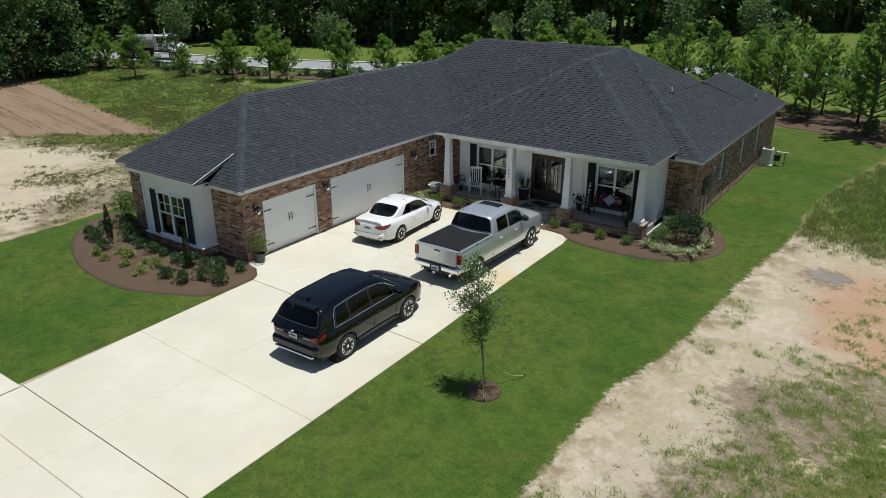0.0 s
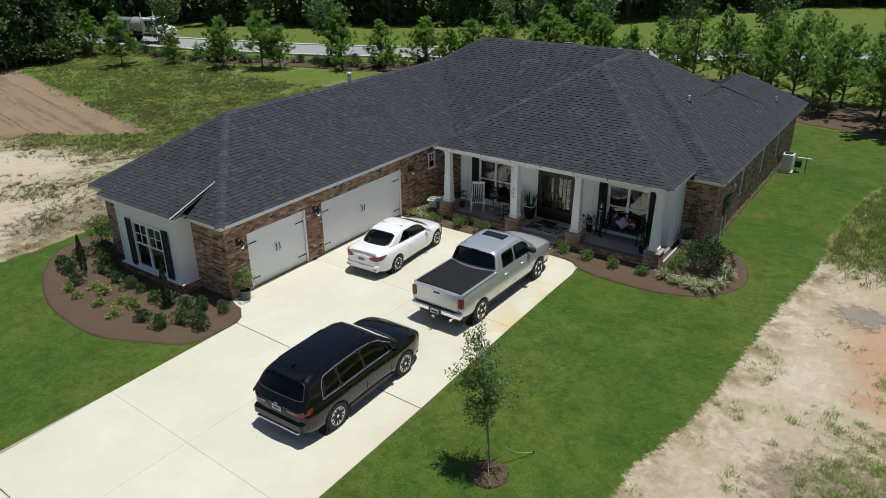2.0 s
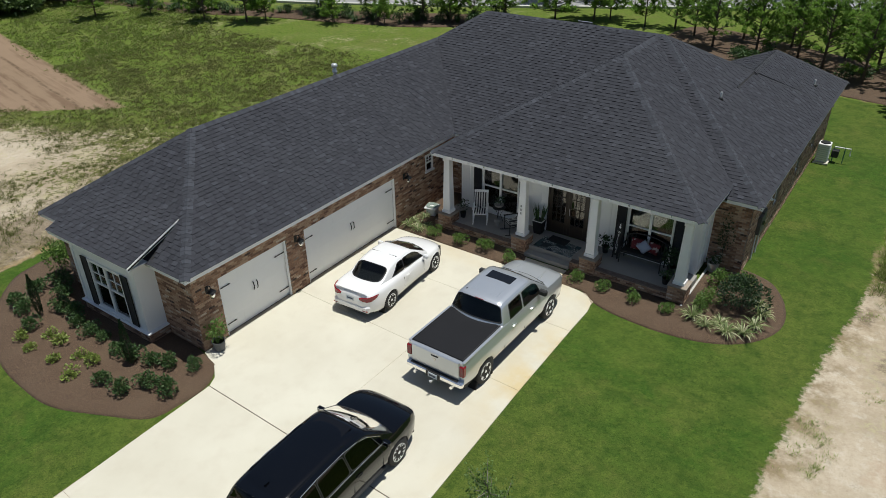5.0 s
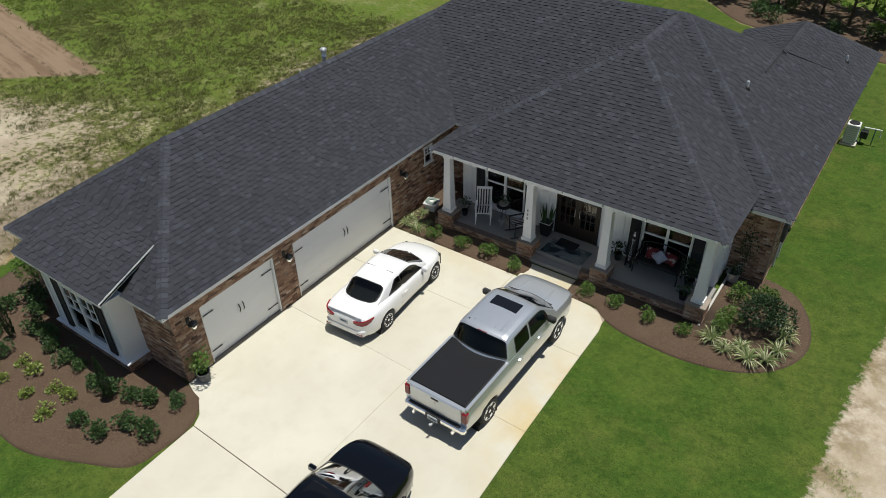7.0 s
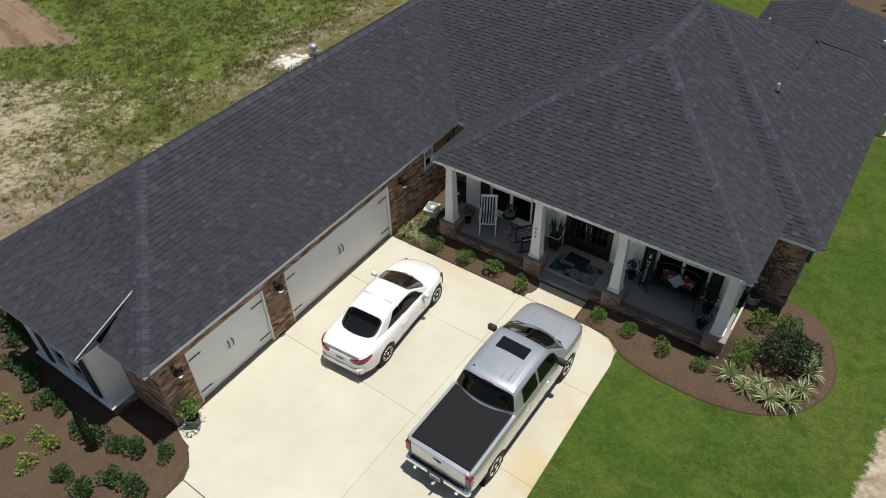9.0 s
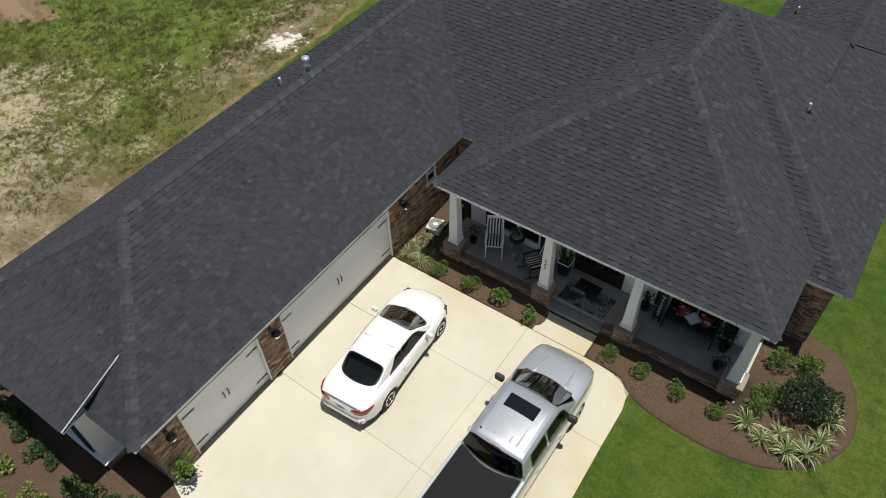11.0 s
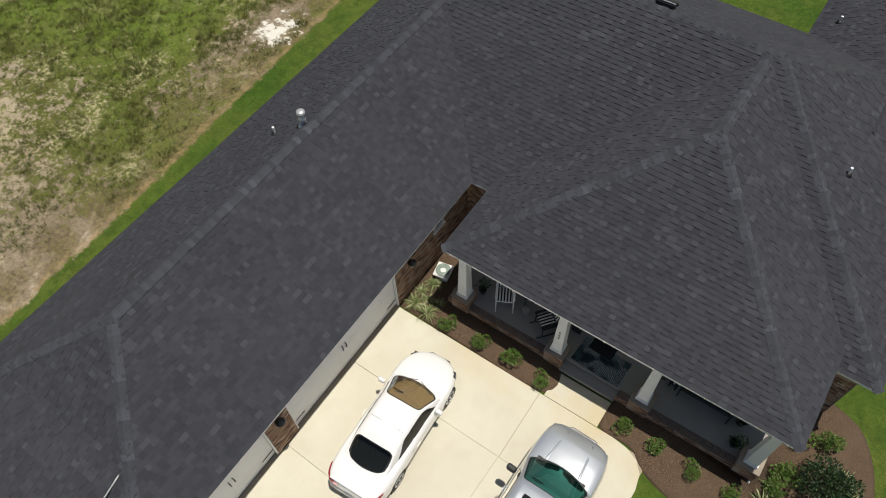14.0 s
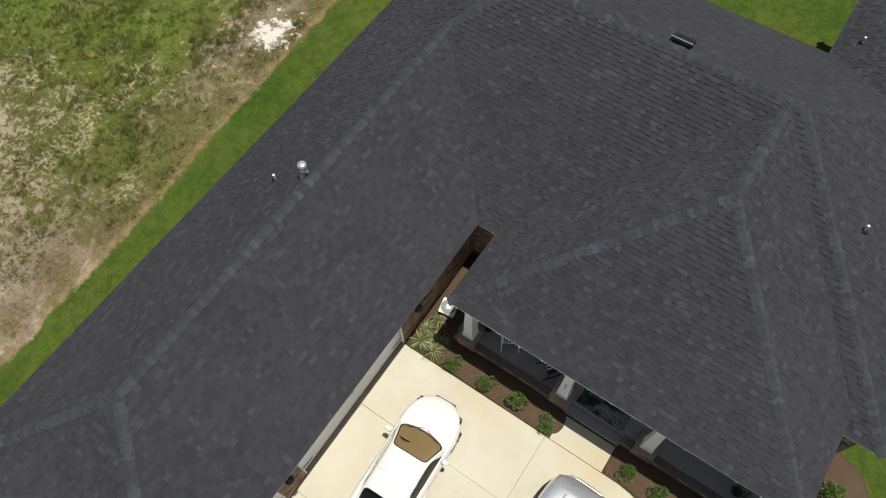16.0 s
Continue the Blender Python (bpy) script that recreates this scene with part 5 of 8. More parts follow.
def smooth_curve(pts, y):
    """Interpolation that eases through its points."""
    xs = [p[0] for p in pts]
    i = clamp(int(np.searchsorted(xs, y)) - 1, 0, len(pts) - 2)
    (x0, a), (x1, b) = pts[i], pts[i + 1]
    m0 = (pts[i + 1][1] - pts[max(i - 1, 0)][1]) / (pts[i + 1][0] - pts[max(i - 1, 0)][0] + 1e-9)
    m1 = (pts[min(i + 2, len(pts) - 1)][1] - pts[i][1]) / (pts[min(i + 2, len(pts) - 1)][0] - pts[i][0] + 1e-9)
    h = x1 - x0
    t = clamp((y - x0) / h, 0, 1)
    return (2 * t ** 3 - 3 * t * t + 1) * a + (t ** 3 - 2 * t * t + t) * h * m0 + (3 * t * t - 2 * t ** 3) * b + (t ** 3 - t * t) * h * m1


def loft(rings, material, parent):
    """The body shell: a closed skin over rings of points."""
    n = len(rings[0])
    verts = [p for ring in rings for p in ring]
    faces = [(i * n + j, i * n + j + 1, (i + 1) * n + j + 1, (i + 1) * n + j) for i in range(len(rings) - 1) for j in range(n - 1)]
    last = (len(rings) - 1) * n
    faces += [tuple(range(n)), tuple(last + j for j in reversed(range(n)))]
    me = mesh("body", verts, faces, True, [material])
    bm = bmesh.new()
    bm.from_mesh(me)
    bmesh.ops.recalc_face_normals(bm, faces=bm.faces)
    bm.to_mesh(me)
    bm.free()
    me.set_sharp_from_angle(angle=radians(38))
    part("body", me, None, parent)


def wheel(parent, x, y, r, width, side, spokes, rim_mat):
    w = new("wheel")
    w.matrix_basis = pose(x, y, r)
    w.parent = parent
    s = 1 if side > 0 else -1
    wide = 1.75 if spokes < 8 else 0.58
    prof = [(r * 0.66, -width / 2), (r * 0.93, -width / 2), (r * 0.985, -width / 2 + 0.025), (r, -width / 4), (r, width / 4), (r * 0.985, width / 2 - 0.025), (r * 0.93, width / 2), (r * 0.66, width / 2)]
    part("tyre", turned(prof, 32, axis="x"), M_RUBBER, w, smooth=True)
    bm = turned([(r * 0.665, s * (width / 2 - 0.09)), (r * 0.665, s * (width / 2 + 0.004)), (r * 0.635, s * (width / 2 + 0.006)), (r * 0.60, s * (width / 2 - 0.05))], 32, axis="x")
    bmesh.ops.recalc_face_normals(bm, faces=bm.faces)
    part("rim", bm, rim_mat, w, smooth=False)
    part("rim_well", turned([(r * 0.64, s * (width / 2 - 0.09)), (r * 0.60, s * (width / 2 - 0.055))], 28, axis="x"), M_PLASTIC, w)
    for k in range(spokes):
        a = 2 * math.pi * (k + (0.22 if k % 2 and spokes >= 8 else 0.0) - (0.11 if spokes >= 8 else 0.0)) / spokes
        bm = bmesh.new()
        for r0, r1, w0, w1 in ((0.08 * r, 0.64 * r, wide * 0.075 * r, wide * 0.06 * r),):
            c, sn = math.cos(a), math.sin(a)
            q = []
            for rr, ww in ((r0, w0 * 1.3), (r1, w1 * 1.1)):
                for e in (-1, 1):
                    for d in (0.0, -0.035):
                        q.append(bm.verts.new((s * (width / 2 + d + (0.004 if rr == r1 else -0.006)), rr * c - e * ww * sn, rr * sn + e * ww * c)))
            for f in ((0, 2, 6, 4), (0, 1, 5, 4), (2, 3, 7, 6), (4, 5, 7, 6)):
                bm.faces.new([q[i] for i in f])
        bmesh.ops.recalc_face_normals(bm, faces=bm.faces)
        part("spoke", bm, rim_mat, w)
    part("hub_cap", turned([(r * 0.13, s * (width / 2 - 0.02)), (r * 0.12, s * (width / 2 + 0.006))], 14, axis="x"), rim_mat, w)
    return w


def side_patch(parent, name, material, x_of, corners, proud=0.006, side=1):
    """A small panel on a car's flank: corners (y, z) on the surface x_of(y, z)."""
    bm = bmesh.new()
    vs = [bm.verts.new((side * (x_of(y, z) + proud), y, z)) for y, z in corners]
    lo = [bm.verts.new((side * (x_of(y, z) - 0.03), y, z)) for y, z in corners]
    bm.faces.new(vs)
    for i in range(len(vs)):
        bm.faces.new((vs[i], vs[(i + 1) % len(vs)], lo[(i + 1) % len(vs)], lo[i]))
    bmesh.ops.recalc_face_normals(bm, faces=bm.faces)
    return part(name, bm, material, parent)


def car_body(car, spec, body_mat):
    """Lower body with real wheel arches, and a cabin of pillars, roof and glass."""
    wb, r = spec["wheelbase"], spec["wheel"]
    y0, y1 = spec["rear"], spec["front"]
    ra = r * 1.16
    ys = sorted({*np.linspace(y0, y1, 46), *np.linspace(y0, y0 + 0.3, 7), *np.linspace(y1 - 0.5, y1, 9),
                 *[c + ra * math.sin(q) for c in (0, wb) for q in np.linspace(-math.pi / 2, math.pi / 2, 15)]})

    def half(y):
        return smooth_curve(spec["plan"], y)

    def low(y):
        z = lerp_curve(spec["sill"], y)
        for c in (0, wb):
            if abs(y - c) < ra:
                z = max(z, r + math.sqrt(max(ra * ra - (y - c) ** 2, 0)) * 0.97)
        return z

    shape = spec.get("flank", [(0, 0.945), (0.12, 0.985), (0.35, 1.0), (0.62, 0.995), (0.85, 0.97), (1.0, 0.925)])
    rings = []
    for y in ys:
        h, top, sill, zl = half(y), smooth_curve(spec["top"], y), lerp_curve(spec["sill"], y), low(y)
        crown = lerp_curve(spec["crown"], y) if isinstance(spec["crown"], list) else spec["crown"]
        ring = []
        for f, k in shape:
            ring.append(Vector((h * k, y, max(sill + (top - sill) * f, min(zl, top - 0.03)))))
        for k, c in ((0.86, 0.32), (0.76, 0.55), (0.62, 0.75), (0.45, 0.88), (0.25, 0.97)):
            ring.append(Vector((h * k, y, top + crown * c)))
        ring.append(Vector((0, y, top + crown)))
        full = [Vector((-p.x, p.y, p.z)) for p in ring] + ring[-2::-1]
        rings.append(full)
    loft(rings, body_mat, car)
    # wheel housings
    for c in (0, wb):
        for s in (-1, 1):
            h = half(c)
            part("wheel_housing", turned([(ra * 0.98, s * (h - 0.32)), (ra * 0.98, s * (h - 0.06)), (ra * 0.9, s * (h - 0.055)), (0.02, s * (h - 0.30))], 24, axis="x"), M_PLASTIC, car)
            wheel(car, s * (h - spec["tyre"] / 2 - 0.012), c, r, spec["tyre"], s, spec["spokes"], spec.get("rim", M_ALLOY))
    part("underbody", box(-half(1) * 0.8, half(1) * 0.8, y0 + 0.25, y1 - 0.25, 0.24, spec["sill"][0][1] + 0.3), M_PLASTIC, car)

    # cabin: one skin with real openings, and a pane in a black seal over each
    cy0, cy1 = spec["cab"]
    ra0, ra1 = spec["roof_span"]
    bow = spec.get("bow", 0.12)
    corner = spec.get("corner", 0.28)

    def roof_z(y):
        return smooth_curve(spec["roof"], y)

    def belt_z(y):
        return min(smooth_curve(spec["belt"], y), roof_z(y) - 0.004)

    side = (0.0, 0.22, 0.44, 0.66, 0.86)
    over = ((0.99, 0.935), (0.955, 0.975), (0.90, 0.992), (0.82, 1.0), (0.66, 1.0), (0.45, 1.0), (0.22, 1.0), (0.0, 1.0))
    made_rings = {}

    def half_ring(y):
        """The right half of the cabin's section at y, from the belt to the middle of the roof."""
        y = round(y, 4)
        if y in made_rings:
            return made_rings[y]
        zb, zr = belt_z(y), roof_z(y)
        f = clamp((zr - zb) / spec["glass_h"], 0, 1)
        hb = half(clamp(y, y0 + 0.4, y1 - 0.4)) * (lerp_curve(spec["belt_w"], y) if isinstance(spec["belt_w"], list) else spec["belt_w"])
        hr = half(1.2) * spec["roof_w"]
        hw = hb + (hr - hb) * f
        lean = clamp((y - ra1) / (cy1 - ra1), 0, 1) - clamp((ra0 - y) / (ra0 - cy0), 0, 1)
        ring = [Vector((hb, y, zb - 0.06))]
        for e in side:
            ring.append(Vector((hb * 0.995 + (hw - hb) * e + 0.018 * f * math.sin(math.pi * e), y, zb + 0.015 * f + (zr - zb - 0.015 * f) * e)))
        taper = 1 - spec.get("taper", 0.0) * max(0, -lean)
        for k, g in over:
            kx = k * taper if k < 0.92 else k
            ring.append(Vector((hw * kx, y + bow * lean * (1 - k * k), zb + (zr - zb) * g + 0.034 * (1 - k * k) - 0.012 * f * (k > 0.85))))
        made_rings[y] = ring
        return ring

    def skin(y, j, s=1):
        """A point of the cabin's skin: j runs from 0 at the belt to 13 at the middle; s is the side."""
        ring = half_ring(y)
        i = clamp(int(j), 0, 12)
        p = ring[i].lerp(ring[i + 1], j - i)
        return Vector((p.x * s, p.y, p.z))

    ks = [k for k, _ in over][::-1]

    def over_j(k):
        return float(np.interp(k, ks, range(13, 5, -1)))

    # every opening as a chart (p, q in -1..1) -> (y, j, side)
    def side_chart(w, s):
        rb, rt, fb, ft, lo, hi = w

        def chart(p, q):
            t = (q + 1) / 2
            back, front = rb + (rt - rb) * t, fb + (ft - fb) * t
            return back + (front - back) * (p + 1) / 2, 1 + 4 * (lo + (hi - lo) * t), s
        return chart

    def end_chart(w):
        low_y, high_y, low_k, high_k = w

        def chart(p, q):
            t = (q + 1) / 2
            k = p * (low_k + (high_k - low_k) * t)
            return low_y + (high_y - low_y) * t, over_j(abs(k)), 1 if k >= 0 else -1
        return chart

    openings = []
    for w in spec["side_glass"]:
        for s in (1, -1):
            openings.append(("side_window", side_chart(w, s), M_GLASSDARK, "dark tinted side glass", s))
    openings.append(("windscreen", end_chart(spec["front_glass"]), spec.get("screen", M_GLASSGREEN), "greenish windscreen", 0))
    openings.append(("rear_window", end_chart(spec["back_glass"]), M_GLASSDARK, "dark tinted rear window", 0))

    def rounded(p, q, r):
        """Pull the corners of the unit square in."""
        u = max(0.0, (abs(p) - (1 - r)) / r)
        v = max(0.0, (abs(q) - (1 - r)) / r)
        m = math.hypot(u, v)
        if u > 0 and v > 0 and m > 1e-6:
            k = max(u, v) / m
            return math.copysign(1 - r + r * u * k, p), math.copysign(1 - r + r * v * k, q)
        return p, q

    def lifted(chart, p, q, h):
        c = skin(*chart(p, q))
        d = 0.02
        du = skin(*chart(clamp(p + d, -1.2, 1.2), q)) - skin(*chart(clamp(p - d, -1.2, 1.2), q))
        dv = skin(*chart(p, clamp(q + d, -1.05, 1.05))) - skin(*chart(p, clamp(q - d, -1.05, 1.05)))
        n = du.cross(dv)
        if n.length < 1e-9:
            return c
        n.normalize()
        if n.dot(c - Vector((0, (cy0 + cy1) / 2, belt_z((cy0 + cy1) / 2)))) < 0:
            n = -n
        return c + n * h

    holes = []
    for name, chart, mat, label, s in openings:
        np_, nq = 22, 12
        grid = [[lifted(chart, *rounded(-1 + 2 * i / np_, -1 + 2 * k / nq, corner), 0.005) for k in range(nq + 1)] for i in range(np_ + 1)]
        verts = [v for col in grid for v in col]
        faces = [(i * (nq + 1) + k, (i + 1) * (nq + 1) + k, (i + 1) * (nq + 1) + k + 1, i * (nq + 1) + k + 1) for i in range(np_) for k in range(nq)]
        pane = part(name, mesh(name, verts, faces, True, [mat]), None, car, label)
        edge = [(-1 + 2 * i / np_, -1) for i in range(np_)] + [(1, -1 + 2 * k / nq) for k in range(nq)] + [(1 - 2 * i / np_, 1) for i in range(np_)] + [(-1, 1 - 2 * k / nq) for k in range(nq)]
        size_p = (skin(*chart(1, 0)) - skin(*chart(-1, 0))).length / 2
        size_q = (skin(*chart(0, 1)) - skin(*chart(0, -1))).length / 2
        verts, n = [], len(edge)
        for inset, h in ((-0.012, 0.004), (-0.006, 0.011), (0.010, 0.011), (0.016, 0.004)):
            for p, q in edge:
                a, b = rounded(p, q, corner)
                verts.append(lifted(chart, a * (1 - inset / size_p), b * (1 - inset / size_q), h))
        faces = [(r * n + i, r * n + (i + 1) % n, (r + 1) * n + (i + 1) % n, (r + 1) * n + i) for r in range(3) for i in range(n)]
        part("window_seal", mesh("window_seal", verts, faces, True, [M_PLASTIC]), None, pane)
        ring = [chart(*(v * 0.95 for v in rounded(p, q, corner))) for p, q in edge]
        holes.append([(y, sd * (14 - j)) for y, j, sd in ring])

    def in_hole(y, c):
        for poly in holes:
            hit = False
            for (ya, ca), (yb, cb) in zip(poly, poly[1:] + poly[:1]):
                if (ca > c) != (cb > c) and y < (yb - ya) * (c - ca) / (cb - ca) + ya:
                    hit = not hit
            if hit:
                return True
        return False

    # even steps along the roof line
    line = [(y, roof_z(y)) for y in np.linspace(cy0, cy1, 300)]
    run = np.concatenate([[0], np.cumsum([math.hypot(b[0] - a[0], b[1] - a[1]) for a, b in zip(line, line[1:])])])
    gy = [float(v) for v in np.interp(np.linspace(0, run[-1], 120), run, [v[0] for v in line])]
    js = [0] + [1 + 0.333 * i for i in range(13)] + [5.5] + [6 + 0.5 * i for i in range(15)]
    cols = [(j, -1) for j in js] + [(j, 1) for j in js[-2::-1]]
    verts = [skin(y, j, s) for y in gy for j, s in cols]
    faces = []
    for i in range(len(gy) - 1):
        for k in range(len(cols) - 1):
            (ja, sa), (jb, sb) = cols[k], cols[k + 1]
            s = sa if k < len(js) - 1 else sb
            if not in_hole((gy[i] + gy[i + 1]) / 2, s * (14 - (ja + jb) / 2)):
                q = i * len(cols) + k
                faces.append((q, q + 1, q + 1 + len(cols), q + len(cols)))
    me = mesh("cabin", verts, faces, True, [body_mat])
    bm = bmesh.new()
    bm.from_mesh(me)
    bmesh.ops.remove_doubles(bm, verts=bm.verts, dist=0.0004)
    bmesh.ops.recalc_face_normals(bm, faces=bm.faces)
    bm.to_mesh(me)
    bm.free()
    me.set_sharp_from_angle(angle=radians(38))
    part("cabin", me, None, car)
    # seats, dash and floor seen through the glass
    zb = smooth_curve(spec["belt"], 1.2)
    hb = half(1.2)
    part("cabin_floor", box(-hb * 0.8, hb * 0.8, cy0 + 0.3, cy1 - 0.2, zb - 0.42, zb - 0.36), M_INTERIOR, car)
    part("dashboard", box(-hb * 0.8, hb * 0.8, ra1 + 0.45, cy1 - 0.15, zb - 0.3, zb - 0.02, 0.05), spec["seat"], car)
    for s in (-1, 1):
        bm = box(s * 0.38 - 0.24, s * 0.38 + 0.24, ra1 - 0.55, ra1 - 0.38, zb - 0.4, zb + 0.28, 0.06)
        box(s * 0.38 - 0.25, s * 0.38 + 0.25, ra1 - 0.5, ra1 + 0.05, zb - 0.38, zb - 0.22, 0.05, bm)
        box(s * 0.38 - 0.12, s * 0.38 + 0.12, ra1 - 0.56, ra1 - 0.46, zb + 0.30, zb + 0.44, 0.04, bm)
        part("seat", bm, spec["seat"], car)
    ring = [(0.16 * math.cos(a) - 0.38, ra1 + 0.38 - 0.05 * math.sin(a), zb - 0.02 + 0.16 * math.sin(a)) for a in np.linspace(0, 2 * math.pi, 17)]
    part("steering_wheel", tube(ring, 0.014, 6, cap=False), M_PLASTIC, car)
    return half


def mirror(car, x, y, z, s, mat, k=1.0):
    m = part("wing_mirror", box(min(s * x * 0.98, s * (x + 0.2 * k)), max(s * x * 0.98, s * (x + 0.2 * k)), y - 0.07 * k, y + 0.06 * k, z - 0.07 * k, z + 0.09 * k, 0.035 * k), mat, car)
    part("mirror_glass", box(s * (x + 0.09) - 0.075, s * (x + 0.09) + 0.075, y - 0.066, y - 0.060, z - 0.05, z + 0.07), M_CHROME, m)
    return m


def wrap_lamp(car, s, rows, label):
    """A tail lamp that wraps a car's rear corner: rows of (x, y, low z, high z) along the skin."""
    bm = bmesh.new()
    strips = []
    for out, back in ((0.012, 0.0), (-0.04, 0.05)):
        strips.append([(bm.verts.new((s * (x + out), y - out + back, a)), bm.verts.new((s * (x + out), y - out + back, b))) for x, y, a, b in rows])
    for (a, b), (c, d) in zip(strips[0], strips[0][1:]):
        bm.faces.new((a, c, d, b))
    for i in range(len(rows) - 1):
        for e in (0, 1):
            bm.faces.new((strips[0][i][e], strips[1][i][e], strips[1][i + 1][e], strips[0][i + 1][e]))
    for i in (0, -1):
        bm.faces.new((strips[0][i][0], strips[0][i][1], strips[1][i][1], strips[1][i][0]))
    bmesh.ops.recalc_face_normals(bm, faces=bm.faces)
    return part("tail_lamp", bm, M_RED, car, label)


def plate(car, y, z):
    p = part("number_plate", box(-0.155, 0.155, y - 0.012, y + 0.01, z - 0.075, z + 0.075, 0.004), M_PLATE, car, "pale number plate")
    part("plate_bar", box(-0.11, 0.11, y - 0.016, y - 0.0125, z - 0.03, z + 0.025), M_PLATEBAR, p)


M_SILVER = paint("silver_paint", (0.555, 0.585, 0.62), 0.30, 0.62)
M_CARWHITE = paint("pearl_white_paint", (0.78, 0.78, 0.775), 0.22)
M_CARBLACK = paint("black_paint", (0.0022, 0.0027, 0.004), 0.10, coat=0.4, dusty=0.002, gloss=0.30)
M_TONNEAU = worn("tonneau_vinyl", (0.011, 0.0115, 0.0135), (0.015, 0.0155, 0.018), 1.5, 0.8, 0.25, 120, Specular_IOR_Level=0.2)

M_GREYCLOTH = worn("grey_cloth", (0.15, 0.155, 0.15), (0.20, 0.205, 0.20), 4, 0.9)
# silver crew-cab pickup
truck = thing("pickup_truck", "silver crew-cab pickup truck with black bed cover, parked", "pickup truck", pose(6.87, 2.66, 0, 0, 0, -0.6))
truck_spec = dict(wheelbase=3.80, wheel=0.405, tyre=0.27, rear=-1.06, front=5.10, spokes=5, crown=[(-1.2, 0.02), (3.2, 0.03), (3.8, 0.085), (4.6, 0.10), (5.0, 0.06)], bow=0.24, seat=M_GREYCLOTH,
                  plan=[(-1.06, 0.965), (-0.9, 0.985), (0, 1.0), (2.0, 0.995), (3.8, 1.0), (4.3, 0.985), (4.70, 0.92), (4.94, 0.78), (5.05, 0.58), (5.10, 0.35)],
                  sill=[(-1.2, 0.62), (-0.6, 0.52), (3.2, 0.48), (4.4, 0.45), (5.1, 0.48)],
                  top=[(-1.06, 1.33), (0.9, 1.335), (1.0, 1.32), (3.1, 1.30), (3.35, 1.26), (3.7, 1.21), (4.4, 1.15), (4.76, 1.08), (4.98, 0.96), (5.10, 0.80)],
                  cab=(0.98, 3.62), roof=[(0.98, 1.33), (1.06, 1.60), (1.13, 1.83), (1.20, 1.90), (1.5, 1.93), (2.3, 1.94), (2.65, 1.92), (2.88, 1.86), (3.25, 1.58), (3.62, 1.28)], roof_span=(1.18, 2.84),
                  belt=[(0.96, 1.30), (2.0, 1.29), (3.62, 1.26)], side_glass=[(1.40, 1.44, 2.10, 2.10, 0.06, 0.90), (2.20, 2.20, 3.22, 3.06, 0.04, 0.90)],
                  front_glass=(3.60, 2.90, 0.93, 0.90), back_glass=(1.005, 1.145, 0.972, 0.975), corner=0.16, glass_h=0.58, belt_w=0.925, roof_w=0.745)
half = car_body(truck, truck_spec, M_SILVER)
for s in (-1, 1):
    bm = tube([(s * 0.50, 3.66, 1.275), (s * 0.47, 3.9, 1.268), (s * 0.42, 4.4, 1.232), (s * 0.36, 4.85, 1.135)], [0.03, 0.042, 0.042, 0.02], 10)
    part("bonnet_ridge", bm, M_SILVER, truck, smooth=True, m=pose(0, 0, -0.024))
part("bed_cover", box(-0.84, 0.84, -0.97, 0.93, 1.335, 1.385, 0.018), M_TONNEAU, truck, "soft black roll-up bed cover")
for s in (-1, 1):
    part("bed_rail", box(s * 0.905 - 0.045, s * 0.905 + 0.045, -1.03, 0.97, 1.31, 1.365, 0.012), M_SILVER, truck)
    part("cover_rail", box(s * 0.848 - 0.012, s * 0.848 + 0.012, -0.97, 0.93, 1.34, 1.392, 0.004), M_PLASTIC, truck)
tg = part("tailgate", box(-0.80, 0.80, -1.10, -0.99, 0.74, 1.345, 0.02), M_SILVER, truck, "silver tailgate")
part("tailgate_step", box(-0.76, 0.76, -1.112, -1.09, 1.29, 1.33, 0.008), M_SILVER, tg)
bm = bmesh.new()
vs = [bm.verts.new((x * 0.055, -1.103, 1.12 + z * 0.06)) for x, z in ((-1, 1), (1, 1), (0.7, -0.3), (0, -1), (-0.7, -0.3))]
bm.faces.new(vs)
bmesh.ops.solidify(bm, geom=bm.faces, thickness=0.006)
part("badge", bm, M_CHROME, tg)
part("tailgate_handle", box(-0.12, 0.12, -1.112, -1.095, 1.21, 1.26, 0.006), M_PLASTIC, tg)
for s in (-1, 1):
    part("tail_lamp", box(s * 0.893 - 0.078, s * 0.893 + 0.078, -1.105, -0.96, 0.90, 1.24, 0.02), M_RED, truck, "red tail lamp")
bm = box(-0.96, 0.96, -1.20, -1.02, 0.54, 0.74, 0.05)
part("rear_bumper", bm, M_CHROME, truck, "chrome rear bumper")
part("bumper_pad", box(-0.80, 0.80, -1.17, -1.08, 0.70, 0.755, 0.01), M_PLASTIC, truck)
part("bumper_recess", box(-0.24, 0.24, -1.212, -1.15, 0.52, 0.72, 0.01), M_PLASTIC, truck)
plate(truck, -1.218, 0.62)
part("hitch", tube([(0, -1.1, 0.46), (0, -1.32, 0.46), (0, -1.34, 0.53)], 0.03), M_STEEL, truck)
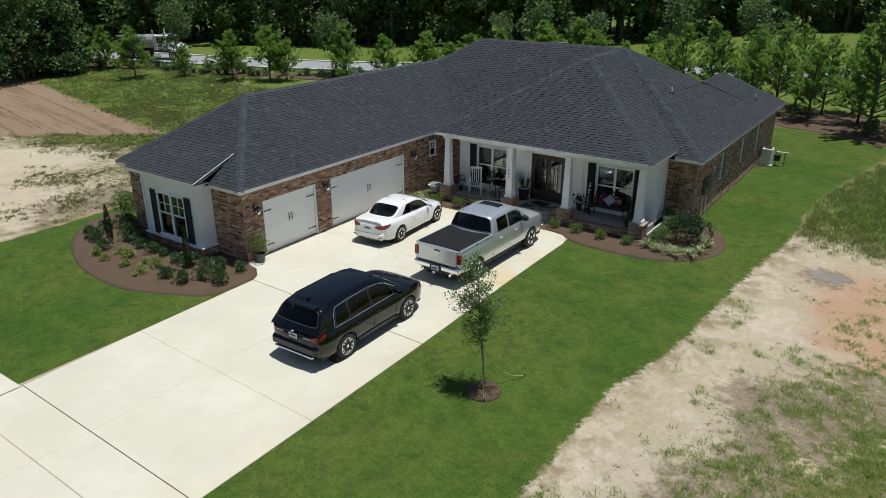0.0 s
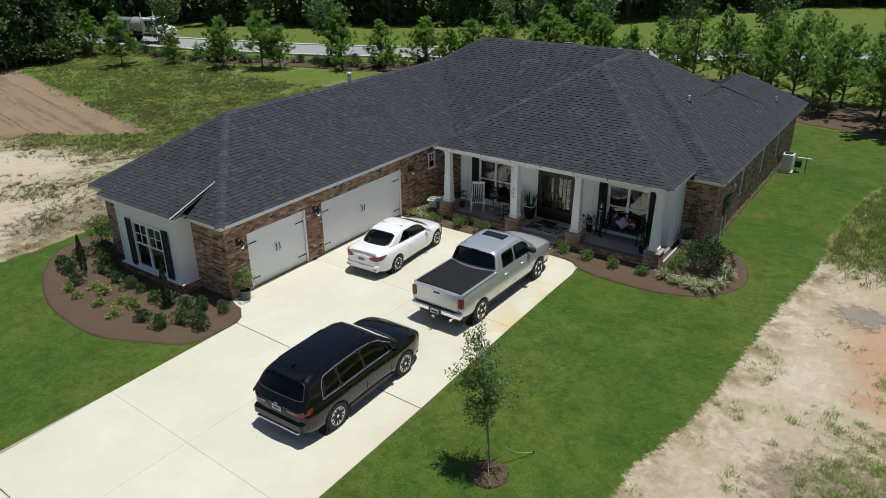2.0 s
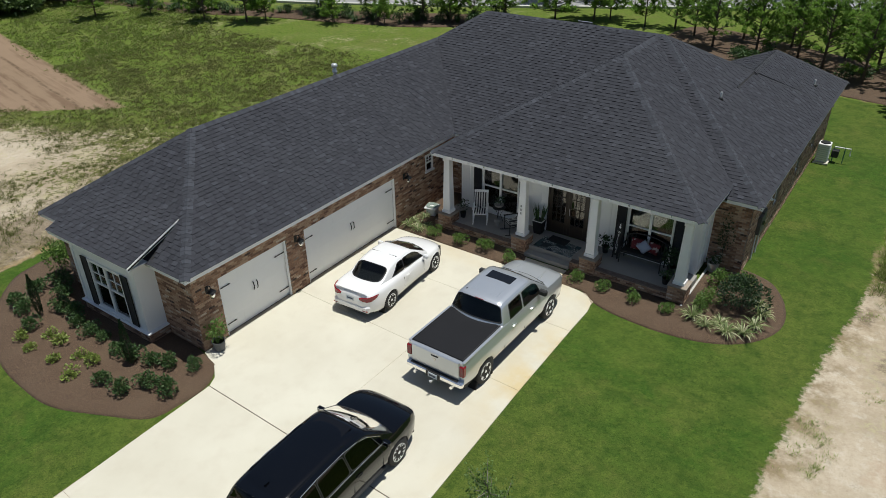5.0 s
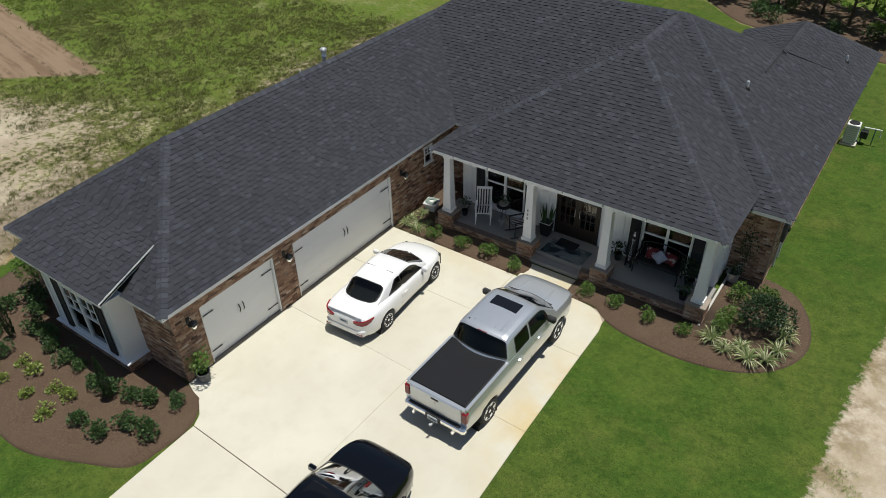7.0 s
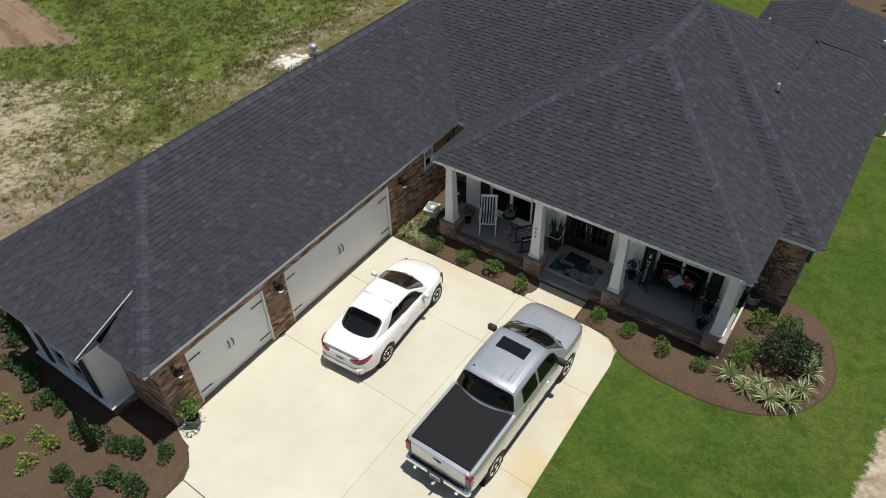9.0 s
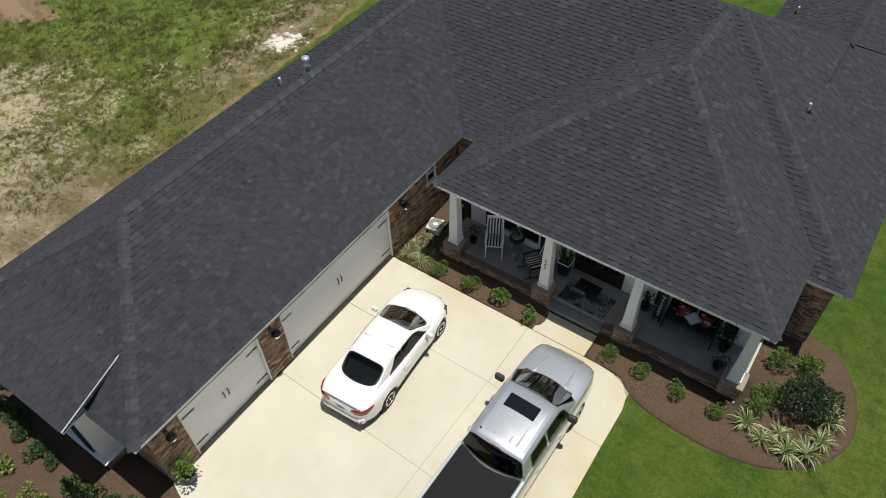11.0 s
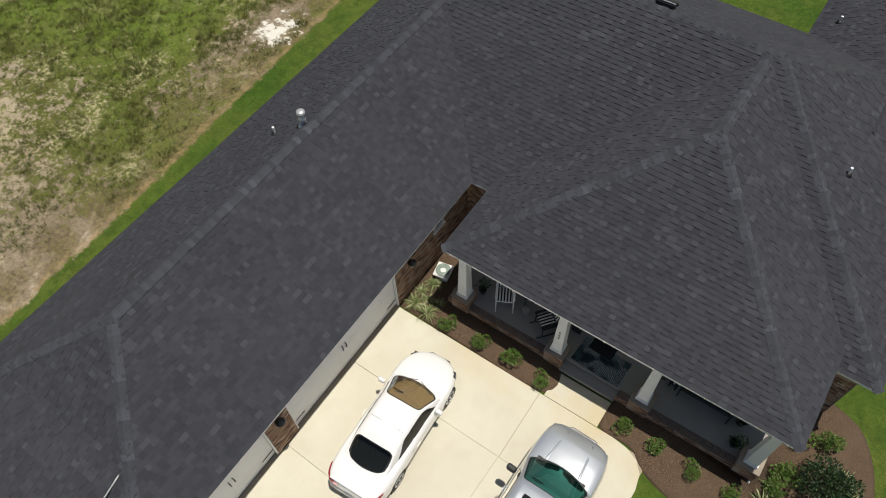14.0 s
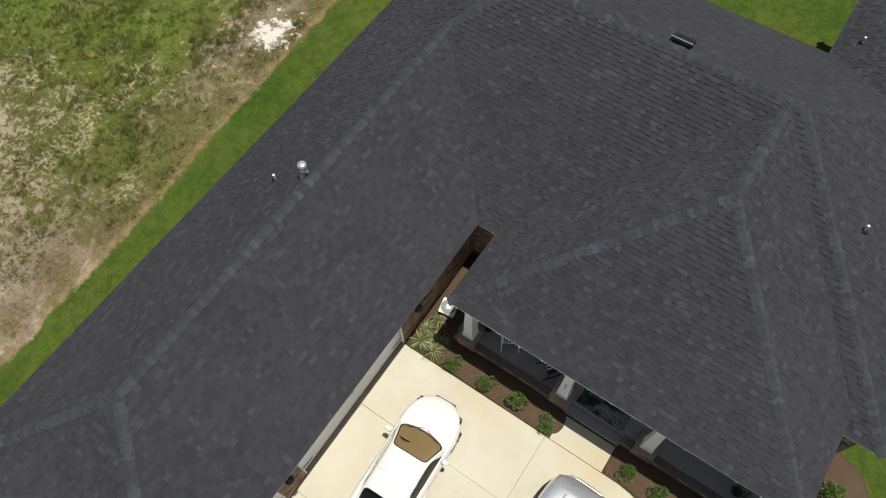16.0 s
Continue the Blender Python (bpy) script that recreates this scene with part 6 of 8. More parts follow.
for s in (-1, 1):
    part("exhaust_tip", tube([(s * 0.62, -1.0, 0.50), (s * 0.62, -1.23, 0.48)], 0.045, 12), M_CHROME, truck)
    mirror(truck, 0.97, 3.06, 1.42, s, M_PLASTIC, 1.25)
    for y in (1.42, 2.48):
        part("door_handle", tube([(s * 0.992, y, 1.12), (s * 1.02, y + 0.04, 1.125), (s * 1.02, y + 0.16, 1.125), (s * 0.992, y + 0.2, 1.12)], 0.018), M_CHROME, truck)
    part("headlamp", box(s * 0.74 - 0.10, s * 0.74 + 0.10, 4.70, 4.93, 0.84, 1.0, 0.05), M_LAMP, truck)
    for y in (1.0, 2.16, 3.34):
        side_patch(truck, "door_seam", M_PLASTIC, lambda yy, z: half(yy) * (0.998 if z < 1.1 else 0.955), [(y, 0.6), (y + 0.012, 0.6), (y + 0.012, 1.2), (y, 1.2)], 0.002, s)
part("grille", box(-0.42, 0.42, 4.94, 5.13, 0.66, 0.88, 0.04), M_CHROME, truck)
part("front_bumper", box(-0.62, 0.62, 4.84, 5.15, 0.46, 0.64, 0.08), M_CHROME, truck)
part("sunroof", box(-0.44, 0.42, 2.15, 2.57, 1.948, 1.982, 0.02), Nodes("dark_glass_panel").out(Base_Color=(0.008, 0.009, 0.011), Roughness=0.1), truck, "black glass sunroof")
part("brake_lamp", box(-0.15, 0.15, 1.10, 1.19, 1.845, 1.905, 0.015), M_RED, truck, "red high brake lamp")
for x in (-0.42, -0.22, 0.22, 0.42):
    part("roof_rib", box(x - 0.025, x + 0.025, 1.36, 2.06, 1.940, 1.963, 0.01), M_SILVER, truck)
part("aerial", box(-0.58, -0.53, 1.30, 1.36, 1.90, 1.95, 0.01), M_PLASTIC, truck)
for s in (-1, 1):
    part("wiper", tube([(s * 0.1, 3.80, 1.325), (s * 0.55 - 0.15, 3.66, 1.40)], 0.011, 6), M_PLASTIC, truck)
part("cowl", box(-0.70, 0.70, 3.60, 3.80, 1.22, 1.285, 0.01), M_PLASTIC, truck)

# white two-door coupe
coupe = thing("coupe_car", "pearl white two-door hardtop car, parked by garage", "car", pose(2.47, 3.98, 0, 0, 0, 3.6))
coupe_spec = dict(wheelbase=2.73, wheel=0.335, tyre=0.24, rear=-1.05, front=3.62, spokes=10, crown=0.075, seat=M_TAN, bow=0.16, taper=0.14, screen=M_GLASSBROWN,
                  plan=[(-1.05, 0.50), (-1.0, 0.64), (-0.88, 0.76), (-0.6, 0.855), (-0.1, 0.895), (1.4, 0.875), (2.5, 0.895), (2.9, 0.865), (3.2, 0.77), (3.45, 0.60), (3.62, 0.34)],
                  sill=[(-1.05, 0.36), (-0.6, 0.25), (3.0, 0.22), (3.62, 0.27)],
                  top=[(-1.05, 0.76), (-0.98, 0.87), (-0.85, 0.925), (-0.5, 0.945), (0.0, 0.93), (1.2, 0.895), (2.1, 0.875), (2.8, 0.80), (3.2, 0.71), (3.5, 0.58), (3.62, 0.48)],
                  flank=[(0, 0.93), (0.10, 0.97), (0.30, 0.995), (0.55, 1.0), (0.80, 0.985), (0.93, 0.955), (1.0, 0.91)],
                  cab=(-0.30, 2.36), roof=[(-0.30, 0.985), (-0.02, 1.095), (0.24, 1.255), (0.5, 1.355), (0.8, 1.388), (1.15, 1.395), (1.45, 1.375), (1.68, 1.315), (2.0, 1.15), (2.36, 0.94)], roof_span=(0.38, 1.62),
                  belt=[(-0.30, 0.965), (0.6, 0.945), (2.36, 0.89)], side_glass=[(0.30, 0.74, 0.985, 0.985, 0.05, 0.90), (1.0, 1.0, 2.12, 1.86, 0.05, 0.90)],
                  front_glass=(2.30, 1.64, 0.95, 0.92), back_glass=(-0.21, 0.31, 0.90, 0.94), glass_h=0.42, belt_w=[(-0.3, 0.74), (0.3, 0.80), (1.2, 0.865), (2.4, 0.87)], roof_w=0.66)
half_c = car_body(coupe, coupe_spec, M_CARWHITE)
plate(coupe, -1.045, 0.74)
part("rear_bumper", box(-0.72, 0.72, -1.08, -0.85, 0.27, 0.62, 0.10), M_CARWHITE, coupe)
part("diffuser", box(-0.5, 0.5, -1.0, -0.85, 0.22, 0.30, 0.03), M_PLASTIC, coupe)
part("boot_lip", box(-0.62, 0.62, -1.0, -0.92, 1.0, 1.03, 0.012), M_CARWHITE, coupe)
for s in (-1, 1):
    wrap_lamp(coupe, s, [(0.36, -1.055, 0.79, 0.85), (0.50, -1.05, 0.755, 0.875), (0.635, -1.0, 0.735, 0.89), (0.74, -0.89, 0.745, 0.90), (0.80, -0.74, 0.80, 0.905), (0.825, -0.62, 0.87, 0.90)], "dark red tail lamp")
    mirror(coupe, 0.86, 2.0, 0.97, s, M_CARWHITE)
    part("door_handle", tube([(s * 0.885, 0.9, 0.80), (s * 0.91, 0.94, 0.805), (s * 0.91, 1.06, 0.805), (s * 0.885, 1.1, 0.80)], 0.014), M_CARWHITE, coupe)
    part("headlamp", box(s * 0.70 - 0.05, s * 0.70 + 0.05, 3.0, 3.27, 0.62, 0.70, 0.03), M_PLASTIC, coupe)
    part("reflector", box(s * 0.58 - 0.1, s * 0.58 + 0.1, -1.085, -1.05, 0.40, 0.43, 0.005), M_RED, coupe)
    part("wiper", tube([(s * 0.05, 2.52, 0.985), (s * 0.5, 2.33, 1.04)], 0.009, 6), M_PLASTIC, coupe)
    for y in (0.78, 1.98):
        side_patch(coupe, "door_seam", M_PLASTIC, lambda yy, z: half_c(yy) * 0.996, [(y, 0.42), (y + 0.008, 0.42), (y + 0.008, 0.80), (y, 0.80)], 0.001, s)
part("roof_seam", box(-0.50, 0.50, 0.90, 0.905, 1.394, 1.424), M_PLASTIC, coupe)
part("badge", turned([(0.035, 0.0), (0.03, 0.008)], 16, centre=(0, -0.985, 0.90)), M_CHROME, coupe)
part("grille", box(-0.35, 0.35, 3.50, 3.66, 0.36, 0.50, 0.04), M_PLASTIC, coupe)

# black three-row suv
suv = thing("suv_car", "black three-row family suv, parked on the driveway", "suv", pose(6.75, -4.0, 0, 0, 0, 1.0))
suv_spec = dict(wheelbase=2.86, wheel=0.375, tyre=0.25, rear=-1.08, front=4.0, spokes=10, crown=0.04, seat=M_INTERIOR,
                plan=[(-1.08, 0.72), (-1.02, 0.83), (-0.9, 0.91), (-0.6, 0.97), (0.0, 0.995), (1.4, 0.98), (2.86, 0.995), (3.2, 0.975), (3.5, 0.93), (3.78, 0.81), (3.93, 0.63), (4.0, 0.42)],
                sill=[(-1.08, 0.44), (-0.6, 0.33), (3.2, 0.31), (4.0, 0.38)],
                top=[(-1.08, 0.98), (-1.0, 1.06), (-0.8, 1.09), (0.5, 1.10), (2.2, 1.08), (2.7, 1.07), (3.2, 1.05), (3.6, 0.97), (3.88, 0.83), (4.0, 0.66)],
                flank=[(0, 0.92), (0.10, 0.965), (0.30, 0.985), (0.55, 0.995), (0.74, 1.0), (0.90, 0.965), (1.0, 0.925)],
                cab=(-1.04, 2.74), roof=[(-1.04, 1.09), (-0.86, 1.36), (-0.72, 1.60), (-0.54, 1.69), (-0.2, 1.73), (0.6, 1.757), (1.4, 1.75), (1.75, 1.722), (2.0, 1.64), (2.74, 1.095)], roof_span=(-0.62, 1.95),
                belt=[(-1.04, 1.07), (0.5, 1.08), (2.74, 1.065)], side_glass=[(-0.34, -0.20, 0.26, 0.24, 0.05, 0.92), (0.30, 0.28, 1.20, 1.14, 0.04, 0.92), (1.24, 1.18, 2.27, 2.06, 0.04, 0.92)],
                front_glass=(2.70, 1.99, 0.94, 0.92), back_glass=(-0.93, -0.70, 0.93, 0.93), glass_h=0.62, belt_w=0.925, roof_w=0.70, rim=M_ALLOY)
half_s = car_body(suv, suv_spec, M_CARBLACK)
plate(suv, -1.10, 0.93)
part("rear_bumper", box(-0.86, 0.86, -1.15, -0.92, 0.44, 0.76, 0.08), M_CARBLACK, suv)
part("bumper_trim", box(-0.72, 0.72, -1.165, -1.08, 0.41, 0.46, 0.015), M_CHROME, suv, "bright lower bumper trim")
part("spoiler", box(-0.56, 0.56, -0.78, -0.42, 1.675, 1.715, 0.018), M_CARBLACK, suv)
for s in (-1, 1):
    lamp = wrap_lamp(suv, s, [(0.58, -1.10, 0.945, 0.99), (0.70, -1.085, 0.905, 1.02), (0.80, -1.03, 0.885, 1.045), (0.88, -0.92, 0.90, 1.06), (0.925, -0.78, 0.98, 1.065)], "red tail lamp")
    part("reversing_lamp", box(s * 0.50 - 0.13, s * 0.50 + 0.13, -1.112, -1.085, 0.945, 0.975, 0.008), M_LAMP, lamp, "clear white lamp bar")
    mirror(suv, 0.95, 2.36, 1.15, s, M_CARBLACK)
    xs = lambda y, z: half_s(clamp(y, -0.7, 3.4)) * 0.93 + (half_s(1.2) * 0.70 - half_s(1.2) * 0.925) * (z - 1.08) / 0.62
    line = [(s * (xs(y, z) + 0.012), y, z) for y, z in ((-0.40, 1.10), (-0.31, 1.46), (-0.20, 1.60), (0.3, 1.645), (1.2, 1.655), (1.6, 1.62), (1.95, 1.53), (2.34, 1.30))]
    part("window_trim", tube(line, 0.009, 6), M_CHROME, suv, "chrome window line")
    line = [(s * (half_s(clamp(y, -0.7, 3.4)) * 0.935 + 0.006), y, 1.105) for y in (-0.40, 0.3, 1.2, 2.36)]
    part("window_trim", tube(line, 0.010, 6), M_CHROME, suv, "chrome window line")
    for y in (0.42, 1.30):
        part("door_handle", tube([(s * 0.975, y, 0.93), (s * 1.005, y + 0.04, 0.935), (s * 1.005, y + 0.16, 0.935), (s * 0.975, y + 0.2, 0.93)], 0.015), M_CARBLACK, suv)
    part("side_skirt", box(s * 0.945 - 0.05, s * 0.945 + 0.05, 0.5, 2.35, 0.31, 0.38, 0.02), M_PLASTIC, suv)
    part("headlamp", box(s * 0.70 - 0.12, s * 0.70 + 0.12, 3.38, 3.66, 0.80, 0.90, 0.03), M_LAMP, suv)
    part("roof_rail", tube([(s * 0.62, -0.40, 1.68), (s * 0.625, -0.3, 1.73), (s * 0.625, 1.25, 1.755), (s * 0.62, 1.4, 1.71)], 0.015, 6), M_CARBLACK, suv)
    part("wiper", tube([(s * 0.08, 2.74, 1.145), (s * 0.6, 2.52, 1.25)], 0.010, 6), M_PLASTIC, suv)
    for y in (0.26, 1.2, 2.24):
        side_patch(suv, "door_seam", M_PLASTIC, lambda yy, z: half_s(yy) * 0.996, [(y, 0.5), (y + 0.01, 0.5), (y + 0.01, 0.95), (y, 0.95)], 0.001, s)
part("sunroof", box(-0.45, 0.45, 1.42, 1.84, 1.745, 1.768, 0.006), Nodes("sunroof_glass").out(Base_Color=(0.006, 0.006, 0.007), Roughness=0.05), suv, "black glass sunroof")
part("aerial_fin", box(-0.02, 0.02, -0.48, -0.34, 1.735, 1.80, 0.012), M_CARBLACK, suv)
part("badge", box(-0.05, 0.05, -1.118, -1.10, 1.055, 1.10, 0.006), M_CHROME, suv)
part("rear_wiper", tube([(0, -1.06, 1.14), (0.28, -1.045, 1.16)], 0.009, 6), M_PLASTIC, suv)
part("grille", box(-0.45, 0.45, 3.70, 3.90, 0.55, 0.75, 0.04), M_CHROME, suv)


# ---- plants ----
def blade_quad(verts, faces, p, d, up, length, width):
    """A leaf: a rhombus from p along d, lying across the side of d and up."""
    s = d.cross(up)
    if s.length < 1e-4:
        s = d.orthogonal()
    s.normalize()
    k = len(verts)
    verts += [p, p + d * length * 0.5 + s * width * 0.5, p + d * length, p + d * length * 0.5 - s * width * 0.5]
    faces.append((k, k + 1, k + 2, k + 3))


def rand_dir(rng, zmin=-1.0):
    while True:
        v = Vector((rng.uniform(-1, 1), rng.uniform(-1, 1), rng.uniform(zmin, 1)))
        if 0.1 < v.length < 1:
            return v.normalized()


def shrub_mesh(seed, r, h, leaf, n, lumps=6):
    """Leaves gathered in uneven clumps over a low round bush."""
    rng = random.Random(seed)
    centres = [(Vector((rng.uniform(-0.6, 0.6) * r, rng.uniform(-0.6, 0.6) * r, rng.uniform(0.35, 0.75) * h)), rng.uniform(0.4, 0.65)) for _ in range(lumps)]
    verts, faces = [], []
    for _ in range(n):
        c, q = rng.choice(centres)
        d = rand_dir(rng, -0.4)
        p = c + Vector((d.x * r * q, d.y * r * q, d.z * h * q * 0.75)) * rng.uniform(0.55, 1.0) ** 0.6
        if p.z < 0.02:
            p.z = 0.02 + rng.random() * 0.05
        o = (d + 0.7 * rand_dir(rng)).normalized()
        blade_quad(verts, faces, p, o, rand_dir(rng), leaf * rng.uniform(0.7, 1.4), leaf * rng.uniform(0.45, 0.75))
    return verts, faces


def stems_bm(rng, r, h, n=5):
    bm = bmesh.new()
    for _ in range(n):
        a = rng.uniform(0, 6.28)
        tube([(0, 0, -0.02), (0.25 * r * math.cos(a), 0.25 * r * math.sin(a), h * 0.35), (0.5 * r * math.cos(a), 0.5 * r * math.sin(a), h * 0.7)], [0.012, 0.009, 0.004], 5, bm)
    return bm


def make_shrub(name, label, mat, seed, r, h, leaf, n, group):
    ob = thing(name, label, "shrub", group=group)
    part("stem", stems_bm(random.Random(seed), r, h), M_BARK, ob)
    v, f = shrub_mesh(seed, r, h, leaf, n)
    tagged(part("foliage", mesh("foliage", v, f, False, [mat]), None, ob), kind="stuff")
    return ob


def scatter(proto_list, places, seed, scale=(0.85, 1.2), z=0.03):
    rng = random.Random(seed)
    used = set()
    for i, p in enumerate(places):
        k = i % len(proto_list)
        s = rng.uniform(*scale) * (p[2] if len(p) > 2 else 1)
        m = pose(p[0], p[1], z, 0, 0, rng.uniform(0, 360)) @ Matrix.Diagonal((s, s, s * rng.uniform(0.9, 1.1), 1))
        if k not in used:
            proto_list[k].matrix_basis = m
            used.add(k)
        else:
            b = proto_list[k].matrix_basis.copy()
            proto_list[k].matrix_basis = Matrix.Identity(4)
            copy_thing(proto_list[k], m)
            proto_list[k].matrix_basis = b


dark = [make_shrub("shrub", "dark green rounded shrub in bark mulch", M_LEAF_SHRUB, 10 + i, 0.29, 0.41, 0.070, 560, "gable bed shrubs") for i in range(3)]
scatter(dark, [(-4.4, -2.4), (-3.69, -2.4), (-3.05, -2.45), (-2.13, -2.5), (-1.45, -2.4), (-0.82, -2.3), (-0.22, -2.0), (0.42, -1.7), (-1.14, -3.6), (-0.36, -3.5), (-0.03, -2.99), (0.62, -2.75), (-7.5, -2.1), (-6.4, -1.8, 1.1), (-6.6, -2.9), (-5.5, -3.4), (-5.6, -2.3, 1.1), (-7.1, -3.0), (-5.0, -2.2), (-7.0, -1.5, 1.2)], 3)
lime = [make_shrub("low_shrub", "low lime-green leafy plant in bark mulch", M_LEAF_LIME, 30 + i, 0.21, 0.24, 0.075, 240, "lime plants in the gable bed") for i in range(2)]
scatter(lime, [(-4.65, -3.2), (-4.44, -3.9), (-3.98, -3.2), (-3.42, -3.9), (-2.92, -3.28), (-2.2, -3.3), (-2.32, -3.95), (-5.2, -3.9)], 4)
porchs = [make_shrub("porch_shrub", "bright green clipped azalea along the porch edge", M_LEAF_BRIGHT, 40 + i, 0.27, 0.40, 0.055, 620, "azaleas along the porch") for i in range(3)]
scatter(porchs, [(1.71, 8.80), (2.9, 8.78), (3.93, 8.80, 1.3), (5.0, 8.80), (7.68, 8.85), (8.7, 8.88), (9.75, 8.80, 1.05), (10.93, 8.78, 1.05)], 5, (0.9, 1.05))
corner = [make_shrub("corner_shrub", "round green shrub in the curved mulch bed", M_LEAF_BRIGHT, 50 + i, 0.34, 0.60, 0.07, 640, "corner bed shrubs") for i in range(2)]
scatter(corner, [(11.83, 11.35), (12.58, 11.5, 1.05), (11.89, 10.1, 1.0), (11.85, 9.45, 0.85)], 6, (0.9, 1.05))
big = make_shrub("large_shrub", "large dark green shrub in the curved mulch bed", M_LEAF_DARK, 60, 0.85, 1.25, 0.085, 2400, "")
big.matrix_basis = pose(12.93, 10.2, 0.03)
gold = make_shrub("tall_shrub", "tall bright green shrub at the house corner", M_LEAF_BRIGHT, 61, 0.60, 1.35, 0.08, 1500, "")
gold.matrix_basis = pose(-7.75, -0.9, 0.03)


def blade_clump(name, label, mat, seed, n, length, width, cat, group="", lift=0.9):
    """Arching strap leaves from one crown, each bent in three."""
    rng = random.Random(seed)
    verts, faces = [], []
    for _ in range(n):
        a = rng.uniform(0, 6.283)
        d = Vector((math.cos(a), math.sin(a), 0))
        s = Vector((-d.y, d.x, 0))
        L, w = length * rng.uniform(0.65, 1.15), width * rng.uniform(0.7, 1.2)
        out, b = rng.uniform(0.35, 1.0), d * rng.uniform(0, 0.05)
        k = len(verts)
        for t in (0, 0.35, 0.7, 1.0):
            p = b + d * L * out * t + Vector((0, 0, L * lift * (t * 1.35 - (0.55 + 0.55 * out) * t * t)))
            ww = w * (1 - t) ** 0.6 * (0.6 + t) if t < 1 else 0.002
            verts += [p + s * ww / 2, p - s * ww / 2]
        for t in range(3):
            faces.append((k + 2 * t, k + 2 * t + 1, k + 2 * t + 3, k + 2 * t + 2))
    ob = thing(name, label, cat, group=group)
    tagged(part("foliage", mesh("blades", verts, faces, False, [mat]), None, ob), kind="stuff")
    return ob


aztec = [blade_clump("striped_grass", "cream-striped green grass clump in mulch", M_LEAF_VARI, 70 + i, 60, 0.50, 0.042, "ornamental grass", "striped grass clumps") for i in range(3)]
scatter(aztec, [(11.72, 8.95, 1.2), (12.2, 8.72, 1.1), (12.55, 9.15, 1.0), (12.85, 8.72, 1.15), (13.3, 8.95, 1.2), (13.5, 9.5, 1.1), (13.5, 10.2, 1.15), (13.3, 10.85), (11.75, 9.6, 0.8), (0.40, 8.82, 0.8), (0.95, 8.75, 0.85), (0.70, 9.15, 0.7), (0.5, 9.75, 0.75), (1.05, 9.25, 0.6), (0.32, 9.3, 0.6)], 7)


def column_shrub(seed, h, r, label):
    rng = random.Random(seed)
    ob = thing("column_cypress", label, "shrub", group="narrow cypresses")
    part("stem", tube([(0, 0, 0), (0, 0, h * 0.9)], [0.018, 0.006], 6), M_BARK, ob)
    verts, faces = [], []
    for _ in range(700):
        t = rng.random()
        rr = r * (0.55 + 0.45 * math.sin(math.pi * min(t * 1.1, 1))) * (1 - t ** 4) * rng.uniform(0.6, 1)
        a = rng.uniform(0, 6.283)
        d = Vector((math.cos(a) * 0.4, math.sin(a) * 0.4, 1)).normalized()
        blade_quad(verts, faces, Vector((rr * math.cos(a), rr * math.sin(a), 0.08 + t * h)), d, rand_dir(rng), 0.09, 0.035)
    tagged(part("foliage", mesh("foliage", verts, faces, False, [M_LEAF_DARK]), None, ob), kind="stuff")
    return ob


column_shrub(80, 1.5, 0.13, "narrow upright dark cypress in the gable bed").matrix_basis = pose(-5.95, -2.80, 0.03)
column_shrub(81, 1.55, 0.13, "narrow upright dark cypress near the bay").matrix_basis = pose(-1.25, -2.62, 0.03)


# ---- trees ----
def limb(bm, p, d, length, r0, r1, rng, bend=0.15, sides=6):
    pts = [p]
    for i in range(3):
        d = (d + bend * rand_dir(rng)).normalized()
        pts.append(pts[-1] + d * length / 3)
    tube(pts, [r0 + (r1 - r0) * i / 3 for i in range(4)], sides, bm, cap=False)
    return pts


def young_oak():
    rng = random.Random(101)
    ob = thing("young_tree", "slender young oak tree with airy small leaves", "tree", pose(11.76, -3.23, 0))
    bm = bmesh.new()
    trunk = [Vector((0, 0, -0.02)), Vector((-0.05, 0.03, 0.8)), Vector((-0.15, 0.08, 1.6)), Vector((-0.28, 0.14, 2.5)), Vector((-0.40, 0.2, 3.55))]
    tube(trunk, [0.036, 0.030, 0.025, 0.016, 0.006], 8, bm)
    part("trunk", bm, M_BARKGREY, ob, smooth=True)
    verts, faces = [], []
    bmb = bmesh.new()
    for i in range(72):
        t = rng.uniform(0.33, 1.0)
        zz = 0.2 + t * 3.25
        base = Vector((-0.112 * zz, 0.056 * zz, zz))
        a = rng.uniform(0, 6.283)
        d = Vector((math.cos(a), math.sin(a), rng.uniform(0.25, 1.0))).normalized()
        L = (0.20 + 0.62 * math.sin(math.pi * clamp((t - 0.22) / 0.86, 0, 1))) * rng.uniform(0.5, 1.15)
        pts = limb(bmb, base, d, L, 0.010, 0.003, rng, 0.25, 5)
        for k in range(52):
            u = rng.uniform(0.25, 1.05)
            seg = min(int(u * 3), 2)
            p = pts[seg].lerp(pts[seg + 1], clamp(u * 3 - seg, 0, 1.2)) + 0.10 * rand_dir(rng)
            blade_quad(verts, faces, p, rand_dir(rng, -0.6), Vector((0, 0, 1.2)) + rand_dir(rng), 0.075 * rng.uniform(0.7, 1.3), 0.034)
    tagged(part("branch", bmb, M_BARKGREY, ob), kind="stuff")
    tagged(part("crown", mesh("crown", verts, faces, False, [M_LEAF_OAK]), None, ob), kind="stuff")
    return ob


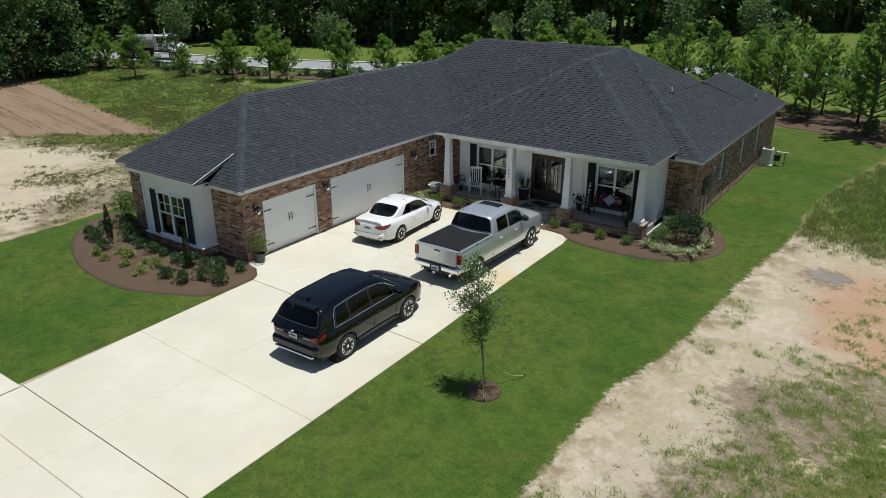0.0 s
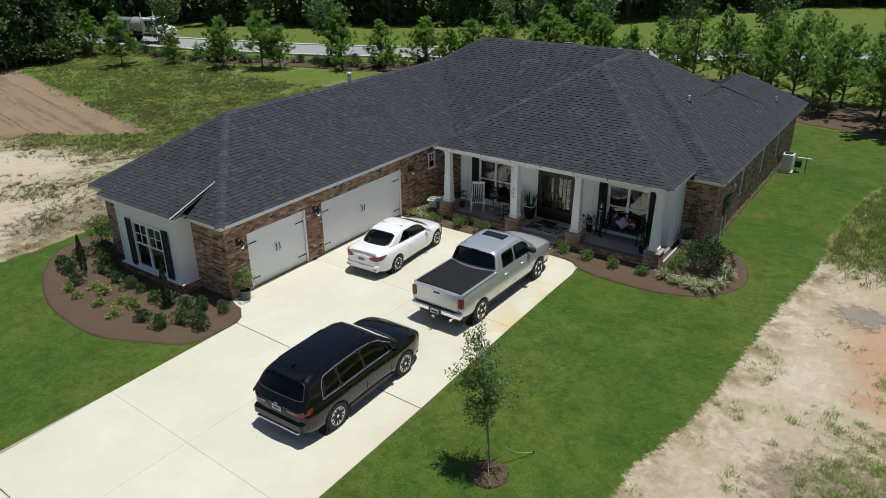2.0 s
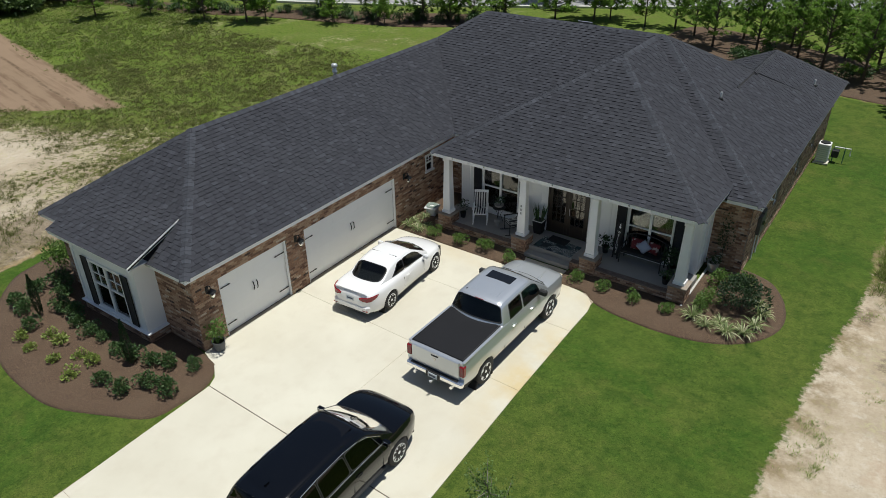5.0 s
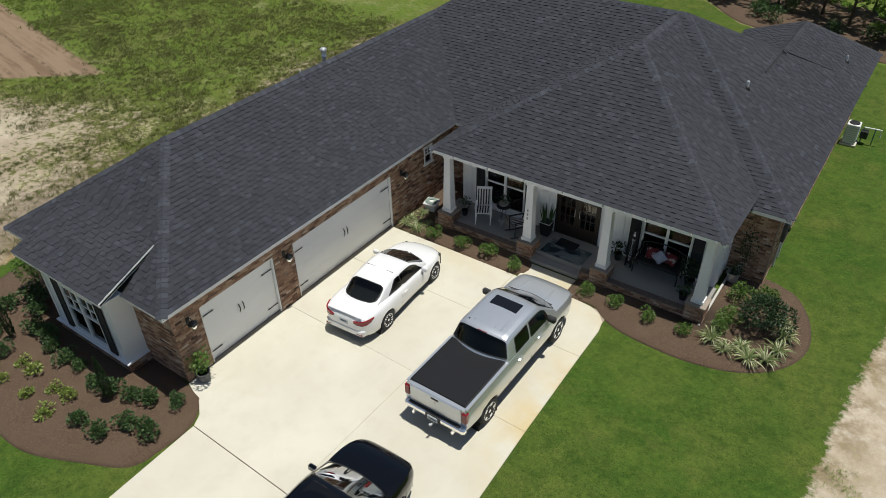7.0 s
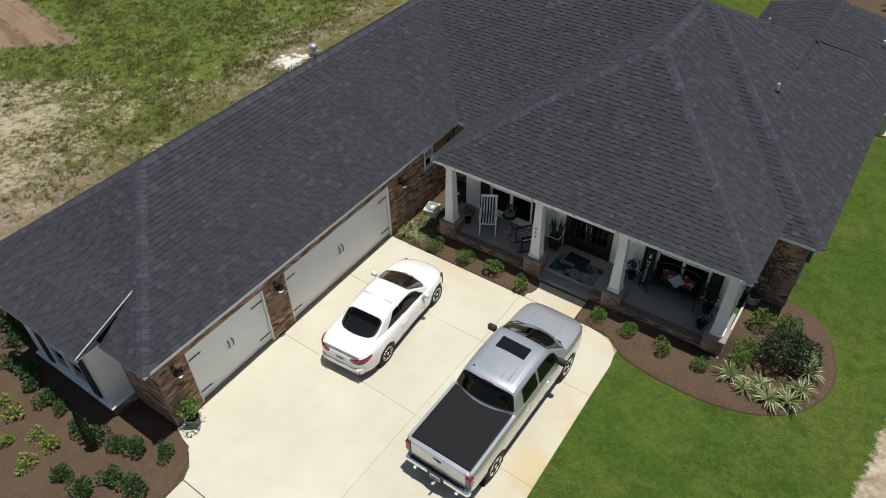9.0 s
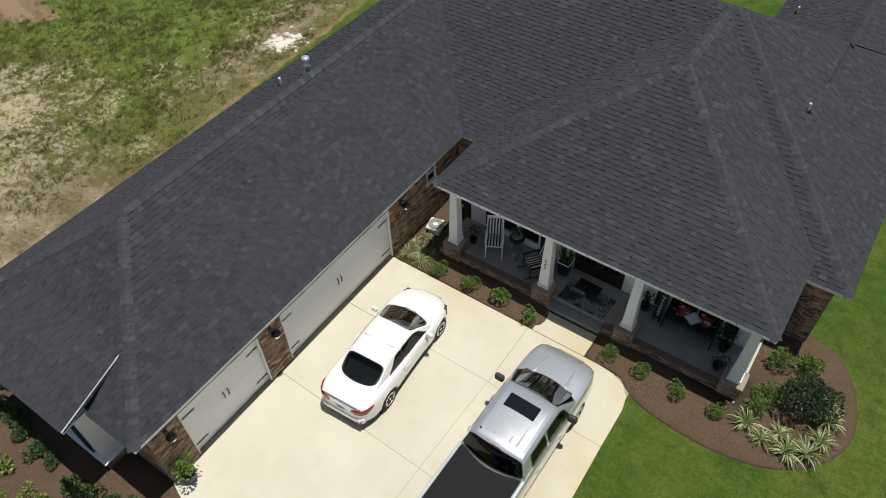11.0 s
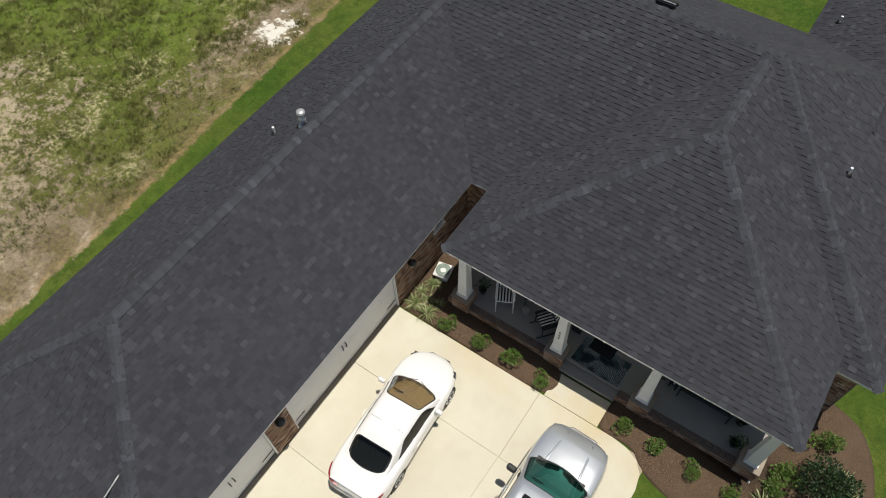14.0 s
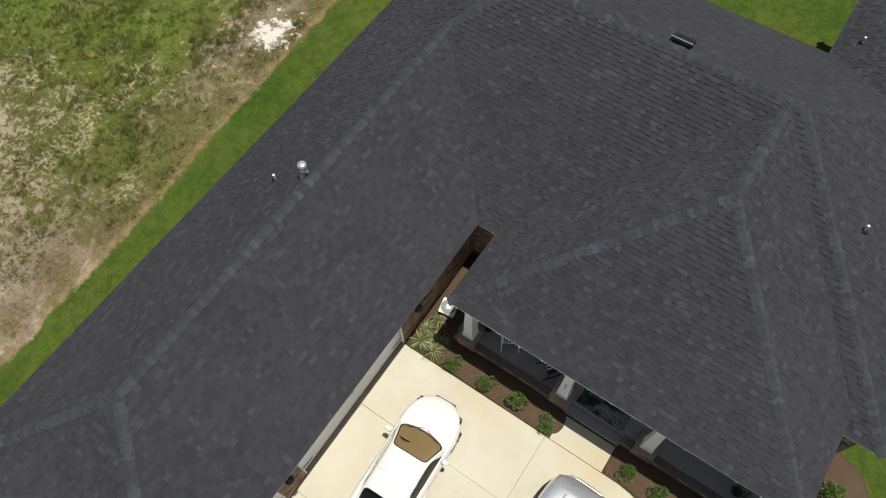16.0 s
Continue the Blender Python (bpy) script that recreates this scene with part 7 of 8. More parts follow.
young_oak()
M_STRAP = worn("yellow_webbing", (0.42, 0.40, 0.13), (0.34, 0.34, 0.12), 4, 0.7)
for sx, sy, high, sag in ((12.28, -1.99, 1.25, 0.30), (10.60, -3.30, 1.25, 0.22), (12.02, -3.62, 1.25, 0.12)):
    stake, tie = Vector((sx, sy, 0.02)), Vector((11.76 - 0.094 * high, -3.23 + 0.05 * high, high))
    strap = thing("guy_strap", "thin yellow webbing strap staying the young tree", "tree strap", pose(sx, sy, 0), group="tree straps")
    line = [stake.lerp(tie, i / 14) - Vector((sx, sy, sag * math.sin(math.pi * i / 14))) for i in range(15)]
    part("webbing", tube([Vector((p.x, p.y, max(p.z, 0.012))) for p in line], 0.008, 6), M_STRAP, strap)
    part("stake", tube([(0, 0, -0.05), (0.01, 0, 0.07)], [0.015, 0.018], 6), M_PLASTIC, strap, "dark plastic ground stake")


def pine(seed, h, spread, sparse=1.0, mat=None):
    """Young pine: straight trunk, whorls of rising boughs, needle tufts."""
    rng = random.Random(seed)
    ob = thing("pine_tree", "young green pine tree with soft needle tufts", "tree", group="young pines")
    bm = bmesh.new()
    tube([(0, 0, -0.05), (0.03 * rng.uniform(-1, 1), 0, h * 0.4), (0.05 * rng.uniform(-1, 1), 0.03, h * 0.75), (0, 0, h)], [0.016 * h, 0.012 * h, 0.007 * h, 0.01], 7, bm)
    part("trunk", bm, M_BARK, ob, smooth=True)
    bb = bmesh.new()
    verts, faces = [], []
    z = h * rng.uniform(0.14, 0.22)
    while z < h * 0.98:
        t = z / h
        L = spread * h * (0.30 + 1.0 * math.sin(math.pi * min(1, t * 0.8 + 0.22))) * (1 - 0.55 * t) * 0.36
        for _ in range(max(3, int(5 * sparse))):
            a = rng.uniform(0, 6.283)
            d = Vector((math.cos(a), math.sin(a), 0.25 + 0.9 * t)).normalized()
            LL = L * rng.uniform(0.5, 1.25) + 0.12
            pts = limb(bb, Vector((0, 0, z)), d, LL, 0.006 * h * (1.1 - t) + 0.004, 0.004, rng, 0.16, 4)
            for k in range(max(3, int(LL / 0.20))):
                u = rng.uniform(0.3, 1.0)
                seg = min(int(u * 3), 2)
                p = pts[seg].lerp(pts[seg + 1], u * 3 - seg) + 0.12 * rand_dir(rng)
                for _ in range(15):
                    dd = (0.8 * rand_dir(rng) + d * 0.7 + Vector((0, 0, 0.35))).normalized()
                    blade_quad(verts, faces, p, dd, Vector((0, 0, 1.5)) + rand_dir(rng), 0.30 * rng.uniform(0.7, 1.2), 0.055)
        z += h * 0.048 * rng.uniform(0.7, 1.3)
    tagged(part("branch", bb, M_BARK, ob), kind="stuff")
    tagged(part("crown", mesh("crown", verts, faces, False, [mat or M_LEAF_PINE]), None, ob), kind="stuff")
    return ob


def wood_tree(seed, h, r, mat, name="forest_tree", n=1500, size=0.6, bare=0.35, group="woodland trees"):
    """A far tree: tapered trunk, limbs, crown of leaf clumps with gaps."""
    rng = random.Random(seed)
    ob = thing(name, "tall leafy woodland tree with a dark trunk", "tree", group=group)
    bm = bmesh.new()
    tube([(0, 0, -0.1), (0.1, 0, h * 0.3), (0.15 * rng.uniform(-1, 1), 0.2, h * 0.65), (0, 0, h * 0.95)], [0.017 * h, 0.013 * h, 0.008 * h, 0.02], 7, bm)
    part("trunk", bm, M_BARK, ob, smooth=True)
    bb = bmesh.new()
    verts, faces = [], []
    lumps = []
    for _ in range(16):
        z = h * rng.uniform(bare, 0.95)
        a = rng.uniform(0, 6.283)
        L = r * (1.15 - 0.6 * z / h) * rng.uniform(0.4, 1.0)
        d = Vector((math.cos(a), math.sin(a), 0.5)).normalized()
        pts = limb(bb, Vector((0, 0, z - 0.25 * L)), d, L, 0.006 * h, 0.015, rng, 0.2, 5)
        lumps.append((pts[-1], r * rng.uniform(0.28, 0.5)))
    for _ in range(n):
        c, q = rng.choice(lumps)
        d = rand_dir(rng)
        p = c + d * q * rng.uniform(0.4, 1.0) ** 0.5 * Vector((1, 1, 0.75)).length / 1.6
        blade_quad(verts, faces, p, (d + rand_dir(rng)).normalized(), Vector((0, 0, 0.8)) + rand_dir(rng), size * rng.uniform(0.6, 1.3), size * 0.6)
    tagged(part("branch", bb, M_BARK, ob), kind="stuff")
    tagged(part("crown", mesh("crown", verts, faces, False, [mat]), None, ob), kind="stuff")
    return ob


pines = [pine(200 + i, 4.6, 0.9 + 0.12 * i) for i in range(5)]
row = [(-53.0, 25.6, 0.85), (-46.0, 24.4, 0.95), (-36.0, 28.2, 0.95), (-32.6, 29.8, 1.0), (-31.6, 31.0, 0.8), (-28.0, 35.0, 1.05), (-24.0, 36.2, 0.9), (-20.0, 37.6, 1.1), (-17.8, 38.3, 0.85), (-16.2, 39.4, 0.85),
       (-14.2, 41.0, 1.0), (-11.0, 43.6, 1.15), (-8.4, 45.5, 1.0), (-11.8, 47.7, 0.8), (-7.3, 46.2, 0.95), (-4.1, 45.6, 0.85), (-57.5, 24.5, 1.0), (-42.0, 27.2, 0.6), (-38.6, 29.8, 0.6), (-26.0, 33.2, 0.5), (-22.0, 35.0, 0.5)]
scatter(pines, row, 11, (0.92, 1.08), 0)
tall = [pine(220 + i, 7.4, 0.78 + 0.1 * i, 1.15) for i in range(4)]
grove = [(2.3, 42.0), (5.3, 41.9), (8.0, 41.8), (9.8, 40.3), (12.4, 38.2, 1.1), (16.4, 35.2, 1.15), (12.8, 41.5, 1.1), (15.4, 39.0), (18.4, 37.5, 1.1), (20.5, 34.2, 1.1), (22.5, 37.5), (0.2, 44.4, 0.9), (-1.8, 46.0, 0.85), (3.6, 45.2, 0.95), (7.0, 44.8), (10.6, 43.8, 1.05), (14.6, 43.2), (19.0, 42.0), (23.6, 41.0), (27.0, 38.0), (25.6, 33.8), (30, 36), (34, 38), (28, 44), (6.0, 48.0, 0.9)]
scatter(tall, grove, 12, (0.68, 0.88), 0)
road_oak = [wood_tree(240 + i, 6.2, 2.2, M_LEAF_WOOD, "roadside_oak", 1600, 0.30, 0.3, "dark roadside oaks") for i in range(2)]
scatter(road_oak, [(-48.0, 31.0, 1.0), (-30.2, 36.2, 0.95), (-14.6, 49.0, 1.05), (-10.5, 52.5, 1.1), (-4.0, 60.0, 1.1), (3.0, 62.5, 1.2), (-21.0, 52.5, 0.8)], 13, (0.9, 1.1), 0)

woods = [wood_tree(260 + i, 15.0, 4.2, M_LEAF_WOOD, n=1900, size=0.75, bare=0.10 if i % 2 else 0.28) for i in range(5)]
rngw = random.Random(77)
EDGE = [(-140, 25), (-95, 33), (-80, 38.5), (-66, 46), (-52, 54.5), (-43, 60.5), (-33, 68), (-23, 77), (-14, 92), (-6, 107), (8, 120), (30, 128), (60, 132), (110, 140)]
places = []
for rowi in range(4):
    line = offset_line(EDGE, rowi * 5.0)
    for (xa, ya), (xb, yb) in zip(line, line[1:]):
        L = math.hypot(xb - xa, yb - ya)
        for k in range(int(L / 4.2) + 1):
            t = (k + rngw.uniform(0, 0.9)) / (L / 4.2)
            places.append((xa + (xb - xa) * t + rngw.uniform(-1.2, 1.2), ya + (yb - ya) * t + rngw.uniform(-1.5, 1.5), rngw.uniform(0.7, 1.25)))
# the wood's near corner beside the raked field
for k in range(46):
    places.append((rngw.uniform(-95, -55.5), rngw.uniform(10, 25.5) - 0.0, rngw.uniform(0.5, 0.9)))
for k in range(8):
    places.append((-53.5 - rngw.uniform(0, 3), 19.5 + rngw.uniform(-3, 4.5), rngw.uniform(0.35, 0.55)))
scatter(woods, places, 14, (0.9, 1.1), -0.1)
# dense undergrowth along the wood's edge
under = [make_shrub("undergrowth", "dense dark undergrowth at the wood's edge", M_LEAF_WOOD, 300 + i, 2.4, 3.0, 0.42, 700, "undergrowth at the wood's edge") for i in range(2)]
ug = []
line = smooth_line(EDGE, 3)
for (xa, ya), (xb, yb) in zip(line, line[1:]):
    L = math.hypot(xb - xa, yb - ya)
    for k in range(max(1, int(L / 4.0))):
        t = rngw.random()
        ug.append((xa + (xb - xa) * t + rngw.uniform(-1, 1), ya + (yb - ya) * t + rngw.uniform(0, 2.5), rngw.uniform(0.7, 1.3)))
for k in range(16):
    ug.append((-52.5 - rngw.uniform(0, 6), 15 + rngw.uniform(0, 9.5), rngw.uniform(0.5, 0.9)))
scatter(under, ug, 15, (0.9, 1.1), -0.05)

# grasses and small shrubs along the roadside bed
tuft = [blade_clump("tall_grass", "tall green ornamental grass beside the road", M_LEAF_SHRUB, 320 + i, 110, 1.15, 0.05, "ornamental grass", "roadside grasses", 1.35) for i in range(3)]
rs = []
BED = smooth_line([(-59, 25.2), (-51, 28.3), (-42, 29.5), (-31.6, 33.3), (-21, 36.8), (-14.5, 41.0)], 10)
for x, y in BED:
    if rngw.random() < 0.75:
        rs.append((x + rngw.uniform(-0.6, 0.6), y + rngw.uniform(-1.0, 0.9), rngw.uniform(0.7, 1.25)))
scatter(tuft, rs, 16, (0.8, 1.1), 0)
rb = [make_shrub("roadside_shrub", "small dark green roadside shrub in pine straw", M_LEAF_SHRUB, 340 + i, 0.55, 0.95, 0.11, 520, "roadside shrubs") for i in range(2)]
rs = [(x + rngw.uniform(-0.8, 0.8), y + rngw.uniform(-1.2, 1.2), rngw.uniform(0.7, 1.3)) for x, y in BED if rngw.random() < 0.6]
rs += [(rngw.uniform(2, 24), 0, 1) for _ in range(14)]
rs = [(x, (36.9 - (x - 8) * 0.25 + rngw.uniform(0.3, 4)) if y == 0 else y, s) for x, y, s in rs]
scatter(rb, rs, 17, (0.8, 1.2), 0)


# weeds and grass tufts on the sandy ground: loose cover, one body
def ground_z(x, y):
    i, j = clamp(int(np.searchsorted(GX, x)), 1, nx - 1), clamp(int(np.searchsorted(GY, y)), 1, ny - 1)
    return float(min(ZZ[i, j], ZZ[i - 1, j], ZZ[i, j - 1]))


def weeds(name, label, seed, n, region, length, keep, width=0.013, mat=None, tight=1.0):
    rng = random.Random(seed)
    verts, faces = [], []
    made = 0
    x0, x1, y0, y1 = region
    for _ in range(n * 6):
        if made >= n:
            break
        cx, cy = rng.uniform(x0, x1), rng.uniform(y0, y1)
        if rng.random() > keep(cx, cy):
            continue
        spread = rng.uniform(0.08, 0.5) * tight
        for _ in range(rng.randint(2, 9)):
            x, y = cx + rng.gauss(0, spread), cy + rng.gauss(0, spread)
            if lawn_distance(x, y) > -0.15:
                continue
            made += 1
            c = Vector((x, y, ground_z(x, y) - 0.01))
            for _ in range(rng.randint(7, 14)):
                a = rng.uniform(0, 6.283)
                d = Vector((math.cos(a), math.sin(a), rng.uniform(0.5, 2.4))).normalized()
                blade_quad(verts, faces, c + Vector((math.cos(a), math.sin(a), 0)) * rng.uniform(0, 0.08), d, Vector((0, 0, 1)) + 0.3 * rand_dir(rng), length * rng.uniform(0.5, 1.3), width)
    ob = new(name, mesh(name, verts, faces, False, [mat or M_WEED]))
    return tagged(ob, label, "weeds", kind="stuff")


def right_keep(x, y):
    e = x - float(np.interp(y, RIGHT_Y, RIGHT_X))
    if e < 0.1 or ((x - 17.95) / 1.5) ** 2 + ((y - 9.85) / 1.9) ** 2 < 1:
        return 0
    v = 0.02 + (0.34 if e > 2.8 and y < 2 else 0.12 if e > 2.6 and y < 4 else 0) + 0.09 * max(0, e - 2.0) + 0.55 * noise.noise((x * 0.6, y * 0.6, 3)) + 0.035 * max(0, -y) * min(1, e / 2)
    if y > 12:
        v += 0.30 * (y - 12)
    return v


def left_keep(x, y):
    e = float(np.interp(y, LEFT_Y, LEFT_X)) - x
    if e < 0.3 or (x + 12.5) ** 2 + ((y - 16.35) / 1.4) ** 2 < 0.7:
        return 0
    if -23 > x and y < 17.4 - (x + 49.0) * 0.204 and y > 10.2 + (x + 26.4) * 0.77:
        return 0
    return 0.42 - 0.5 * math.exp(-(((x + 25.0) / 8.0) ** 2 + ((y - 2.0) / 5.5) ** 2)) + 0.6 * noise.noise((x * 0.35, y * 0.35, 9)) + 0.02 * min(y - 4, 12) - 0.5 * math.exp(-((e - 1.2) / 0.7) ** 2)


weeds("weeds", "sparse green weeds and dry tufts on pale sand", 90, 24000, (14.5, 27, -14, 12.5), 0.125, right_keep, 0.012, tight=0.45)
weeds("weeds", "thick green weeds beyond the bare sand", 93, 12000, (14.5, 30, 12.5, 28), 0.24, right_keep, 0.018, M_PASTURE)
weeds("weeds", "patchy pasture grass and weeds on sandy soil", 91, 26000, (-36, -9.5, -8, 27), 0.15, left_keep, 0.016, M_ROUGH)
weeds("weeds", "rough pasture grass behind the raked field", 92, 9000, (-60, -34, 10, 30), 0.20, left_keep, 0.035, M_PASTURE)


# ---- on the roof ----
flue = thing("roof_flue", "galvanised round roof flue with a domed cap", "roof vent", pose(-3.66, 9.62, 5.12))
part("flashing", turned([(0.20, -0.04), (0.14, 0.08), (0.09, 0.12)], 18), M_STEEL, flue, smooth=True)
part("pipe", turned([(0.075, 0.05), (0.075, 0.50)], 18), M_STEEL, flue, smooth=True)
part("collar", turned([(0.10, 0.28), (0.11, 0.32), (0.09, 0.36)], 18), M_STEEL, flue)
part("cap", turned([(0.12, 0.50), (0.128, 0.53), (0.125, 0.60), (0.08, 0.625), (0.03, 0.635)], 18), M_STEEL, flue, smooth=True)


def pipe_vent(x, y, z):
    v = thing("vent_pipe", "short pale plumbing vent pipe with dark flashing", "roof vent", pose(x, y, z), "plumbing vents")
    part("boot", turned([(0.12, -0.03), (0.09, 0.05), (0.055, 0.09)], 14), M_BLACK, v, smooth=True)
    part("pipe", turned([(0.04, 0.0), (0.04, 0.27)], 12), M_WHITE, v)


pipe_vent(-4.64, 9.28, LOW + G_PITCH * (7.1 - 4.64))
pipe_vent(9.52, 16.60, LOW + M_PITCH * (12.58 - 9.52))
pipe_vent(11.6, 24.4, LOW + 0.6 * (12.58 - 11.6))
pipe_vent(7.35, 24.5, LOW + 0.6 * (7.35 - 6.65))
bv = thing("box_vent", "low black box vent on the back roof slope", "roof vent", pose(2.98, 18.42, MR - 0.25, -31, 0, 0))
part("hood", box(-0.32, 0.32, -0.25, 0.25, 0.08, 0.2, 0.03), M_BLACK, bv)
part("base", box(-0.26, 0.26, -0.2, 0.2, -0.02, 0.09), M_BLACK, bv)
part("rim", box(-0.33, 0.33, -0.262, -0.25, 0.17, 0.2), M_STEEL, bv)

# small clear bulbs clipped along the porch gutter
for i in range(15):
    bulb = turned([(0.012, 0.03), (0.026, 0.0), (0.03, -0.03), (0.012, -0.055)], 10)
    tagged(part("clip_bulb", bulb, M_PANE if i % 2 else M_WHITE, None, m=pose(1.45 + i * 0.69, 9.375, HIGH - 0.035)), "small pale string-light bulb clipped to the porch gutter", "string light", "porch string lights")

# house number on the second column, as plain bars
num = thing("house_number", "dark vertical house number on a white column", "house number", pose(5.02, 9.545, 1.62, -2.0, 0, 0))
for i in range(3):
    part("number_bar", box(-0.028, 0.028, -0.012, 0.0, 0.26 - i * 0.15, 0.345 - i * 0.15, 0.004), M_BOXGREY, num)


# ---- porch furniture ----
def striped_mat():
    n = Nodes("striped_cushion")
    co = n.obj()
    sx = n.node("SeparateXYZ", Vector=co).outputs[0]
    w = n.math("SINE", n.math("MULTIPLY", sx, 66.0))
    c = n.mix(n.ramp(w, -0.15, 0.15), (0.028, 0.028, 0.032), (0.62, 0.61, 0.58))
    n.bump(n.noise(co, 120, 3), 0.2, 0.002)
    return n.out(Base_Color=c, Roughness=0.9)


M_STRIPE = striped_mat()


def rocking_chair(label, m, frame_mat):
    ch = thing("rocking_chair", label, "chair", m, "porch rocking chairs")
    for s in (-1, 1):
        x = s * 0.27
        part("rocker", tube([(x, -0.42, 0.06), (x, -0.2, 0.025), (x, 0.1, 0.02), (x, 0.45, 0.07)], 0.02, 6), frame_mat, ch)
        part("leg", tube([(x, -0.24, 0.03), (x, -0.25, 0.62)], 0.021, 8), frame_mat, ch)
        part("leg", tube([(x, 0.2, 0.03), (x * 0.97, 0.22, 0.42)], 0.021, 8), frame_mat, ch)
        part("back_post", tube([(x * 0.97, 0.21, 0.38), (x * 0.95, 0.36, 0.8), (x * 0.93, 0.47, 1.12)], 0.021, 8), frame_mat, ch)
        part("armrest", box(x - 0.04, x + 0.04, -0.30, 0.30, 0.62, 0.645, 0.01), frame_mat, ch)
    part("top_rail", box(-0.28, 0.28, 0.445, 0.475, 1.02, 1.15, 0.012), frame_mat, ch)
    part("lower_rail", box(-0.26, 0.26, 0.26, 0.29, 0.50, 0.55, 0.008), frame_mat, ch)
    for k in range(6):
        x = -0.21 + k * 0.084
        part("back_slat", tube([(x, 0.275, 0.53), (x, 0.37, 0.8), (x, 0.455, 1.05)], 0.014, 6), frame_mat, ch)
    part("seat", box(-0.27, 0.27, -0.26, 0.25, 0.40, 0.43, 0.01), frame_mat, ch)
    part("seat_cushion", box(-0.24, 0.24, -0.25, 0.22, 0.43, 0.49, 0.025), M_STRIPE, ch, "black and white striped cushion")
    bm = box(-0.24, 0.24, -0.03, 0.03, 0.0, 0.58, 0.025)
    part("back_cushion", bm, M_STRIPE, ch, "black and white striped back cushion", m=pose(0, 0.255, 0.50, -19))
    return ch


rocking_chair("white rocking chair with black-striped cushions", pose(2.80, 10.35, 0.30, 0, 0, 28), M_TRIM)
rocking_chair("black rocking chair with black-striped cushions", pose(4.32, 10.28, 0.30, 0, 0, -38), M_BLACK)

tab = thing("side_table", "small round dark bistro table with a tray", "table", pose(3.42, 10.72, 0.30))
part("tabletop", turned([(0.25, 0.60), (0.26, 0.62), (0.25, 0.63)], 24), M_BLACK, tab)
for a in (0.3, 2.4, 4.5):
    part("leg", tube([(0.18 * math.cos(a), 0.18 * math.sin(a), 0.0), (0.06 * math.cos(a), 0.06 * math.sin(a), 0.3), (0.2 * math.cos(a), 0.2 * math.sin(a), 0.6)], 0.012, 6), M_BLACK, tab)
bowl = thing("planter_bowl", "pale bowl with a small dark plant on a table", "pot", pose(3.42, 10.72, 0.932))
part("bowl", turned([(0.10, 0.0), (0.17, 0.06), (0.19, 0.12), (0.17, 0.12), (0.12, 0.05)], 20), M_PORCHFLOOR, bowl, smooth=True)
v, f = shrub_mesh(400, 0.17, 0.3, 0.06, 160, 4)
tagged(part("foliage", mesh("foliage", [p + Vector((0, 0, 0.08)) for p in v], f, False, [M_LEAF_DARK]), None, bowl), kind="stuff")
urn = thing("stone_urn", "small grey stone ornament on the porch floor", "ornament", pose(3.55, 10.38, 0.30))
part("urn", turned([(0.09, 0.0), (0.10, 0.03), (0.06, 0.06), (0.12, 0.16), (0.13, 0.24), (0.09, 0.26)], 16), M_PORCHFLOOR, urn, smooth=True)


def pot(name, label, m, r, h, mat, rim=None):
    p = thing(name, label, "potted plant", m)
    part("pot", turned([(r * 0.72, 0.0), (r * 0.78, 0.03), (r, h * 0.92), (r * 1.06, h * 0.94), (r * 1.06, h), (r * 0.92, h), (r * 0.88, h * 0.9)], 22), mat, p, smooth=False)
    part("soil", turned([(r * 0.88, h * 0.86), (r * 0.86, h * 0.9)], 18), M_MULCH, p)
    return p


snake = thing("tall_planter", "tall square black planter with a snake plant", "potted plant", pose(5.16, 10.78, 0.30))
bm = box(-0.2, 0.2, -0.2, 0.2, 0.0, 0.55)
for q in bm.verts:
    if q.co.z < 0.1:
        q.co.x *= 0.72
        q.co.y *= 0.72
bmesh.ops.bevel(bm, geom=list(bm.edges), offset=0.01, segments=1, affect="EDGES")
part("planter", bm, M_BLACK, snake)
for a in range(4):
    part("planter_rim", box(-0.215, 0.215, -0.215, -0.185, 0.55, 0.575, 0.004), M_TRIM, snake, "white planter rim", m=pose(0, 0, 0, 0, 0, 90 * a))
rngp = random.Random(9)
verts, faces = [], []
for i in range(26):
    a = rngp.uniform(0, 6.283)
    d = Vector((0.28 * math.cos(a), 0.28 * math.sin(a), 1)).normalized()
    blade_quad(verts, faces, Vector((0.12 * math.cos(a), 0.12 * math.sin(a), 0.5)), d, rand_dir(rngp), rngp.uniform(0.45, 0.75), 0.06)
tagged(part("foliage", mesh("foliage", verts, faces, False, [M_LEAF_SHRUB]), None, snake), kind="stuff")


def leaf_rug_mat():
    n = Nodes("leaf_rug")
    co = n.obj()
    w = n.node("TexWave", Vector=co, Scale=7.0, Distortion=9.0, Detail=2.0)
    wv = w.outputs["Fac"]
    c = n.mix(n.ramp(n.noise(co, 3.2, 2), 0.45, 0.52), (0.018, 0.028, 0.034), (0.045, 0.075, 0.080))
    c = n.mix(n.math("MULTIPLY", n.ramp(wv, 0.80, 0.90), n.ramp(n.noise(co, 2.2, 1), 0.45, 0.55)), c, (0.62, 0.64, 0.62))
    n.bump(n.noise(co, 200, 2), 0.4, 0.003)
    return n.out(Base_Color=c, Roughness=1.0)


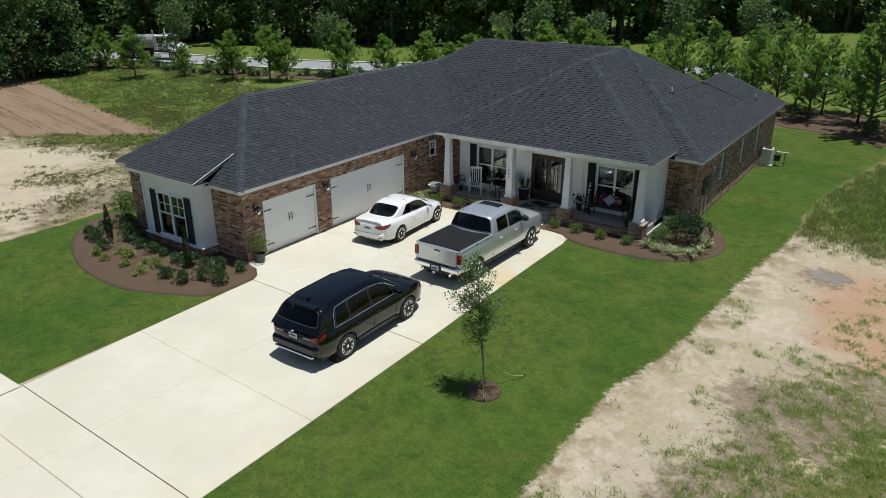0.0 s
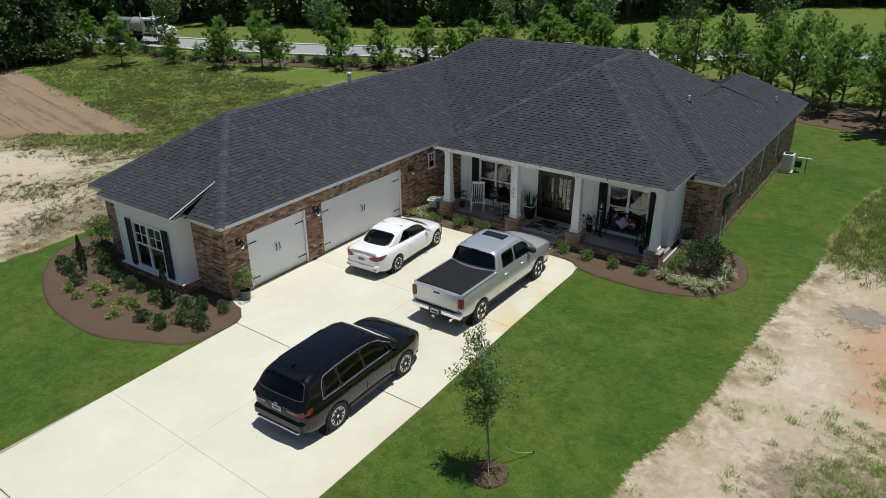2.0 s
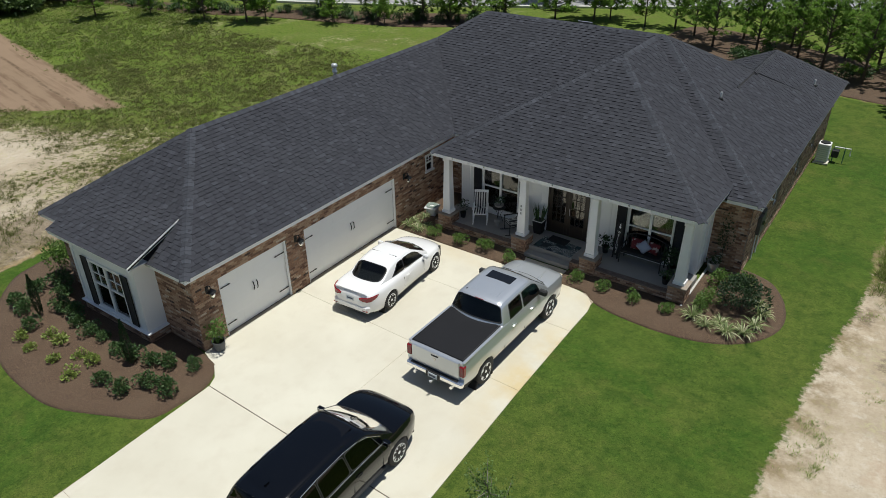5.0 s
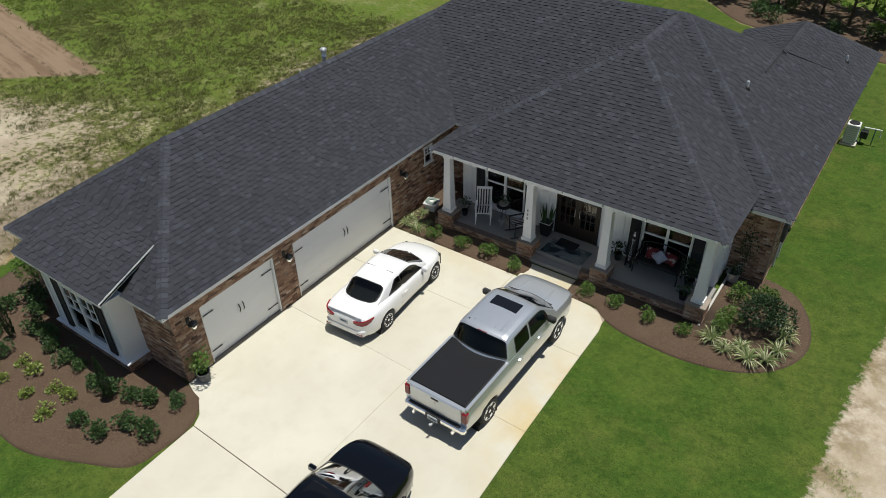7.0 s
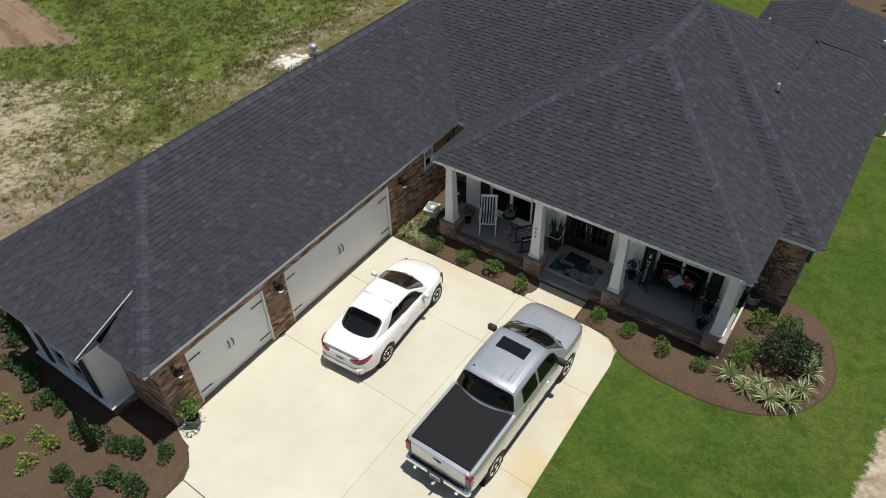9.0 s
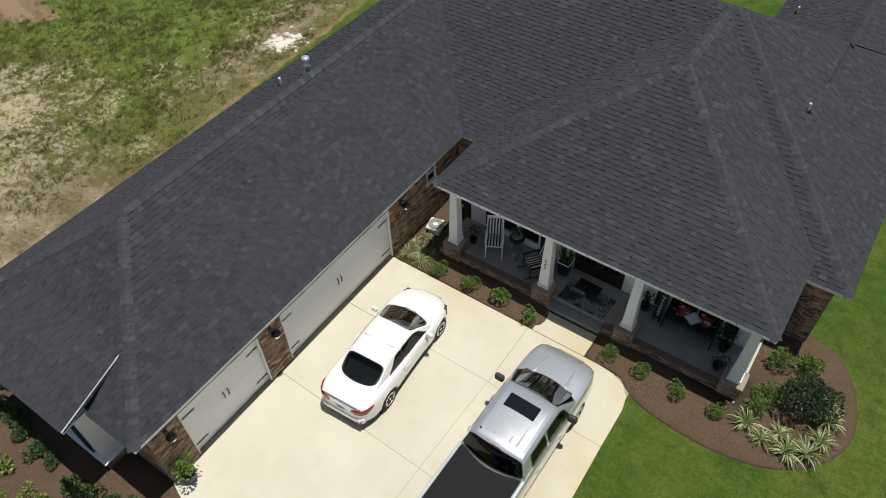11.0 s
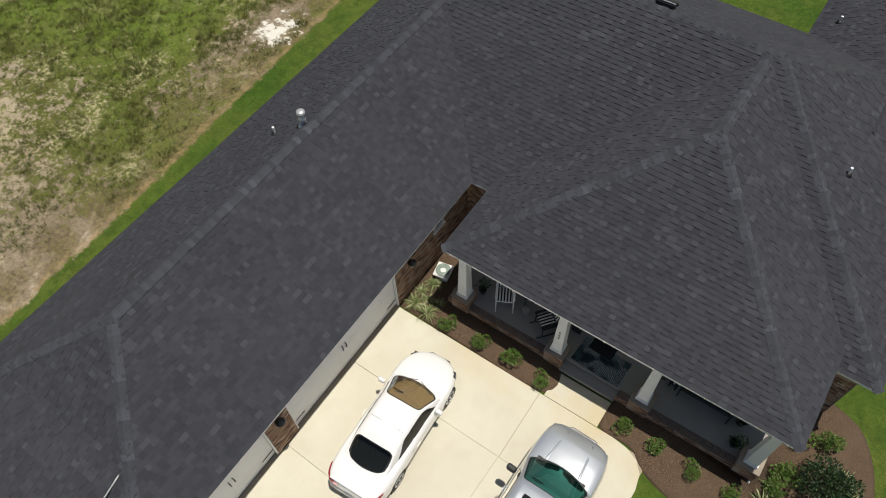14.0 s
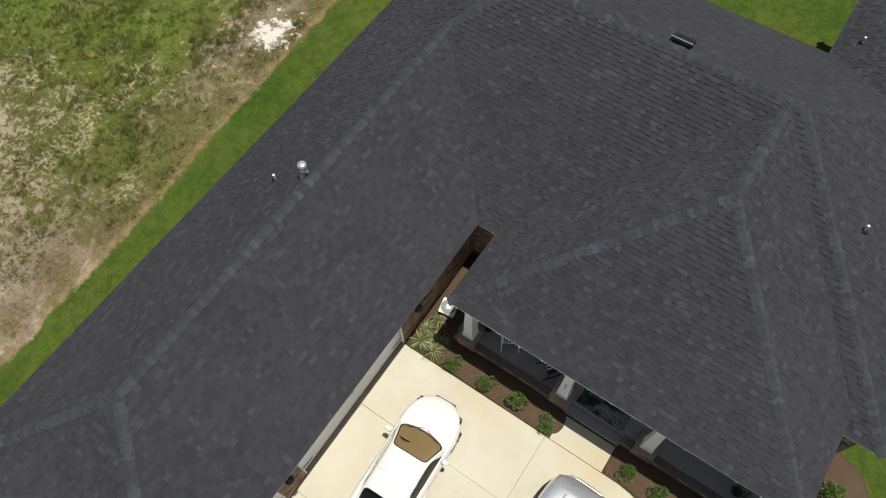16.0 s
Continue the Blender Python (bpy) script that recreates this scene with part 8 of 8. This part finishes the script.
rug = tagged(part("porch_rug", box(-0.78, 0.78, -0.45, 0.45, 0.0, 0.012, 0.004), leaf_rug_mat(), None, m=pose(6.25, 10.22, 0.301, 0, 0, -3)), "dark teal outdoor rug with pale leaf outlines", "rug")
tagged(part("door_mat", box(-0.38, 0.38, -0.23, 0.23, 0.0, 0.016, 0.005), worn("coir_black", (0.012, 0.012, 0.012), (0.02, 0.02, 0.02), 4, 1.0, 0.5, 150), None, m=pose(6.1, 10.62, 0.314, 0, 0, -3)), "plain black door mat on the rug", "mat")

bench = thing("porch_bench", "black metal porch bench against the window", "bench", pose(9.28, 10.72, 0.30))
for x in (-0.74, 0.74):
    part("leg", tube([(x, -0.25, 0.0), (x, -0.24, 0.60)], 0.022, 8), M_BLACK, bench)
    part("leg", tube([(x, 0.24, 0.0), (x, 0.25, 0.42), (x, 0.33, 0.92)], 0.022, 8), M_BLACK, bench)
    part("armrest", tube([(x, -0.26, 0.61), (x, 0.0, 0.64), (x, 0.27, 0.62)], 0.024, 8), M_BLACK, bench)
for k in range(6):
    y = -0.24 + k * 0.085
    part("seat_slat", box(-0.76, 0.76, y, y + 0.07, 0.41, 0.43, 0.006), M_BLACK, bench)
bm = tube([(-0.76, 0.33, 0.85), (-0.4, 0.335, 0.98), (0, 0.335, 1.02), (0.4, 0.335, 0.98), (0.76, 0.33, 0.85)], 0.024, 8)
part("back_rail", bm, M_BLACK, bench)
for k in range(13):
    x = -0.66 + k * 0.11
    part("back_slat", box(x - 0.02, x + 0.02, 0.27, 0.285, 0.44, 0.90, 0.004), M_BLACK, bench, m=pose(0, 0, 0, 0, 0, 0))
part("bench_cushion", box(-0.72, 0.72, -0.24, 0.22, 0.432, 0.50, 0.025), M_SHUTTER, bench, "dark seat cushion")


def cushion(name, label, m, w, mat):
    bm = bmesh.new()
    n = 8
    grid = [[[None] * (n + 1) for _ in range(n + 1)] for _ in range(2)]
    for s in range(2):
        for i in range(n + 1):
            for j in range(n + 1):
                u, q = i / n * 2 - 1, j / n * 2 - 1
                t = 0.075 * (1 - u ** 4) * (1 - q ** 4)
                k = 1 - 0.06 * (1 - abs(u)) * abs(q) ** 3 - 0.06 * (1 - abs(q)) * abs(u) ** 3
                grid[s][i][j] = bm.verts.new((u * w / 2 * k, (t if s else -t), q * w / 2 * k))
    for s in range(2):
        for i in range(n):
            for j in range(n):
                bm.faces.new([grid[s][i][j], grid[s][i + 1][j], grid[s][i + 1][j + 1], grid[s][i][j + 1]])
    bmesh.ops.remove_doubles(bm, verts=bm.verts, dist=0.0005)
    bmesh.ops.recalc_face_normals(bm, faces=bm.faces)
    return tagged(part(name, bm, mat, None, m=m, smooth=True), label, "cushion")


def patterned(name, a, b, scale):
    n = Nodes(name)
    v = n.noise(n.obj(), scale, 1)
    return n.out(Base_Color=n.mix(n.ramp(v, 0.56, 0.60), a, b), Roughness=0.9)


cushion("throw_pillow", "red throw pillow with white pattern on the bench", pose(9.0, 10.83, 1.00, -15, 0, 6), 0.42, patterned("red_print", (0.12, 0.012, 0.018), (0.34, 0.28, 0.27), 9))
cushion("throw_pillow", "red throw pillow with white pattern on the bench", pose(9.60, 10.83, 1.00, -15, 8, -8), 0.42, patterned("red_print_two", (0.12, 0.012, 0.018), (0.34, 0.28, 0.27), 8))
cushion("throw_pillow", "pale blue-grey throw pillow turned on its corner", pose(9.30, 10.70, 1.03, -18, 45, 0), 0.40, worn("blue_cloth", (0.30, 0.33, 0.45), (0.36, 0.39, 0.50), 5, 0.9, 0.3, 90))


# standing welcome board
def lettering(name, text, size, mat, parent, m):
    cu = bpy.data.curves.new(name, "FONT")
    cu.body, cu.size, cu.extrude, cu.align_x, cu.align_y = text, size, 0.003, "CENTER", "CENTER"
    tmp = bpy.data.objects.new(name, cu)
    scene.collection.objects.link(tmp)
    me = bpy.data.meshes.new_from_object(tmp.evaluated_get(bpy.context.evaluated_depsgraph_get()))
    bpy.data.objects.remove(tmp)
    return part(name, me, mat, parent, m=m) if me.materials.append(mat) is None else None


sign = thing("welcome_sign", "tall narrow dark wooden sign with white WELCOME letters", "sign", pose(8.32, 10.62, 0.30, -6, 0, -14))
part("board", box(-0.13, 0.13, 0.0, 0.03, 0.12, 1.42, 0.006), M_SHUTTER, sign)
for s in (-1, 1):
    part("foot", box(s * 0.10 - 0.02, s * 0.10 + 0.02, -0.01, 0.04, 0.0, 0.13), M_SHUTTER, sign)
for i, ch in enumerate("WELCOME"):
    lettering("letter", ch, 0.135, M_TRIM, sign, pose(0, -0.004, 1.02 - i * 0.125, 90, 0, 0))
part("ornament", turned([(0.045, 0.0), (0.05, 0.006)], 18, axis="x"), M_TRIM, sign, m=pose(0, -0.004, 1.22, 0, 0, 90))
part("ornament", turned([(0.028, 0.0), (0.032, 0.006)], 18, axis="x"), M_TRIM, sign, m=pose(0, -0.004, 1.31, 0, 0, 90))

stand = pot("plant_stand", "dark pot with a leafy plant beside the door", pose(7.88, 10.82, 0.30), 0.13, 0.26, M_BLACK)
v, f = shrub_mesh(410, 0.24, 0.5, 0.10, 130, 4)
tagged(part("foliage", mesh("foliage", [p + Vector((0, 0, 0.2)) for p in v], f, False, [M_LEAF_DARK]), None, stand), kind="stuff")
p2 = pot("potted_plant", "dark pot with trailing green plant by the column", pose(10.42, 10.02, 0.30), 0.14, 0.24, M_BLACK)
v, f = shrub_mesh(411, 0.24, 0.34, 0.07, 180, 4)
tagged(part("foliage", mesh("foliage", [p + Vector((0, 0, 0.16)) for p in v], f, False, [M_LEAF_SHRUB]), None, p2), kind="stuff")
p3 = pot("potted_plant", "tall leafy plant in a dark pot on the porch", pose(10.36, 10.72, 0.30), 0.16, 0.3, M_BLACK)
v, f = shrub_mesh(412, 0.30, 0.75, 0.10, 240, 5)
tagged(part("foliage", mesh("foliage", [p + Vector((0, 0, 0.24)) for p in v], f, False, [M_LEAF_DARK]), None, p3), kind="stuff")
p4 = pot("flower_bucket", "grey metal bucket with small white flowers", pose(11.38, 12.14, 0.05), 0.21, 0.36, M_STEEL)
v, f = shrub_mesh(413, 0.28, 0.4, 0.06, 300, 5)
tagged(part("foliage", mesh("foliage", [p + Vector((0, 0, 0.26)) for p in v], f, False, [leafy("flower_mix", (0.03, 0.07, 0.02), (0.09, 0.15, 0.04), (0.75, 0.75, 0.72))]), None, p4), kind="stuff")
vine = thing("climbing_plant", "thin dark climbing plant against the brick wall", "plant", pose(11.55, 12.40, 0.05))
v, f = shrub_mesh(414, 0.30, 1.9, 0.07, 420, 8)
tagged(part("foliage", mesh("foliage", [Vector((p.x, p.y * 0.25, p.z)) for p in v], f, False, [M_LEAF_DARK]), None, vine), kind="stuff")
p5 = pot("garage_planter", "weathered grey pot with a leafy bush by the garage", pose(0.30, -0.62, 0.0), 0.20, 0.34, worn("weathered_pot", (0.10, 0.105, 0.105), (0.15, 0.155, 0.155), 5, 0.7))
v, f = shrub_mesh(415, 0.34, 0.85, 0.085, 420, 7)
tagged(part("foliage", mesh("foliage", [p + Vector((0, 0, 0.26)) for p in v], f, False, [M_LEAF_BRIGHT]), None, p5), kind="stuff")
p6 = pot("potted_plant", "small dark plant in a pot beside the first column", pose(2.05, 10.25, 0.30), 0.12, 0.22, M_BLACK)
v, f = shrub_mesh(416, 0.2, 0.6, 0.07, 150, 4)
tagged(part("foliage", mesh("foliage", [p + Vector((0, 0, 0.18)) for p in v], f, False, [M_LEAF_DARK]), None, p6), kind="stuff")

# coiled hose on a pale square stand by the first column
hs = thing("hose_stand", "pale square hose stand with a coiled green hose", "hose stand", pose(0.58, 10.18, 0.05, 0, 0, 12))
part("tray", box(-0.27, 0.27, -0.27, 0.27, 0.30, 0.36, 0.02), M_WHITE, hs, "pale square tray")
part("stand_base", box(-0.2, 0.2, -0.2, 0.2, 0.0, 0.30, 0.02), M_WHITE, hs)
coil = []
for i in range(90):
    a = i * 0.42
    coil.append(((0.10 + 0.0016 * i) * math.cos(a), (0.10 + 0.0016 * i) * math.sin(a), 0.385 + 0.012 * (i % 15) / 15))
part("hose", tube(coil, 0.016, 6), worn("green_hose", (0.22, 0.28, 0.24), (0.30, 0.36, 0.32), 6, 0.5), hs, "coiled dark green hose")

# wall boxes and services on the side wall
mb = thing("meter_box", "grey electric meter box with conduit on brick wall", "meter box", m_side @ pose(1.35, 0, 0))
part("cabinet", box(-0.18, 0.18, -0.14, -0.014, 1.05, 1.75, 0.01), M_METER, mb)
part("panel", box(0.30, 0.72, -0.12, -0.014, 0.95, 1.75, 0.01), M_METER, mb)
part("meter", turned([(0.08, 0.0), (0.08, 0.06), (0.05, 0.08)], 18, axis="x"), M_PANE, mb, m=pose(0, -0.14, 1.5, 0, 0, -90))
for x in (-0.1, 0.5):
    part("conduit", tube([(x, -0.05, 0.0), (x, -0.05, 1.05)], 0.025, 8), M_WHITE, mb)
part("wall_lamp", turned([(0.06, 0.0), (0.08, 0.05), (0.04, 0.1)], 14), M_WHITE, mb, m=pose(0.9, -0.12, 2.0))

ac = thing("ac_unit", "pale grey outdoor air-conditioner beside the back wall", "air conditioner", pose(12.66, 24.62, 0) @ Matrix.Diagonal((0.72, 0.72, 0.90, 1)))
part("pad", box(-0.45, 0.45, -0.45, 0.45, -0.02, 0.07, 0.01), M_CONCRETE, ac)
part("casing", box(-0.36, 0.36, -0.36, 0.36, 0.08, 1.05, 0.03), M_WHITE, ac)
part("fan_guard", turned([(0.30, 1.05), (0.28, 1.09), (0.05, 1.10)], 24), M_BLACK, ac)
for s in range(4):
    for k in range(7):
        part("louvre", box(-0.30, 0.30, -0.372, -0.355, 0.2 + k * 0.11, 0.24 + k * 0.11), M_STEEL, ac, m=pose(0, 0, 0, 0, 0, 90 * s))
fr = thing("pipe_frame", "green painted pipe frame beside the air conditioner", "pipe frame", pose(13.18, 24.9, 0))
for x in (-0.12, 0.32):
    part("upright", tube([(x, 0, 0), (x, 0, 0.75)], 0.025, 8), worn("green_pipe", (0.10, 0.22, 0.14), (0.14, 0.28, 0.18), 5, 0.5), fr)
part("cross_pipe", tube([(-0.12, 0, 0.73), (0.55, 0.05, 0.73), (0.55, 0.05, 0.4)], 0.03, 8), M_WHITE, fr)
part("valve_box", box(-0.2, 0.1, -0.15, 0.15, 0.25, 0.6, 0.02), M_BLACK, fr)

# back lawn: a black lidded grill near the rear wing
gr = thing("grill", "black covered grill on the back lawn", "grill", pose(6.1, 24.75, 0))
part("cover", box(-0.5, 0.5, -0.3, 0.3, 0.03, 1.1, 0.05), M_TONNEAU, gr)

# ---- white road lorry with a grey dump body ----
ang = math.degrees(math.atan2(37.0 - 29.0, -46 + 75))
lorry = thing("lorry", "white long-nosed lorry with dark chassis and grey body", "lorry", pose(-56.3, 33.8, 0.04, 0, 0, ang - 90))
part("chassis", box(-0.5, 0.5, -4.2, 3.6, 0.75, 1.05, 0.03), M_BLACK, lorry)
bm = box(-1.12, 1.12, 1.0, 2.6, 1.05, 2.75, 0.12)
part("cab", bm, M_CARWHITE, lorry)
part("windscreen", box(-0.95, 0.95, 2.585, 2.62, 1.85, 2.5, 0.02), M_GLASSDARK, lorry)
for s in (-1, 1):
    part("side_window", box(s * 1.125 - 0.012, s * 1.125 + 0.012, 1.4, 2.3, 1.85, 2.45), M_GLASSDARK, lorry)
    part("wing", box(s * 0.95 - 0.25, s * 0.95 + 0.25, 2.7, 3.9, 0.95, 1.35, 0.14), M_CARWHITE, lorry)
    part("exhaust_stack", tube([(s * 1.0, 0.85, 1.0), (s * 1.0, 0.85, 3.3)], 0.08, 10), M_CHROME, lorry)
    part("headlamp", box(s * 0.9 - 0.15, s * 0.9 + 0.15, 3.85, 3.95, 1.05, 1.3, 0.03), M_LAMP, lorry)
    for y in (3.3, -1.6, -2.75):
        wheel(lorry, s * 0.98, y, 0.5, 0.32, s, 6, M_ALLOY)
bm = box(-0.72, 0.72, 2.6, 4.05, 1.05, 1.95, 0.15)
for q in bm.verts:
    if q.co.y > 3.4 and q.co.z > 1.5:
        q.co.z -= 0.22
part("bonnet", bm, M_CARWHITE, lorry)
part("grille", box(-0.5, 0.5, 4.02, 4.1, 1.1, 1.65, 0.03), M_CHROME, lorry)
part("front_bumper", box(-1.1, 1.1, 4.0, 4.22, 0.55, 0.9, 0.05), M_CHROME, lorry)
part("tank", tube([(0, -0.9, 1.9), (0, 0.75, 1.9)], 0.8, 20), M_BOXGREY, lorry, "rounded grey tank", smooth=False)
bm = box(-1.2, 1.2, -4.4, -1.0, 1.1, 2.5, 0.06)
part("dump_body", bm, worn("lorry_grey", (0.10, 0.12, 0.11), (0.15, 0.17, 0.15), 1.5, 0.6), lorry, "grey steel body")
for k in range(5):
    part("body_rib", box(-1.24, 1.24, -4.3 + k * 0.78, -4.2 + k * 0.78, 1.12, 2.46, 0.02), M_BLACK, lorry)

# manhole ring in the road
tagged(part("manhole_cover", turned([(0.42, 0.0), (0.40, 0.015), (0.05, 0.012)], 24), M_BLACK, None, m=pose(-27.6, 44.0, 0.042)), "round iron manhole cover in the road", "manhole")
